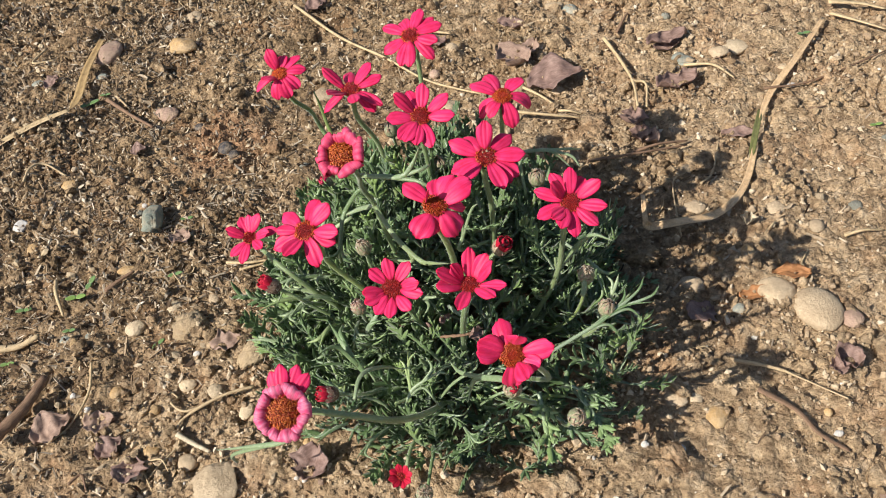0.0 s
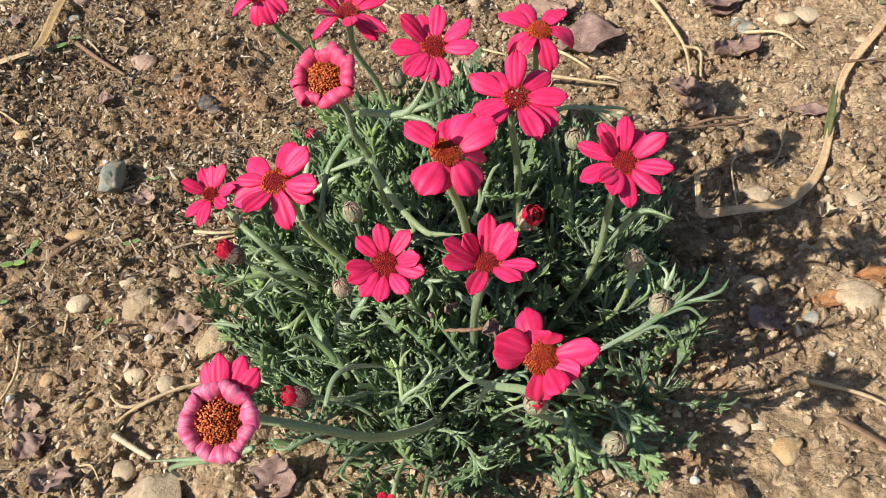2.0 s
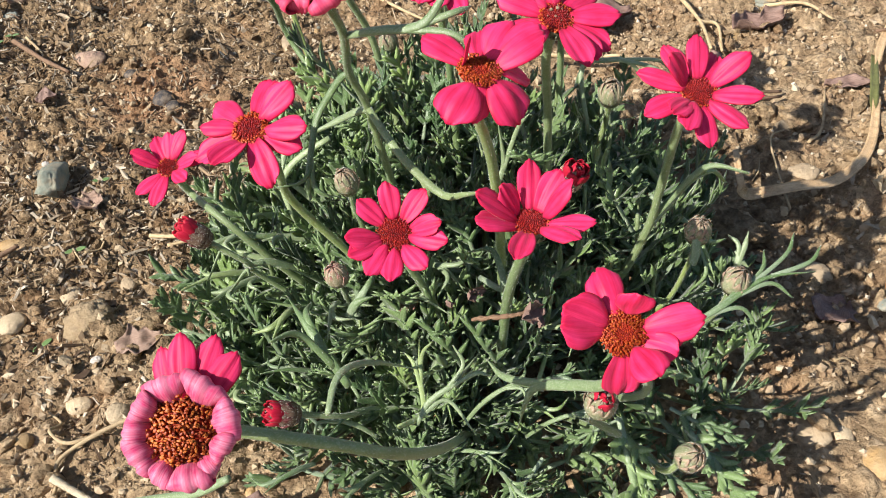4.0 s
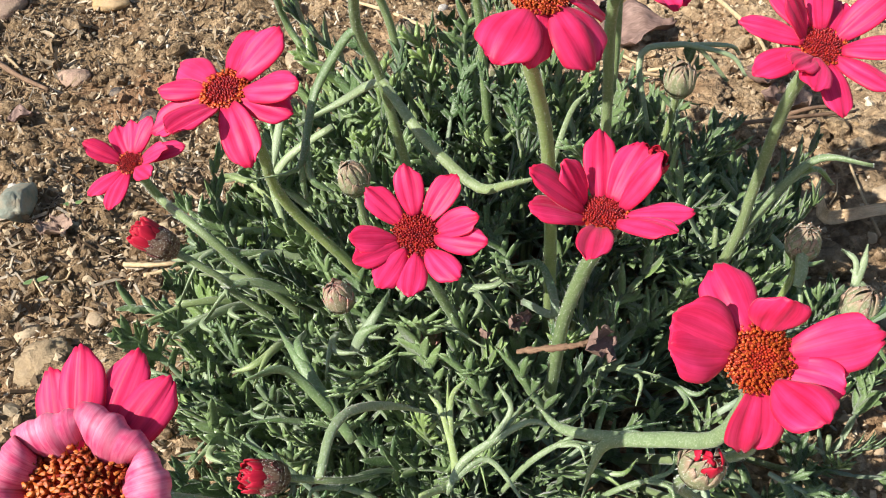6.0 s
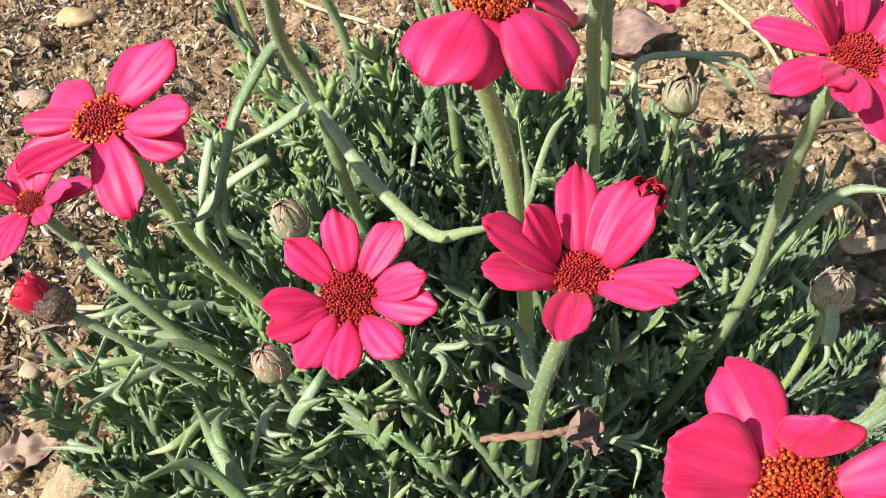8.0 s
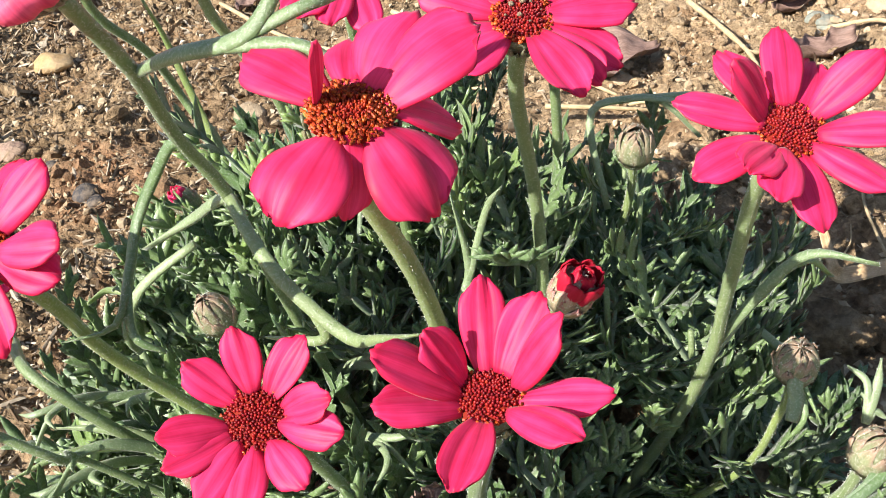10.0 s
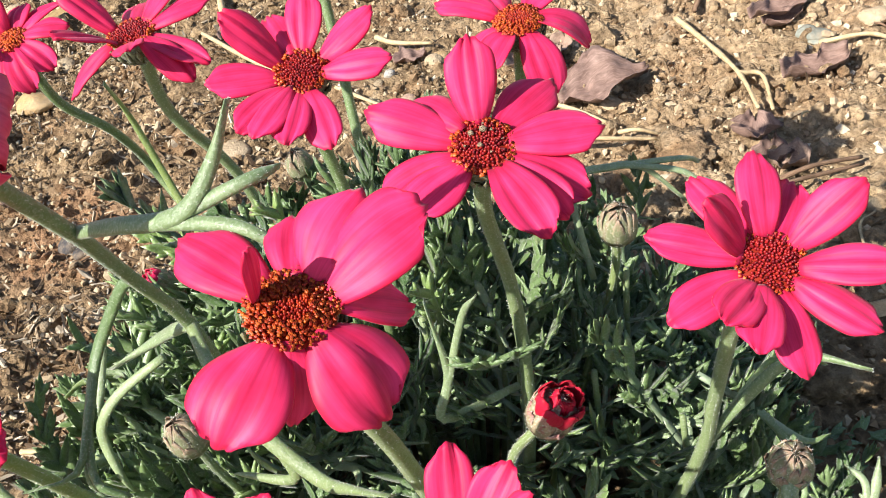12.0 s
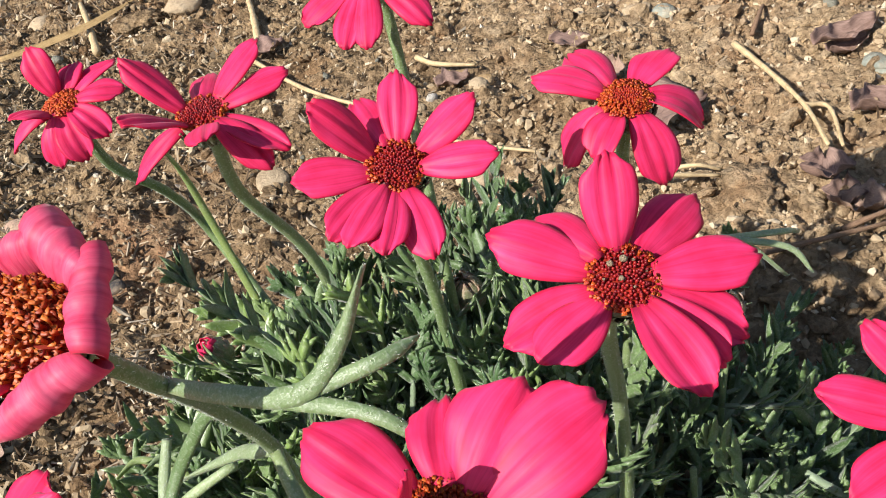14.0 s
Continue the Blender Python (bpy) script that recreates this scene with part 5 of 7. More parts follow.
# ---- foliage ----
def blade(V, F, p0, d, up, L, W, bend=0.0, prof=(0.65, 1.0, 0.9, 0.55), thick=0.22):
    """A flat fleshy pointed lobe with a shallow channel along its upper side."""
    d, up = Vector(d).normalized(), Vector(up)
    sx = d.cross(up).normalized()
    up = sx.cross(d)
    b0, m = len(V), len(prof)
    for i in range(m):
        t = i / m
        c = Vector(p0) + d * (L * t) + up * (bend * L * t * t)
        w = W * prof[i] / 2
        V += [c - sx * w + up * (w * 0.30), c - up * (w * 0.08), c + sx * w + up * (w * 0.30), c - up * (w * (0.08 + thick * 2))]
    V.append(Vector(p0) + d * L + up * (bend * L))
    for i in range(m - 1):
        a = b0 + i * 4
        for k in range(4):
            F.append((a + k, a + (k + 1) % 4, a + 4 + (k + 1) % 4, a + 4 + k))
    a, tip = b0 + (m - 1) * 4, b0 + m * 4
    for k in range(4):
        F.append((a + k, a + (k + 1) % 4, tip))


def leaf_geometry(seed, L=0.044, pairs=0):
    """A small finely cut leaf: a bare downy stalk, then pairs of short toothed lobes along a curved rib; along +x, upper side +z. Returns points, faces and how far along the leaf each point lies."""
    r = random.Random(seed)
    V, F, along = [], [], []
    L *= r.uniform(0.85, 1.2)
    bend, side = r.uniform(-0.35, 0.40), r.uniform(-0.30, 0.30)
    W = r.uniform(0.0026, 0.0034)
    lobe = (0.80, 1.0, 0.95, 0.60)
    bare = 0.18 if pairs else r.uniform(0.34, 0.50)

    def rib(t):
        return Vector((L * t, side * L * t * t, bend * L * t * t))

    def way(t):
        return Vector((1, 2 * side * t, 2 * bend * t)).normalized()

    def add(a0, a1, *what, **more):
        n = len(V)
        blade(V, F, *what, **more)
        m = len(V) - n
        along.extend(a0 + (a1 - a0) * k / m for k in range(m))
    cuts = (0.0, 0.22, 0.44, 0.64, 0.82)
    for t0, t1 in zip(cuts, cuts[1:]):
        d = rib(t1) - rib(t0)
        add(t0 * 0.8, t1 * 0.8, rib(t0), d, (0, 0, 1), d.length * 1.12, W * (0.85 if t0 < 0.3 else 1.0), 0.03, (0.95, 1.0, 1.0, 0.95), thick=0.34)
    n = pairs or r.choice((2, 3, 3))
    for i in range(n + 1):
        t = bare + (0.84 - bare) * i / n
        for s in ((-1, 1) if i < n else (-1, 0, 1)):
            if r.random() < 0.08:
                continue
            a = radians(r.uniform(26, 52) if i < n else 30)
            p = rib(min(t + r.uniform(-0.02, 0.02), 0.84))
            d = (way(t) * (math.cos(a) if s else 1) + Vector((0, s, 0)) * math.sin(a) + Vector((0, 0, r.uniform(0.0, 0.42)))).normalized()
            l = r.uniform(0.0095, 0.0165) * (1 - 0.22 * abs(i / n - 0.4))
            add(0.7, 1.0, p, d, (0, 0, 1), l, r.uniform(0.0031, 0.0044), r.uniform(-0.15, 0.35), lobe, thick=0.24)
            for q in (1, -1) if pairs else r.choice(((), (1,), (-1,), (1, -1), (1, -1))):
                y = Vector((0, 0, 1)).cross(d).normalized()
                d2 = (d + y * (q * r.uniform(0.5, 0.95)) + Vector((0, 0, r.uniform(-0.1, 0.2)))).normalized()
                add(0.85, 1.0, p + d * (l * r.uniform(0.38, 0.55)), d2, (0, 0, 1), l * r.uniform(0.34, 0.52), 0.0028, r.uniform(0, 0.2), (0.9, 1.0, 0.65), thick=0.24)
    return [tuple(v) for v in V], F, along


REACH = (0.158, 0.160, 0.160, 0.163, 0.172, 0.172, 0.164, 0.158, 0.160, 0.170, 0.190, 0.186)


def foliage_radius(a):
    """How far the mound of leaves reaches from its middle, by the direction a (radians)."""
    q = (a % (2 * math.pi)) / (2 * math.pi) * 12
    k = int(q) % 12
    t = q - int(q)
    t = t * t * (3 - 2 * t)
    return REACH[k] * (1 - t) + REACH[(k + 1) % 12] * t


MOUND = Vector((-0.076, 0.520, 0.0))


HOLLOWS = [((-0.008, 0.390), 0.048), ((0.012, 0.448), 0.026), ((-0.020, 0.500), 0.020), ((-0.100, 0.468), 0.016)]   # gaps in the mound: middle and width


def build_foliage(shoots=104, per=11, skirt=58):
    r = random.Random(5)
    kinds = [leaf_geometry(100 + i) for i in range(16)]
    meshes = [link_mesh("leaf", V, F, M_LEAF, [(q, 0.5) for q in along]) for V, F, along in kinds]
    arrays = [(np.array(V), F, np.array(along)) for V, F, along in kinds]
    single, rest_v, rest_f, rest_uv, count = [], [], [], [], 0
    shoot_v, shoot_f = [], []
    for i in range(shoots + skirt):
        low = i >= shoots
        a = i * 2.39996 + r.uniform(-0.15, 0.15)
        q = r.uniform(0.70, 1.0) if low else min(1.0, math.sqrt((i + 0.5) / shoots) * r.uniform(0.93, 1.06))
        R = foliage_radius(a) * q * 0.85
        foot = MOUND + Vector((math.cos(a), math.sin(a), 0)) * (R * 0.45 + 0.008)
        foot.z = gz(foot.x, foot.y) - 0.002
        top_z = 0.092 * (1 - q ** 3.2) + 0.036 + r.uniform(-0.024, 0.020)
        top_z *= 1 - 0.30 * q * max(0.0, math.cos(a + 0.9))
        top_z += 0.026 * q * q * max(0.0, math.cos(a - 0.35)) ** 2
        if low:
            top_z = r.uniform(0.012, 0.038)
        top = MOUND + Vector((math.cos(a), math.sin(a), 0)) * R + Vector((r.uniform(-0.009, 0.009), r.uniform(-0.009, 0.009), top_z))
        hollow = any((Vector((top.x, top.y)) - Vector(h)).length < size for h, size in HOLLOWS)
        if hollow:
            if i % 2:
                continue
            top.z *= 0.42
        mid = (foot + top) / 2 + Vector((math.cos(a), math.sin(a), 0)) * (0.25 * R * q) - Vector((0, 0, 0.010 * q))
        C = smooth_path([foot, mid, top], 12)
        V, F, _ = tube([foot, mid, top], (0.0016, 0.0014, 0.0011), 6, 8)
        o = len(shoot_v)
        shoot_v += [tuple(v) for v in V]
        shoot_f += [tuple(k + o for k in f) for f in F]
        tint = r.random()
        for j in range(per // 2 if hollow else per - 4 if q > 0.4 and math.cos(a) > 0.3 else per):
            t = 0.50 + 0.50 * ((j + r.random()) / per) ** 0.75
            k = min(int(t * 12), 11)
            p = C[k].lerp(C[k + 1], t * 12 - k)
            d = (C[k + 1] - C[k]).normalized()
            ang = j * 2.4 + i
            side = d.cross(Vector((math.cos(ang), math.sin(ang), 0.2))).normalized()
            open_ = 1.25 - 0.95 * (t - 0.50) / 0.50
            way = (d * 0.65 + side * open_ * 1.1 + Vector((0, -0.05, 0.12))).normalized()
            up = (d - way * d.dot(way) + Vector((0, 0, 0.3))).normalized()
            x = way
            y = up.cross(x).normalized()
            z = x.cross(y)
            s = r.uniform(0.70, 1.20)
            m = Matrix.Translation(p) @ Matrix((x, y, z)).transposed().to_4x4() @ Matrix.Diagonal((s, s, s, 1))
            n = r.randrange(len(kinds))
            if t > 0.84 and not low and len(single) < 280 and r.random() < 0.6:
                single.append((n, m))
                continue
            A, F, along = arrays[n]
            M = np.array(m)
            rest_v.append(A @ M[:3, :3].T + M[:3, 3])
            rest_uv.append(np.stack([along, np.full(len(along), min(1.0, max(0.0, 0.55 * tint + 0.45 * r.random())))], 1))
            rest_f += [tuple(q + count for q in f) for f in F]
            count += len(A)
    RV = np.concatenate(rest_v) - np.array(CROWN)
    tagged(part("foliage", link_mesh("foliage", RV.tolist(), rest_f, M_FOLIAGE, np.concatenate(rest_uv)), plant, Matrix.Translation(CROWN)), "dense finely cut silvery green leaves", kind="stuff")
    SV = (np.array(shoot_v) - np.array(CROWN)).tolist()
    tagged(part("undergrowth", link_mesh("undergrowth", SV, shoot_f, M_STEM, np.zeros((len(SV), 2))), plant, Matrix.Translation(CROWN)), "crowded leafy shoots", kind="stuff")
    for n, m in single:
        part("leaf", meshes[n], plant, m)


build_foliage()


def low_leaf(foot, tip, seed, size, nrm=(0, -0.5, 0.85)):
    """A broad, deeply cut leaf from foot towards tip at the skirt of the plant."""
    V, F, along = leaf_geometry(seed, 0.040, 3)
    x = Vector(tip) - Vector(foot)
    k = x.length / max(v[0] for v in V)
    x.normalize()
    y = Vector(nrm).cross(x).normalized()
    m = Matrix.Translation(foot) @ Matrix((x, y, x.cross(y))).transposed().to_4x4() @ Matrix.Diagonal((k, k * size, k * size, 1))
    part("leaf", link_mesh("leaf", V, F, M_LEAF, [(q, 0.5) for q in along]), plant, m, "broad, deeply cut low leaf")


low_leaf((0.003, 0.400, 0.062), (0.011, 0.352, 0.036), 301, 1.0)
low_leaf((0.002, 0.399, 0.061), (-0.030, 0.389, 0.052), 302, 0.8)
low_leaf((0.034, 0.398, 0.056), (0.063, 0.364, 0.040), 303, 0.9)
low_leaf((0.015, 0.384, 0.052), (0.044, 0.363, 0.032), 304, 0.8)
low_leaf((0.028, 0.406, 0.060), (0.060, 0.389, 0.050), 305, 0.9)
low_leaf((-0.034, 0.382, 0.056), (-0.058, 0.353, 0.040), 306, 0.8)
low_leaf((-0.078, 0.376, 0.036), (-0.046, 0.366, 0.030), 307, 0.8)

# ---- stones, litter and straw on the soil ----
COUNT = [0]


def stone(x, y, a, b, h, turn, mat, label, name="pebble", lumps=0.10, angular=0.0, sink=0.38, tilt=0.0):
    """A stone with the half-sizes a, b, h, pressed into the soil."""
    COUNT[0] += 1
    clod = name == "soil_clod"
    me = stone_mesh(name, mat, (a, b, h), COUNT[0] * 7 + 3, lumps, angular, (3 if a > 0.005 else 2) + (clod or a > 0.012), 0.20 if clod else 0.025)
    if angular > 0.9:
        me.polygons.foreach_set("use_smooth", [False] * len(me.polygons))
    thing(name, me, pose(x, y, gz(x, y) + h * (1 - 2 * sink), tilt, 0, turn), label, "stone", "stones on the soil")


def straw(name, pts, r, mat, label, category="straw", lift=0.0, taper=0.6, flat=1.0, sides=6):
    """A dry stalk, twig or root lying along pts (x, y, height over the soil)."""
    COUNT[0] += 1
    g = random.Random(COUNT[0])
    P = [Vector((x, y, gz(x, y) + h + lift + r * 0.7)) for x, y, h in pts]
    V, F, uv = tube(P, (r, r * (1 + taper) / 2, r * taper), sides, max(8, 5 * len(pts)), 0.12, g, flat)
    thing(name, link_mesh(name, [v - P[0] for v in V], F, mat, uv), Matrix.Translation(P[0]), label, category)


def strap(pts, W, mat, label, name="dry_grass_blade", fold=0.18, tip=0.15, nrm=(0, -0.2, 1), up=()):
    """A withered grass blade through pts (x, y, height over the soil)."""
    P = [Vector((x, y, gz(x, y) + h + 0.002)) for x, y, h in pts]
    V, F, uv = ribbon(P, lambda t: W * (0.8 + 0.4 * math.sin(math.pi * t)) * (1 if t < 0.8 else max(tip, (1 - t) / 0.2)), [nrm] * (len(P) - len(up)) + list(up), 0.0006, 8 * len(P), fold)
    thing(name, link_mesh(name, [v - P[0] for v in V], F, mat, uv), Matrix.Translation(P[0]), label, "dry leaf")


def dead_leaf_mesh(L, W, mat, seed, curl=0.5, torn=0.32):
    """A dead leaf, curled, crumpled and torn at its edge."""
    g = random.Random(seed)
    n, across = 18, 12
    ph, V, uv = g.uniform(0, 6), [], []
    for s in (0.5, -0.5):
        for i in range(n + 1):
            t = i / n
            w = W * math.sin(math.pi * min(0.97, max(0.06, t)) ** 0.9) ** 0.7 * (1 + torn * noise.noise(Vector((t * 5, ph, 0.3))))
            for k in range(across + 1):
                v = k / across * 2 - 1
                e = 1 + torn * noise.noise(Vector((t * 6 + ph, v * 1.3, 2.0))) * abs(v)
                z = curl * W * 0.30 * (v * v) + 0.10 * W * math.sin(4 * t + ph) + 0.13 * W * noise.noise(Vector((t * 4, v * 2, ph))) + 0.07 * W * noise.noise(Vector((t * 11, v * 5, ph))) + s * 0.0003
                z += curl * 0.24 * L * (t - 0.45) ** 2 - 0.0006 * math.exp(-(v / 0.12) ** 2)
                V.append(((t - 0.5) * L, v * w / 2 * e, z))
                uv.append((t, k / across))
    return link_mesh("dead_leaf", V, shell_faces(n, across), mat, uv)


def dead_leaf(x, y, L, W, turn, mat, label, curl=0.5, lift=0.004, tilt=0.0, torn=0.4):
    COUNT[0] += 1
    me = dead_leaf_mesh(L, W, mat, COUNT[0] * 3, curl, torn)
    thing("dead_leaf", me, pose(x, y, gz(x, y) + lift, tilt, 0, turn), label, "dead leaf")


def seedling(x, y, s, turn):
    V, F, uv = [], [], []
    z = gz(x, y) + 0.0035
    for a in (0, 180 + 20):
        d = Vector((math.cos(radians(a + turn)), math.sin(radians(a + turn)), 0.15))
        v2, f2, u2 = ribbon([(0, 0, 0), d * (s * 0.5), d * s], lambda t: s * 0.62 * math.sin(math.pi * min(0.97, 0.12 + 0.88 * t)) ** 0.6, [(0, 0, 1)] * 3, 0.0006, 8, 0.08)
        F += [tuple(k + len(V) for k in f) for f in f2]
        V += v2
        uv += u2
    v2, f2, u2 = tube([(0, 0, -0.006), (0, 0, -0.003), (0, 0, 0)], (0.0005, 0.0005, 0.0005), 5, 4)
    F += [tuple(k + len(V) for k in f) for f in f2]
    V += v2
    uv += u2
    thing("seedling", link_mesh("seedling", V, F, M_GREEN, uv), Matrix.Translation((x, y, z)), "tiny bright green weed seedling in the soil", "seedling", "seedlings")


stone(-0.585, 1.016, 0.0192, 0.0192, 0.0096, 4, M_SOIL, "crumbly tan clod of dry soil", "soil_clod", 0.34, 0.15)
stone(-0.531, 0.977, 0.0153, 0.0250, 0.0084, -11, M_ROSE, "smooth reddish-brown stone in the soil", "pebble", 0.14, 0.2)
stone(-0.445, 1.072, 0.0133, 0.0119, 0.0066, 9, M_TAN, "rounded tan pebble half sunk in soil", "pebble", 0.14, 0.45)
stone(-0.441, 0.994, 0.0214, 0.0146, 0.0080, -12, M_OCHRE, "ochre-yellow pebble in the soil", "pebble", 0.14, 0.45)
stone(-0.280, 1.009, 0.0161, 0.0185, 0.0080, -1, M_SOIL, "crumbly tan clod of dry soil", "soil_clod", 0.34, 0.15)
stone(-0.528, 0.930, 0.0078, 0.0063, 0.0035, 4, M_GREY, "small grey stone in the soil", "pebble", 0.14, 0.45)
stone(-0.611, 0.928, 0.0088, 0.0078, 0.0043, 7, M_GREY, "small grey stone in the soil", "pebble", 0.14, 0.45)
stone(-0.342, 0.791, 0.0102, 0.0102, 0.0056, 10, M_DARKST, "dark, nearly black stone in the soil", "pebble", 0.14, 0.2)
stone(-0.330, 0.778, 0.0060, 0.0070, 0.0033, 1, M_DARKST, "dark, nearly black stone in the soil", "pebble", 0.14, 0.2)
stone(-0.508, 0.735, 0.0103, 0.0087, 0.0048, 12, M_OCHRE, "ochre-yellow pebble in the soil", "pebble", 0.14, 0.45)
stone(-0.386, 0.660, 0.0120, 0.0210, 0.0125, 11, M_SLATE, "angular grey-green slate stone in the soil", "stone", 0.38, 0.80)
stone(-0.433, 0.861, 0.0102, 0.0084, 0.0046, -5, M_ROSE, "smooth reddish-brown stone in the soil", "pebble", 0.14, 0.2)
stone(-0.458, 0.804, 0.0120, 0.0106, 0.0053, -12, M_SOIL, "crumbly tan clod of dry soil", "soil_clod", 0.34, 0.15)
stone(-0.517, 0.640, 0.0071, 0.0089, 0.0039, -7, M_OCHRE, "ochre-yellow pebble in the soil", "pebble", 0.14, 0.45)
stone(-0.399, 0.597, 0.0109, 0.0062, 0.0034, 7, M_OCHRE, "ochre-yellow pebble in the soil", "pebble", 0.14, 0.45)
stone(-0.341, 0.550, 0.0077, 0.0082, 0.0043, -3, M_BUFF, "smooth buff pebble lying on soil", "pebble", 0.14, 0.2)
stone(-0.373, 0.526, 0.0097, 0.0098, 0.0053, 3, M_BUFF, "smooth buff pebble lying on soil", "pebble", 0.14, 0.2)
stone(-0.317, 0.521, 0.0165, 0.0145, 0.0115, 4, M_CLOD, "crumbly buff clod of dry soil", "soil_clod", 0.34, 0.15)
stone(-0.309, 0.464, 0.0085, 0.0073, 0.0040, 9, M_BUFF, "smooth buff pebble lying on soil", "pebble", 0.14, 0.2)
stone(-0.277, 0.448, 0.0072, 0.0077, 0.0040, 12, M_BUFF, "smooth buff pebble lying on soil", "pebble", 0.14, 0.2)
stone(-0.305, 0.492, 0.0041, 0.0037, 0.0021, 4, M_WHITE, "small chalky white pebble on soil", "pebble", 0.26, 0.75)
stone(-0.373, 0.457, 0.0067, 0.0077, 0.0037, 10, M_OCHRE, "ochre-yellow pebble in the soil", "pebble", 0.14, 0.45)
stone(-0.262, 0.362, 0.0250, 0.0205, 0.0110, -8, M_TAN, "large orange-tan broken stone in the soil", "stone", 0.30, 0.75)
stone(-0.323, 0.393, 0.0080, 0.0069, 0.0038, -7, M_OCHRE, "ochre-yellow pebble in the soil", "pebble", 0.14, 0.45)
stone(-0.289, 0.383, 0.0088, 0.0085, 0.0047, -1, M_TAN, "rounded tan pebble half sunk in soil", "pebble", 0.14, 0.45)
stone(-0.247, 0.431, 0.0061, 0.0099, 0.0033, -11, M_BUFF, "smooth buff pebble lying on soil", "pebble", 0.14, 0.2)
stone(-0.543, 0.676, 0.0093, 0.0092, 0.0051, 2, M_WHITE, "small chalky white pebble on soil", "pebble", 0.26, 0.75)
stone(-0.406, 0.689, 0.0039, 0.0041, 0.0021, -3, M_WHITE, "small chalky white pebble on soil", "pebble", 0.26, 0.75)
stone(-0.541, 0.768, 0.0071, 0.0057, 0.0031, 7, M_TAN, "rounded tan pebble half sunk in soil", "pebble", 0.14, 0.45)
stone(-0.249, 0.486, 0.0122, 0.0158, 0.0075, -7, M_CLOD, "crumbly buff clod of dry soil", "soil_clod", 0.34, 0.15)
stone(0.234, 0.8985, 0.0195, 0.0125, 0.0062, 8, M_BUFF, "flat pale buff stone on the soil", "stone", 0.10, 0.3, 0.22)
stone(0.180, 0.876, 0.0099, 0.0071, 0.0039, 4, M_GREY, "small grey stone in the soil", "pebble", 0.14, 0.45)
stone(-0.088, 0.939, 0.0076, 0.0080, 0.0042, 2, M_TAN, "rounded tan pebble half sunk in soil", "pebble", 0.14, 0.45)
stone(0.056, 1.006, 0.0111, 0.0100, 0.0055, -11, M_GREY, "small grey stone in the soil", "pebble", 0.14, 0.45)
stone(0.263, 0.980, 0.0129, 0.0111, 0.0061, 8, M_TAN, "rounded tan pebble half sunk in soil", "pebble", 0.14, 0.45)
stone(0.283, 0.824, 0.0049, 0.0043, 0.0024, -12, M_WHITE, "small chalky white pebble on soil", "pebble", 0.26, 0.75)
stone(0.243, 0.517, 0.0240, 0.0198, 0.0109, 112, M_TAN, "large smooth buff oval stone on the soil", "stone", 0.05, 0.1)
stone(0.212, 0.537, 0.0176, 0.0158, 0.0087, -8, M_TAN, "rounded tan pebble half sunk in soil", "pebble", 0.14, 0.45)
stone(0.269, 0.506, 0.0104, 0.0094, 0.0052, -6, M_ROSE, "smooth reddish-brown stone in the soil", "pebble", 0.14, 0.2)
stone(0.262, 0.612, 0.0074, 0.0086, 0.0041, 12, M_TAN, "rounded tan pebble half sunk in soil", "pebble", 0.14, 0.45)
stone(0.230, 0.639, 0.0108, 0.0094, 0.0052, -12, M_TAN, "rounded tan pebble half sunk in soil", "pebble", 0.14, 0.45)
stone(0.195, 0.585, 0.0065, 0.0063, 0.0035, 11, M_OCHRE, "ochre-yellow pebble in the soil", "pebble", 0.14, 0.45)
stone(0.143, 0.414, 0.0105, 0.0115, 0.0058, -10, M_OCHRE, "ochre-yellow pebble in the soil", "pebble", 0.14, 0.45)
stone(0.128, 0.434, 0.0063, 0.0103, 0.0034, -1, M_BUFF, "smooth buff pebble lying on soil", "pebble", 0.14, 0.2)
stone(0.112, 0.434, 0.0108, 0.0119, 0.0059, 10, M_TAN, "rounded tan pebble half sunk in soil", "pebble", 0.14, 0.45)
stone(0.228, 0.415, 0.0042, 0.0044, 0.0023, -11, M_OCHRE, "ochre-yellow pebble in the soil", "pebble", 0.14, 0.45)
stone(0.231, 0.395, 0.0042, 0.0033, 0.0018, 3, M_WHITE, "small chalky white pebble on soil", "pebble", 0.26, 0.75)
stone(0.109, 0.384, 0.0052, 0.0044, 0.0024, 12, M_WHITE, "small chalky white pebble on soil", "pebble", 0.26, 0.75)
stone(0.082, 0.385, 0.0035, 0.0032, 0.0018, 3, M_WHITE, "small chalky white pebble on soil", "pebble", 0.26, 0.75)
stone(0.070, 0.774, 0.0173, 0.0205, 0.0086, 11, M_SOIL, "crumbly tan clod of dry soil", "soil_clod", 0.34, 0.15)
stone(0.172, 0.713, 0.0166, 0.0140, 0.0070, -2, M_SOIL, "crumbly tan clod of dry soil", "soil_clod", 0.34, 0.15)
stone(0.012, 0.354, 0.0238, 0.0149, 0.0075, -6, M_SOIL, "crumbly tan clod of dry soil", "soil_clod", 0.34, 0.15)
stone(0.156, 0.644, 0.0121, 0.0091, 0.0050, 0, M_TAN, "rounded tan pebble half sunk in soil", "pebble", 0.14, 0.45)
stone(0.215, 0.879, 0.0122, 0.0092, 0.0050, -7, M_TAN, "rounded tan pebble half sunk in soil", "pebble", 0.14, 0.45)
stone(0.221, 0.695, 0.0161, 0.0123, 0.0062, 8, M_SOIL, "crumbly tan clod of dry soil", "soil_clod", 0.34, 0.15)
stone(0.092, 0.588, 0.0310, 0.0160, 0.0110, -42, M_SOIL, "long brown clod of soil beside the leaves", "soil_clod", 0.30, 0.35)
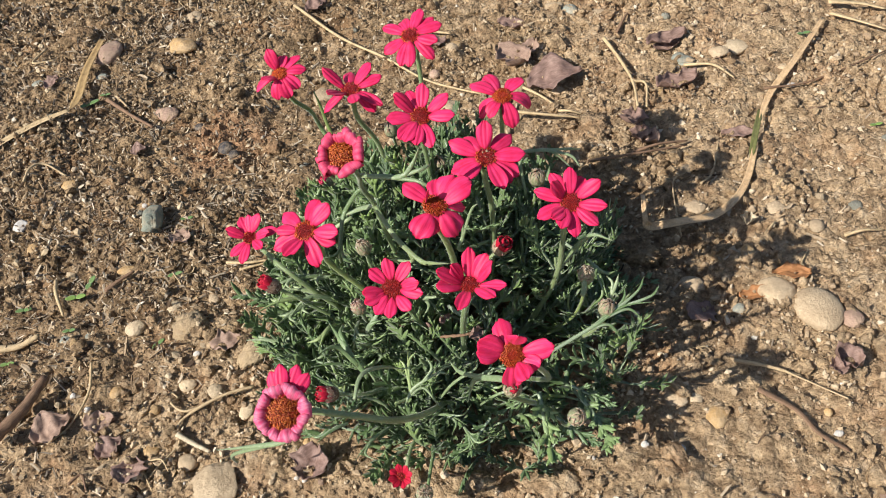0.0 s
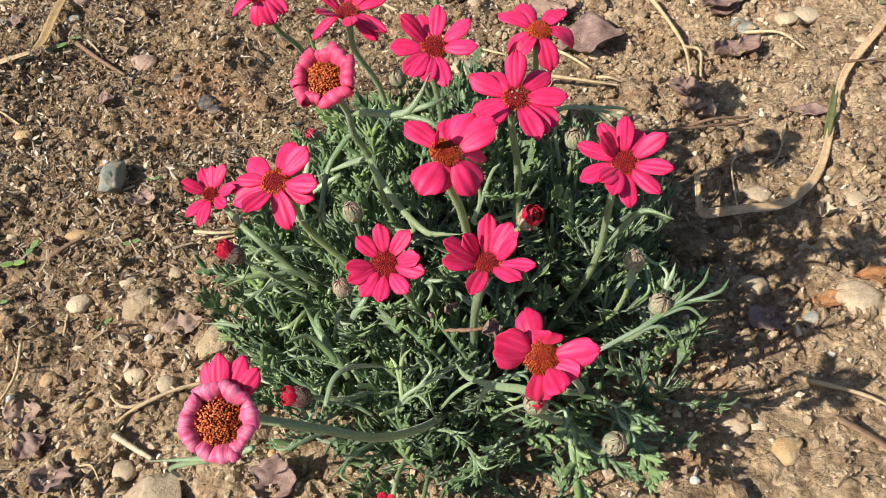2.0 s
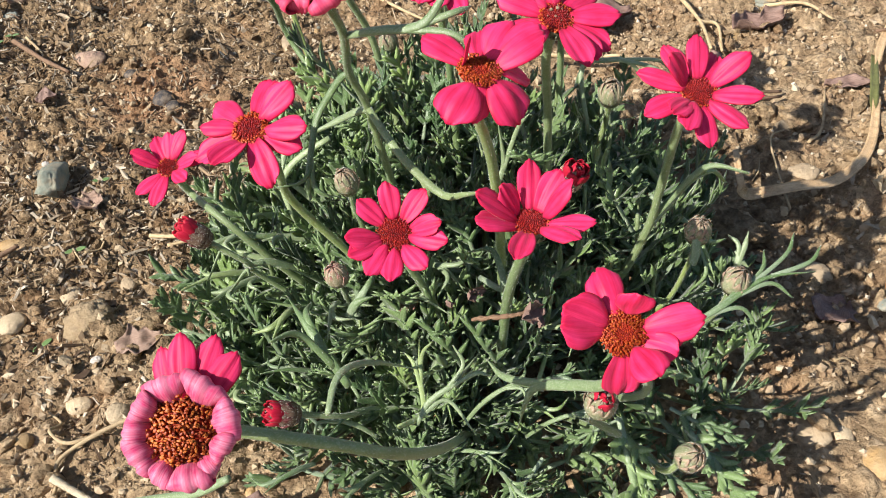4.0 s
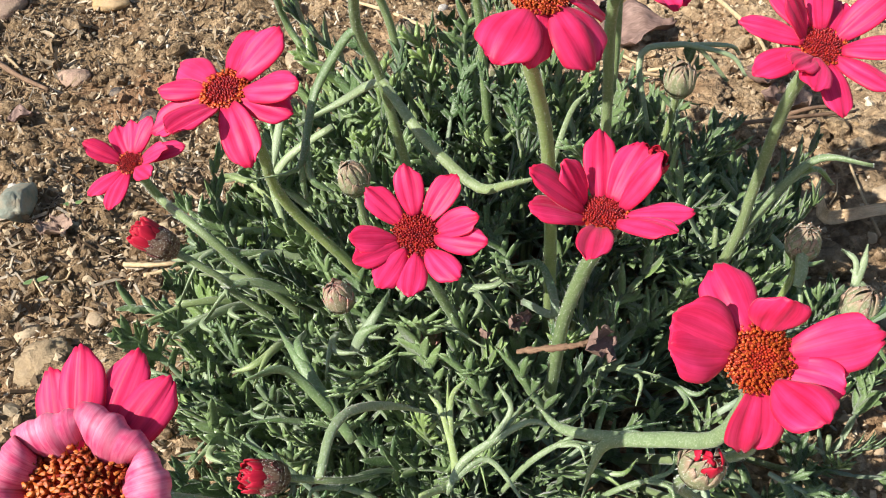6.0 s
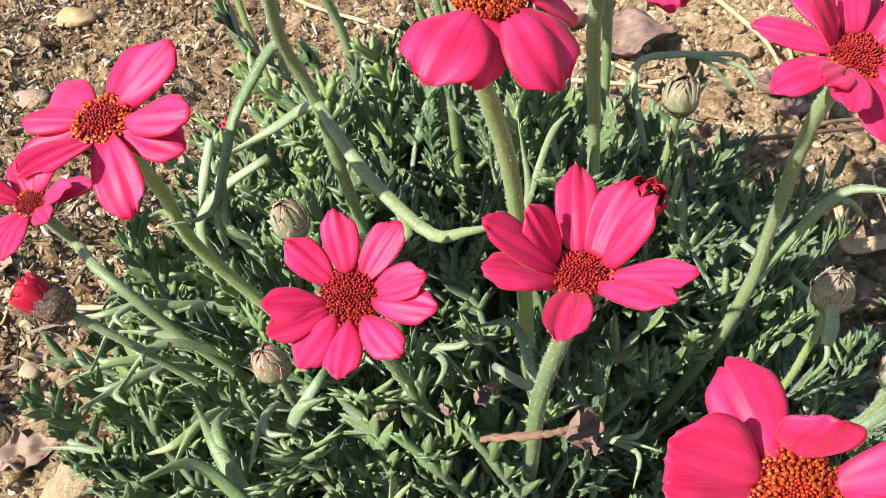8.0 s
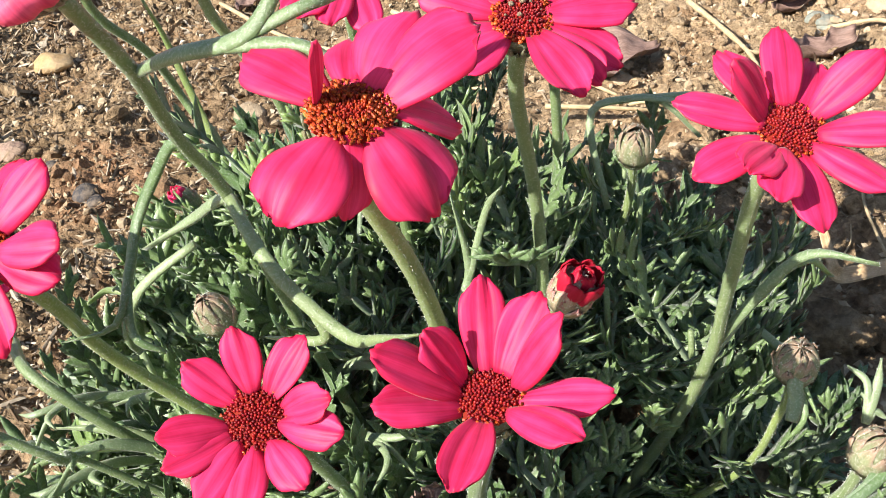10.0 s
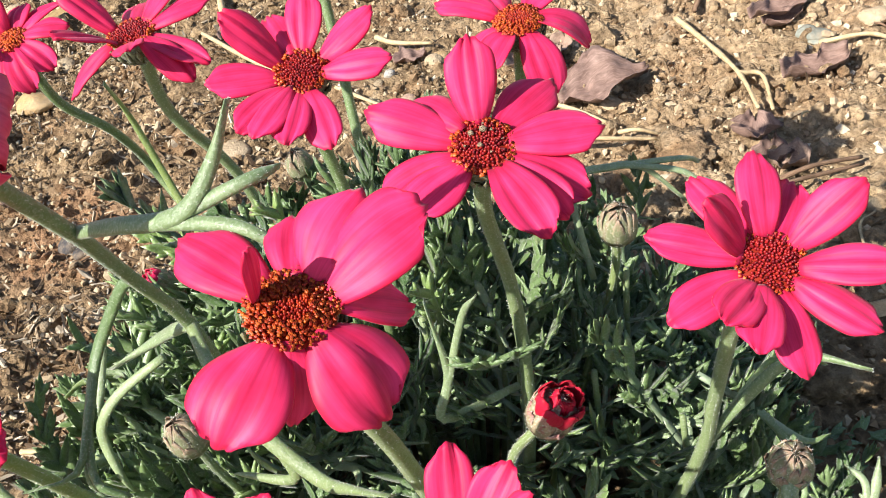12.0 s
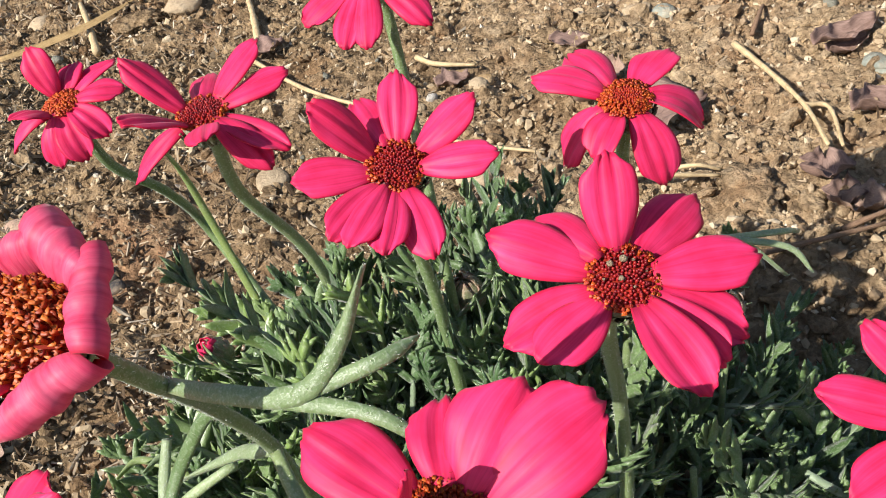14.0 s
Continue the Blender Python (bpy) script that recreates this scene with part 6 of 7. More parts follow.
stone(0.105, 0.516, 0.0145, 0.0111, 0.0056, -12, M_SOIL, "crumbly tan clod of dry soil", "soil_clod", 0.34, 0.15)
stone(0.142, 0.553, 0.0123, 0.0085, 0.0047, -12, M_TAN, "rounded tan pebble half sunk in soil", "pebble", 0.14, 0.45)
stone(0.178, 0.522, 0.0071, 0.0060, 0.0033, -7, M_GREY, "small grey stone in the soil", "pebble", 0.14, 0.45)
stone(0.079, 0.493, 0.0096, 0.0082, 0.0041, 8, M_SOIL, "crumbly tan clod of dry soil", "soil_clod", 0.34, 0.15)
stone(0.284, 0.857, 0.0089, 0.0068, 0.0037, -3, M_TAN, "rounded tan pebble half sunk in soil", "pebble", 0.14, 0.45)
stone(0.147, 0.950, 0.0131, 0.0098, 0.0049, -12, M_SOIL, "crumbly tan clod of dry soil", "soil_clod", 0.34, 0.15)
stone(-0.034, 1.000, 0.0121, 0.0098, 0.0049, -12, M_SOIL, "crumbly tan clod of dry soil", "soil_clod", 0.34, 0.15)
stone(-0.198, 0.928, 0.0093, 0.0082, 0.0041, -2, M_SOIL, "crumbly tan clod of dry soil", "soil_clod", 0.34, 0.15)
stone(-0.241, 0.878, 0.0140, 0.0161, 0.0077, 8, M_TAN, "rounded tan pebble half sunk in soil", "pebble", 0.14, 0.45)
stone(-0.091, 0.829, 0.0143, 0.0112, 0.0062, -12, M_TAN, "rounded tan pebble half sunk in soil", "pebble", 0.14, 0.45)
stone(-0.107, 0.894, 0.0068, 0.0078, 0.0037, -7, M_ROSE, "smooth reddish-brown stone in the soil", "pebble", 0.14, 0.2)
stone(-0.190, 0.397, 0.0034, 0.0044, 0.0019, -2, M_OCHRE, "ochre-yellow pebble in the soil", "pebble", 0.14, 0.45)
stone(-0.182, 0.391, 0.0024, 0.0027, 0.0013, 8, M_WHITE, "small chalky white pebble on soil", "pebble", 0.26, 0.75)
stone(-0.192, 0.362, 0.0028, 0.0027, 0.0015, -3, M_WHITE, "small chalky white pebble on soil", "pebble", 0.26, 0.75)
stone(-0.185, 0.360, 0.0028, 0.0027, 0.0015, -11, M_WHITE, "small chalky white pebble on soil", "pebble", 0.26, 0.75)
stone(-0.445, 0.646, 0.0044, 0.0040, 0.0022, -12, M_WHITE, "small chalky white pebble on soil", "pebble", 0.26, 0.75)
stone(-0.439, 0.515, 0.0057, 0.0053, 0.0029, 8, M_GREY, "small grey stone in the soil", "pebble", 0.14, 0.45)
stone(-0.418, 0.520, 0.0034, 0.0046, 0.0019, 8, M_GREY, "small grey stone in the soil", "pebble", 0.14, 0.45)
stone(-0.628, 0.907, 0.0071, 0.0064, 0.0035, -7, M_TAN, "rounded tan pebble half sunk in soil", "pebble", 0.14, 0.45)
stone(-0.413, 0.454, 0.0038, 0.0037, 0.0021, -12, M_WHITE, "small chalky white pebble on soil", "pebble", 0.26, 0.75)
stone(-0.391, 0.435, 0.0037, 0.0037, 0.0020, -12, M_WHITE, "small chalky white pebble on soil", "pebble", 0.26, 0.75)
stone(-0.316, 0.540, 0.0092, 0.0105, 0.0046, 0, M_SOIL, "crumbly tan clod of dry soil", "soil_clod", 0.34, 0.15)
stone(-0.282, 0.523, 0.0131, 0.0118, 0.0059, 2, M_SOIL, "crumbly tan clod of dry soil", "soil_clod", 0.34, 0.15)
stone(-0.261, 0.495, 0.0110, 0.0127, 0.0055, 8, M_SOIL, "crumbly tan clod of dry soil", "soil_clod", 0.34, 0.15)
stone(-0.321, 0.573, 0.0081, 0.0074, 0.0037, 8, M_SOIL, "crumbly tan clod of dry soil", "soil_clod", 0.34, 0.15)
stone(-0.302, 0.556, 0.0062, 0.0072, 0.0034, 8, M_TAN, "rounded tan pebble half sunk in soil", "pebble", 0.14, 0.45)
stone(-0.305, 0.512, 0.0072, 0.0083, 0.0036, 3, M_SOIL, "crumbly tan clod of dry soil", "soil_clod", 0.34, 0.15)
stone(-0.279, 0.488, 0.0082, 0.0079, 0.0039, 8, M_SOIL, "crumbly tan clod of dry soil", "soil_clod", 0.34, 0.15)
stone(-0.369, 1.158, 0.0196, 0.0179, 0.0099, -7, M_TAN, "rounded tan pebble half sunk in soil", "pebble", 0.14, 0.45)
stone(-0.537, 1.199, 0.0155, 0.0134, 0.0074, -2, M_TAN, "rounded tan pebble half sunk in soil", "pebble", 0.14, 0.45)
stone(-0.415, 1.151, 0.0242, 0.0159, 0.0079, 7, M_SOIL, "crumbly tan clod of dry soil", "soil_clod", 0.34, 0.15)
stone(-0.085, 0.946, 0.0089, 0.0077, 0.0042, 8, M_OCHRE, "ochre-yellow pebble in the soil", "pebble", 0.14, 0.45)
stone(0.071, 0.790, 0.0143, 0.0147, 0.0072, -11, M_SOIL, "crumbly tan clod of dry soil", "soil_clod", 0.34, 0.15)
stone(0.091, 0.997, 0.0104, 0.0072, 0.0040, -6, M_TAN, "rounded tan pebble half sunk in soil", "pebble", 0.14, 0.45)
stone(-0.072, 1.028, 0.0219, 0.0112, 0.0056, 8, M_SOIL, "crumbly tan clod of dry soil", "soil_clod", 0.34, 0.15)
stone(0.038, 1.015, 0.0133, 0.0076, 0.0042, -7, M_TAN, "rounded tan pebble half sunk in soil", "pebble", 0.14, 0.45)
stone(0.034, 0.852, 0.0090, 0.0074, 0.0041, -2, M_TAN, "rounded tan pebble half sunk in soil", "pebble", 0.14, 0.45)
stone(0.171, 0.883, 0.0084, 0.0069, 0.0038, 7, M_GREY, "small grey stone in the soil", "pebble", 0.14, 0.45)
stone(0.176, 0.879, 0.0107, 0.0070, 0.0038, 3, M_GREY, "small grey stone in the soil", "pebble", 0.14, 0.45)
stone(0.105, 0.871, 0.0024, 0.0024, 0.0013, -12, M_WHITE, "small chalky white pebble on soil", "pebble", 0.26, 0.75)
stone(-0.162, 0.966, 0.0029, 0.0028, 0.0015, -2, M_WHITE, "small chalky white pebble on soil", "pebble", 0.26, 0.75)
stone(-0.427, 0.860, 0.0127, 0.0117, 0.0064, 3, M_ROSE, "smooth reddish-brown stone in the soil", "pebble", 0.14, 0.2)
stone(-0.380, 0.828, 0.0062, 0.0060, 0.0033, -7, M_DARKST, "dark, nearly black stone in the soil", "pebble", 0.14, 0.2)

straw("straw", [(-0.302, 1.064, 0.006), (-0.232, 0.986, 0.004), (-0.170, 0.930, 0.004), (-0.112, 0.876, 0.004), (-0.046, 0.845, 0.003)], 0.0020, M_STRAW, "long thin pale straw lying across the soil", "straw")
straw("straw", [(-0.020, 0.795, 0.012), (0.019, 0.789, 0.014), (0.056, 0.790, 0.01)], 0.0019, M_STRAW, "short pale straw resting on clods", "straw")
straw("straw", [(-0.004, 0.852, 0.006), (0.011, 0.837, 0.006), (0.028, 0.822, 0.004)], 0.0019, M_STRAW, "short piece of pale straw", "straw")
straw("straw", [(0.091, 0.920, 0.006), (0.105, 0.883, 0.008), (0.116, 0.837, 0.012), (0.117, 0.790, 0.004)], 0.0023, M_STRAW, "forked dry straw stalk, bent at its joint", "straw")
straw("straw", [(0.116, 0.837, 0.012), (0.130, 0.834, 0.01), (0.127, 0.795, 0.003)], 0.0019, M_STRAW, "broken straw piece beside a joint", "straw")
straw("straw", [(0.350, 0.941, 0.008), (0.377, 0.924, 0.006), (0.402, 0.907, 0.004)], 0.0043, M_STRAW, "broad pale straw at the edge of the bed", "straw", flat=0.4)
straw("straw", [(0.350, 0.957, 0.01), (0.384, 0.954, 0.008), (0.411, 0.944, 0.006)], 0.0044, M_STRAW, "broad pale straw, split along its length", "straw", flat=0.4)
straw("twig", [(0.059, 0.706, 0.008), (0.105, 0.714, 0.01), (0.161, 0.734, 0.006)], 0.0017, M_TWIG, "thin reddish-brown twig on the soil", "twig")
straw("twig", [(0.251, 0.810, 0.003), (0.305, 0.824, 0.006), (0.390, 0.861, 0.004)], 0.0014, M_TWIG, "long thin brown twig on sandy soil", "twig")
straw("stick", [(-0.462, 0.399, 0.012), (-0.446, 0.428, 0.014), (-0.435, 0.464, 0.01)], 0.0069, M_TWIG, "thick brown weathered stick lying on the soil", "stick")
straw("stick", [(-0.510, 0.512, 0.002), (-0.488, 0.514, 0.004), (-0.467, 0.521, 0.003)], 0.0041, M_ROOT, "short pale weathered stick", "stick")
straw("twig", [(0.176, 0.431, 0.002), (0.202, 0.413, 0.005), (0.215, 0.393, 0.004), (0.235, 0.379, 0.002)], 0.0035, M_TWIG, "flat reddish-brown strip of bark", "twig", flat=0.4)
straw("twig", [(0.164, 0.467, 0.004), (0.189, 0.458, 0.004), (0.214, 0.449, 0.003)], 0.0020, M_ROOT, "grey weathered twig on the soil", "twig")
straw("twig", [(0.202, 0.452, 0.004), (0.221, 0.440, 0.003), (0.243, 0.421, 0.002)], 0.0011, M_ROOT, "thin pale root fibre", "root")
straw("straw", [(-0.296, 0.596, 0.005), (-0.276, 0.593, 0.005), (-0.255, 0.596, 0.003)], 0.0018, M_STRAW, "pale straw fragment near the leaves", "straw")
straw("straw", [(-0.281, 0.586, 0.003), (-0.265, 0.591, 0.003), (-0.249, 0.599, 0.002)], 0.0014, M_STRAW, "thin straw fragment on the soil", "straw")
straw("straw", [(0.284, 0.600, 0.004), (0.301, 0.603, 0.005), (0.322, 0.610, 0.003)], 0.0017, M_STRAW, "pale straw piece on sandy soil", "straw")
straw("straw", [(-0.301, 0.405, 0.004), (-0.286, 0.398, 0.004), (-0.270, 0.389, 0.004)], 0.0028, M_SHELL, "short white bleached straw", "straw")
straw("straw", [(-0.475, 0.592, 0.003), (-0.463, 0.568, 0.004), (-0.455, 0.550, 0.002)], 0.0022, M_STRAW, "short pale straw in the mulch", "straw")
straw("twig", [(-0.507, 0.884, 0.003), (-0.471, 0.856, 0.005), (-0.434, 0.825, 0.003)], 0.0027, M_TWIG, "thin grey-brown twig in the mulch", "twig")
straw("twig", [(-0.415, 0.572, 0.003), (-0.403, 0.580, 0.004), (-0.389, 0.591, 0.002)], 0.0024, M_TWIG, "short brown twig in the mulch", "twig")
straw("root", [(-0.241, 0.448, 0.004), (-0.262, 0.441, 0.006), (-0.283, 0.431, 0.006), (-0.303, 0.418, 0.004), (-0.299, 0.398, 0.004), (-0.309, 0.378, 0.003), (-0.316, 0.368, 0.002)], 0.0015, M_ROOT, "thin pale winding root on the soil", "root")
straw("root", [(-0.283, 0.431, 0.005), (-0.300, 0.427, 0.006), (-0.314, 0.437, 0.005), (-0.313, 0.447, 0.004), (-0.323, 0.455, 0.003)], 0.0013, M_ROOT, "curled pale root fibre", "root")
straw("straw", [(-0.399, 0.481, 0.004), (-0.395, 0.453, 0.004), (-0.404, 0.422, 0.003), (-0.416, 0.401, 0.002)], 0.0014, M_STRAW, "long thin pale stalk in the mulch", "straw")
straw("straw", [(-0.624, 0.998, 0.003), (-0.631, 0.968, 0.003), (-0.604, 0.974, 0.003)], 0.0017, M_STRAW, "small straw fragment on the soil", "straw")
straw("straw", [(-0.499, 0.893, 0.004), (-0.480, 0.874, 0.004), (-0.466, 0.848, 0.002)], 0.0015, M_ROOT, "curled root fibre on the soil", "root")
straw("straw", [(-0.382, 0.360, 0.003), (-0.374, 0.369, 0.004), (-0.363, 0.353, 0.002)], 0.0015, M_TWIG, "small twig in the mulch", "twig")
straw("root", [(-0.560, 0.734, 0.003), (-0.555, 0.753, 0.005), (-0.543, 0.764, 0.004), (-0.514, 0.747, 0.002)], 0.0017, M_ROOT, "curled pale root in the mulch", "root")
straw("straw", [(0.139, 0.606, 0.003), (0.139, 0.672, 0.006), (0.156, 0.698, 0.003)], 0.0010, M_ROOT, "thin dry root fibre", "root")
straw("straw", [(0.166, 0.673, 0.003), (0.180, 0.691, 0.008), (0.192, 0.733, 0.003)], 0.0013, M_ROOT, "thin grey dry stem", "root")
straw("straw", [(0.176, 0.868, 0.004), (0.204, 0.853, 0.005), (0.225, 0.836, 0.003)], 0.0019, M_STRAW, "pale straw beside a grey stone", "straw")
straw("straw", [(-0.445, 1.106, 0.006), (-0.467, 1.157, 0.006), (-0.490, 1.204, 0.004)], 0.0041, M_STRAW, "pale dry stalk in the soil", "straw")
straw("straw", [(-0.283, 1.073, 0.004), (-0.294, 1.118, 0.004), (-0.307, 1.159, 0.003)], 0.0036, M_STRAW, "pale dry stalk piece", "straw")
straw("straw", [(-0.138, 0.999, 0.004), (-0.122, 0.983, 0.005), (-0.091, 0.973, 0.003)], 0.0025, M_STRAW, "curved pale straw piece", "straw")
straw("twig", [(0.108, 0.942, 0.004), (0.119, 0.965, 0.005), (0.128, 0.988, 0.003)], 0.0019, M_TWIG, "thin brown twig on the soil", "twig")
straw("twig", [(0.106, 0.725, 0.004), (0.132, 0.731, 0.008), (0.162, 0.740, 0.005)], 0.0018, M_TWIG, "reddish-brown twig on clods", "twig")
straw("straw", [(0.034, 0.804, 0.006), (0.045, 0.799, 0.008), (0.058, 0.799, 0.006)], 0.0017, M_STRAW, "pale straw piece on the soil", "straw")

strap([(0.342, 0.938, 0.006), (0.296, 0.863, 0.004), (0.256, 0.803, 0.004), (0.231, 0.743, 0.006)], 0.0059, M_BLADE, "long withered yellow-brown grass blade on the soil", "dry_grass_blade")
strap([(0.242, 0.780, 0.005), (0.227, 0.731, 0.006), (0.217, 0.698, 0.006)], 0.0055, M_BLADEG, "olive-green stretch of a withering grass blade", "dry_grass_blade", tip=0.5)
strap([(0.226, 0.720, 0.006), (0.210, 0.674, 0.006), (0.192, 0.642, 0.006), (0.170, 0.626, 0.007), (0.142, 0.615, 0.008), (0.116, 0.616, 0.008), (0.108, 0.614, 0.014), (0.106, 0.617, 0.022), (0.106, 0.640, 0.034)], 0.0069, M_BLADE, "long curved dry tan grass blade, hooked at its end", "dry_grass_blade", tip=0.75, up=[(0.5, -0.5, 0.8), (0.2, -1, 0.4), (0, -1, 0.3), (0, -1, 0.3)])
strap([(-0.546, 1.005, 0.008), (-0.545, 0.938, 0.008), (-0.541, 0.881, 0.008), (-0.542, 0.854, 0.006)], 0.0095, M_BLADEB, "withered brown grass blade crossing the mulch", "dry_grass_blade")
strap([(-0.542, 0.854, 0.006), (-0.577, 0.832, 0.004), (-0.614, 0.798, 0.004), (-0.637, 0.784, 0.003)], 0.0067, M_STRAW, "dry stalk end of a grass blade", "dry_grass_blade")
strap([(-0.541, 1.109, 0.01), (-0.500, 1.123, 0.01), (-0.455, 1.145, 0.01), (-0.422, 1.188, 0.008)], 0.0095, M_BLADEB, "withered brown grass blade on the soil", "dry_grass_blade")

dead_leaf(0.201, 0.618, 0.0122, 0.0140, 75, M_SHELL, "curled bleached husk scrap on the soil", 1.8)
dead_leaf(-0.015, 0.902, 0.0466, 0.0374, 140, M_DEADTAN, "curled tan-brown dead leaf on the soil", 0.9)
dead_leaf(0.032, 0.864, 0.0640, 0.0480, 15, M_DEAD, "large dark purplish-brown dead leaf", 0.5)
dead_leaf(-0.275, 0.496, 0.0280, 0.0229, 25, M_DEADTAN, "torn pale brown dead leaf on soil", 0.5)
dead_leaf(-0.351, 0.632, 0.0208, 0.0260, 60, M_DEADTAN, "small pinkish-brown dead leaf scrap", 0.4)
dead_leaf(0.145, 0.519, 0.0268, 0.0275, 40, M_DEAD, "grey-brown dead leaf scrap", 0.4)
dead_leaf(0.252, 0.458, 0.0227, 0.0218, 150, M_DEAD, "crumpled grey-purple dead leaf", 1.5)
dead_leaf(-0.181, 0.372, 0.0291, 0.0305, 70, M_DEAD, "brown dead leaf under the plant edge", 0.6)
dead_leaf(-0.418, 0.417, 0.0369, 0.0316, 45, M_DEADTAN, "torn dead leaf beside a stick", 0.7)
dead_leaf(-0.379, 0.425, 0.0262, 0.0223, 20, M_DEADTAN, "small dead leaf scrap on mulch", 0.6)
dead_leaf(-0.333, 0.372, 0.0257, 0.0284, 90, M_DEAD, "dark pinkish dead leaf scrap", 0.5)
dead_leaf(0.164, 0.834, 0.0482, 0.0286, 20, M_DEAD, "dark curled dead leaf", 1.1)
dead_leaf(0.112, 0.775, 0.0235, 0.0265, 80, M_DEAD, "crumpled purple-brown dead leaf", 0.9)
dead_leaf(0.215, 0.751, 0.0336, 0.0168, 170, M_DEAD, "purple-brown dead leaf strip", 0.6)
dead_leaf(0.162, 0.911, 0.0508, 0.0238, 25, M_DEAD, "dark brown dead leaf strip", 0.9)
dead_leaf(-0.016, 0.983, 0.0350, 0.0228, 170, M_DEAD, "dark dead leaf scrap", 0.6)
dead_leaf(0.227, 0.553, 0.0335, 0.0167, 175, M_RUST, "rust-orange dead leaf fragment", 0.6)
dead_leaf(0.193, 0.535, 0.0286, 0.0143, 10, M_RUST, "rust-orange curled leaf scrap", 0.8)
dead_leaf(0.242, 0.450, 0.0174, 0.0142, 100, M_DEAD, "dark dead leaf scrap on soil", 0.8)
dead_leaf(-0.360, 0.397, 0.0254, 0.0216, 50, M_DEAD, "dark dead leaf scrap in mulch", 0.7)
dead_leaf(-0.272, 1.062, 0.0315, 0.0256, 40, M_DEAD, "dead leaf scrap on the soil", 0.6)
dead_leaf(-0.109, 0.962, 0.0277, 0.0231, 20, M_DEAD, "purple-brown dead leaf piece", 0.6)
dead_leaf(0.006, 0.921, 0.0242, 0.0201, 60, M_DEADTAN, "pinkish dead leaf scrap", 0.6)
dead_leaf(0.161, 0.903, 0.0313, 0.0174, 20, M_DEAD, "dark curled dead leaf piece", 1.0)
dead_leaf(0.117, 0.758, 0.0195, 0.0196, 80, M_DEAD, "crumpled dark dead leaf among roots", 1.0)
dead_leaf(0.123, 0.748, 0.0242, 0.0230, 150, M_DEADTAN, "crumpled dark dead leaf in shade", 1.0)
dead_leaf(-0.439, 0.782, 0.0181, 0.0174, 20, M_DEAD, "small dark leaf scrap in mulch", 0.6)
dead_leaf(-0.587, 0.919, 0.0221, 0.0197, 60, M_DEAD, "small dark leaf scrap in mulch", 0.6)

seedling(-0.528, 0.879, 0.0123, 20)
seedling(-0.444, 0.567, 0.0105, 0)
seedling(-0.435, 0.584, 0.0091, 70)
seedling(-0.497, 0.558, 0.0083, 0)
seedling(-0.345, 0.584, 0.0074, 10)
seedling(-0.437, 0.525, 0.0065, 0)
seedling(-0.491, 0.494, 0.0072, 0)
seedling(-0.348, 0.510, 0.0070, 40)
seedling(-0.355, 0.668, 0.0071, 0)
seedling(0.312, 0.906, 0.0076, 0)
seedling(0.351, 0.751, 0.0067, 0)
seedling(0.230, 0.509, 0.0046, 90)
seedling(-0.512, 0.894, 0.0067, 0)


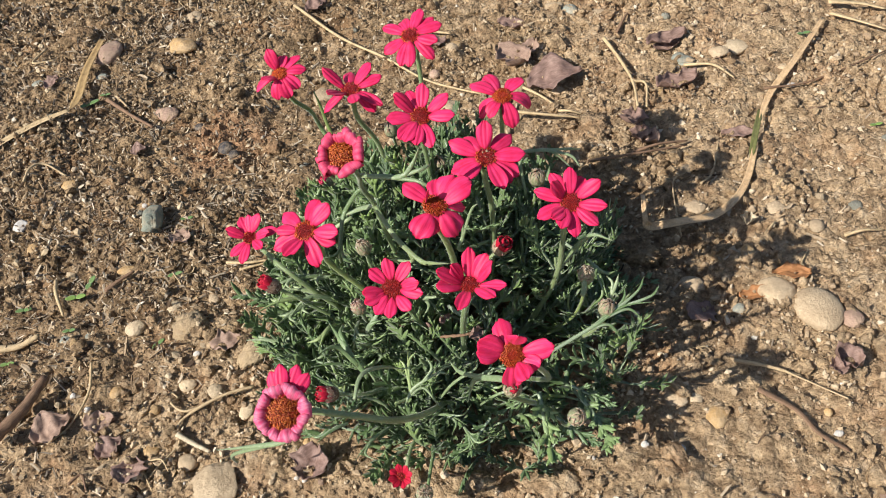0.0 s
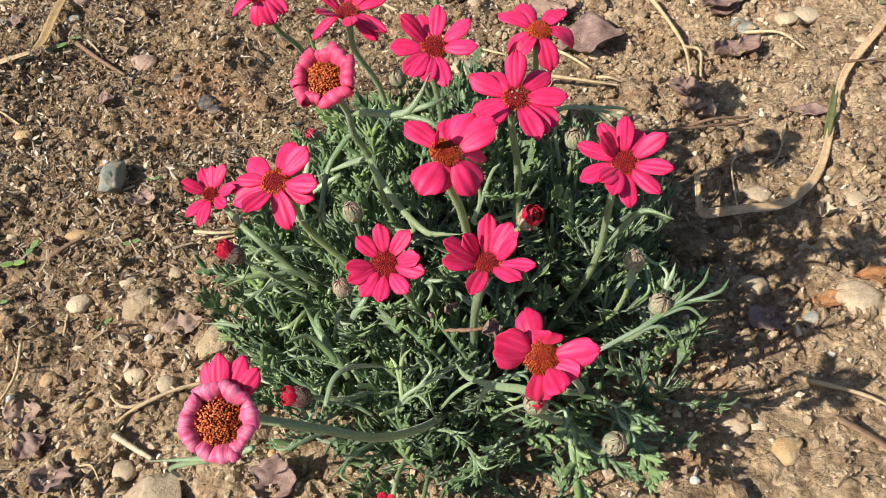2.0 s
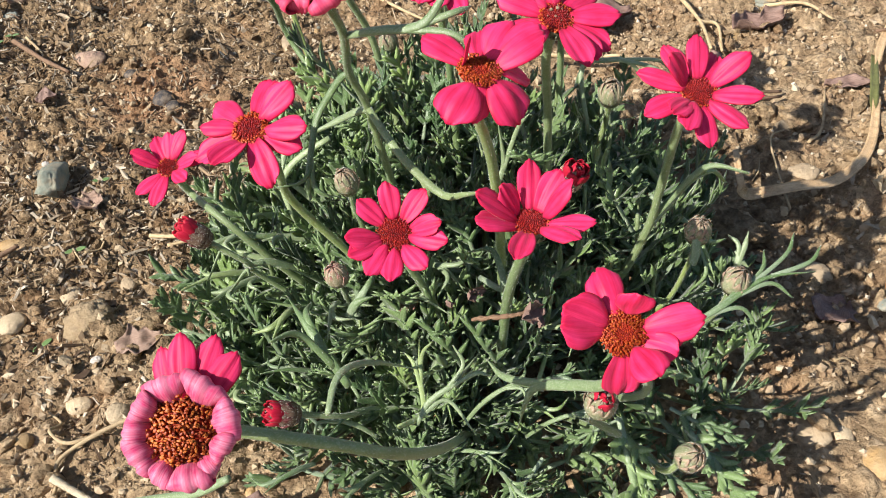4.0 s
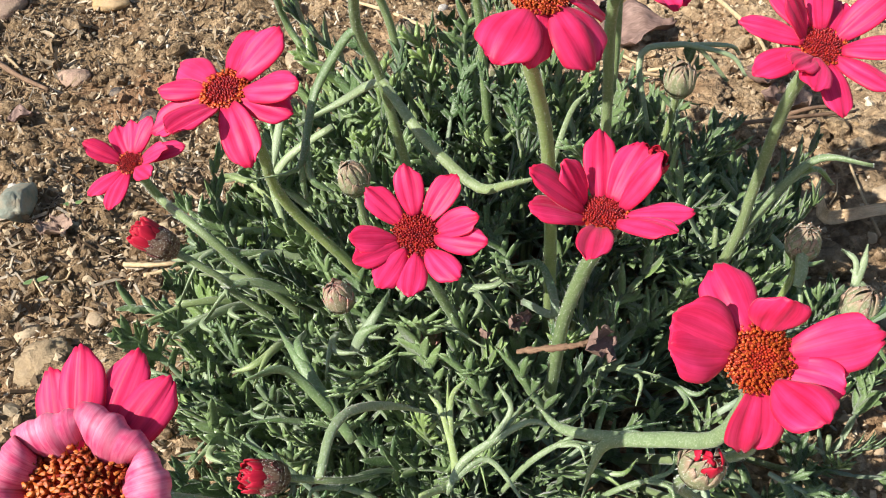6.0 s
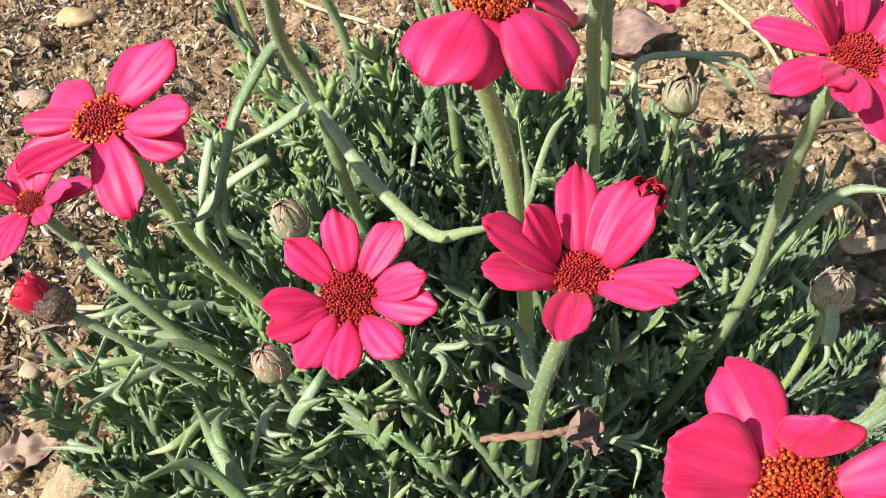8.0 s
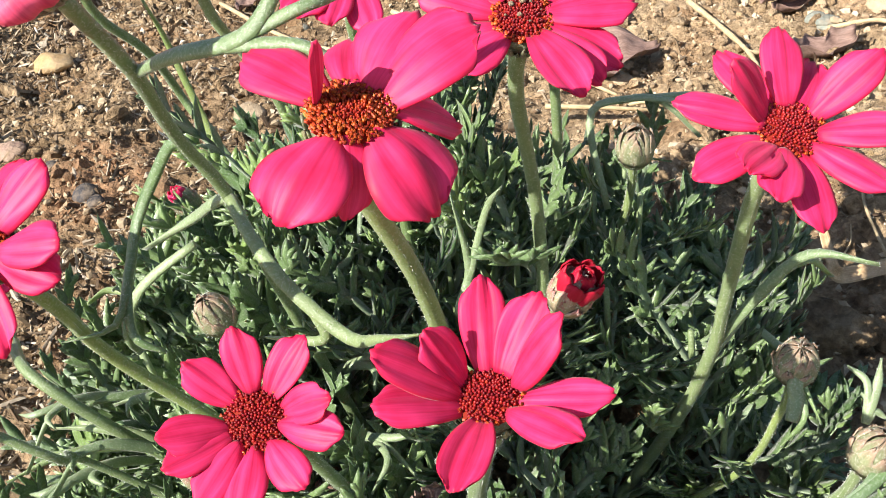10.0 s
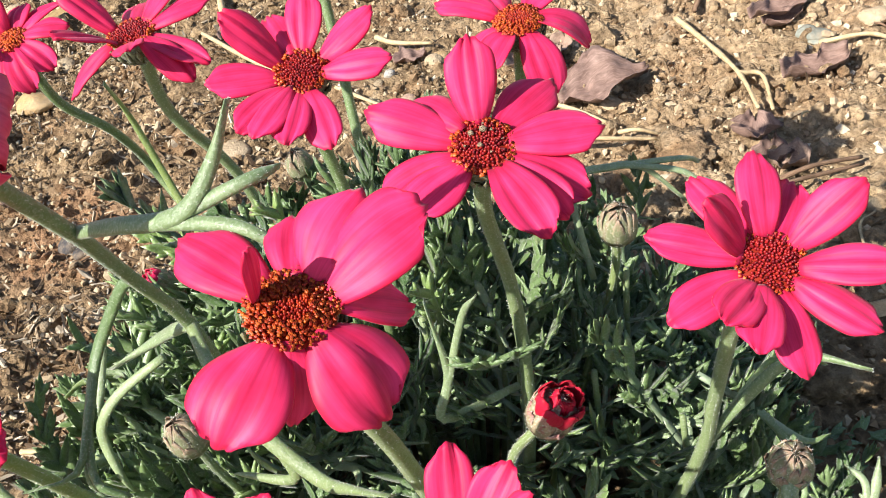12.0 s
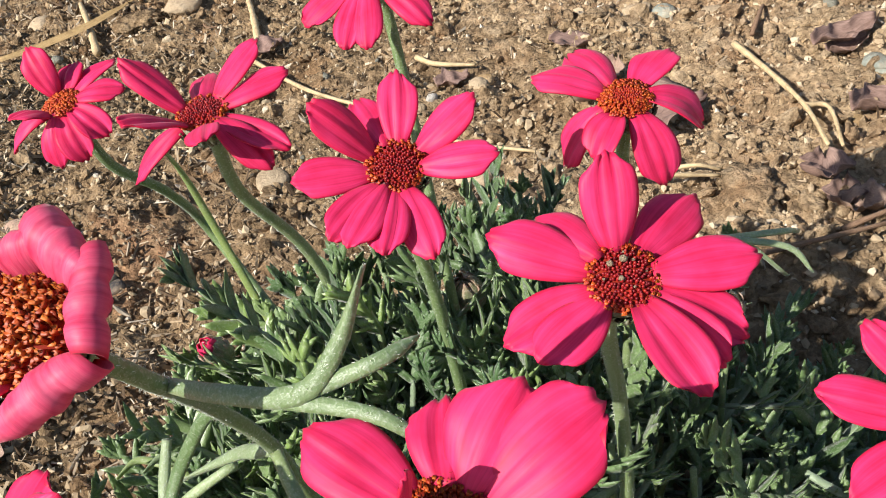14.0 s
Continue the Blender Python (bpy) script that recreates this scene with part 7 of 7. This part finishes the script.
def loose_pebbles():
    """Small pebbles strewn over the bed, and short bits of straw among them."""
    g = random.Random(77)
    kinds = [(M_TAN, "small tan pebble in the soil"), (M_BUFF, "small buff pebble in the soil"), (M_GREY, "small grey pebble in the soil"), (M_OCHRE, "small ochre pebble in the soil"), (M_ROSE, "small reddish pebble in the soil"), (M_SOIL, "small crumbly clod of soil"), (M_SOIL, "small crumbly clod of soil"), (M_SOIL, "small crumbly clod of soil")]
    base = [[stone_mesh("pebble", m, (1.0, 0.8, 0.6), 500 + 10 * i + j, 0.22, 0.7, 2, 0.06) for j in range(4)] for i, (m, _) in enumerate(kinds)]
    white = [stone_mesh("pebble", M_WHITE, (1.0, 0.85, 0.7), 700 + j, 0.14, 0.6, 2, 0.05) for j in range(2)]
    for i in range(270):
        x, y = g.uniform(-0.72, 0.42), g.uniform(0.30, 1.35)
        s = 0.0020 * (4.2 ** (g.random() ** 1.8))
        if i % 14 == 0:
            me, label, s = white[i % 2], "tiny chalky white pebble on soil", s * 0.62
        else:
            k = g.randrange(len(kinds))
            me, label = base[k][i % 4], kinds[k][1]
        ob = thing("pebble", me, pose(x, y, gz(x, y) + s * 0.12, g.uniform(-20, 20), g.uniform(-20, 20), g.uniform(0, 360)) @ Matrix.Diagonal((s, s, s, 1)), label, "stone", "small pebbles")
    for i in range(110):
        x, y, a, l = g.uniform(-0.70, 0.42), g.uniform(0.30, 1.35), g.uniform(0, 6.28), g.uniform(0.006, 0.024)
        pts = [(x + math.cos(a) * l * q + g.uniform(-0.1, 0.1) * l, y + math.sin(a) * l * q + g.uniform(-0.1, 0.1) * l, g.uniform(0.001, 0.005)) for q in (0, 0.5, 1)]
        mat, label = ((M_STRAW, "tiny straw fragment on the soil"), (M_ROOT, "short pale root fibre on soil"), (M_TWIG, "short brown twig fragment"))[i % 3]
        straw("straw_fragment", pts, g.uniform(0.0004, 0.0011), mat, label, "plant litter", sides=5)


loose_pebbles()


def withered_leaf(c, L, W, turn, tilt, mat, seed, label):
    part("withered_leaf", dead_leaf_mesh(L, W, mat, seed, 1.3, 0.5), plant, pose(*c, tilt, 20, turn), label)


withered_leaf((-0.064, 0.420, 0.128), 0.006, 0.005, 70, 50, M_DEAD, 901, "shrivelled dark dead leaf")
withered_leaf((-0.060, 0.425, 0.128), 0.006, 0.0045, 20, 70, M_DEAD, 902, "shrivelled dark dead leaf")
withered_leaf((-0.074, 0.419, 0.124), 0.005, 0.0045, 120, 40, M_DEAD, 903, "shrivelled dark dead leaf")
withered_leaf((-0.038, 0.393, 0.146), 0.011, 0.009, 60, 60, M_DEAD, 904, "crumpled dead leaf end")
withered_leaf((-0.034, 0.390, 0.143), 0.007, 0.004, 100, 50, M_DEAD, 905, "crumpled dead leaf end")



def disc_grains():
    """Pale grains of soil caught on one flower's middle."""
    g = random.Random(3)
    m = frame_of(C_F, N_F)
    base = [stone_mesh("soil_grain", M_BUFF, (1.0, 0.8, 0.7), 800 + i, 0.2, 0.6, 1) for i in range(3)]
    head = tagged(place(new("soil_grains"), m, plant), "pale soil grains on a flower")
    for i in range(8):
        a, q, s = g.uniform(0, 6.28), 0.0048 * g.random() ** 0.6, (0.0011, 0.0009, 0.0008)[i] if i < 3 else g.uniform(0.0002, 0.0005)
        part("grain", base[i % 3], head, m @ Matrix.Translation((q * math.cos(a), q * math.sin(a), 0.0030)) @ Matrix.Diagonal((s, s, s, 1)))


disc_grains()
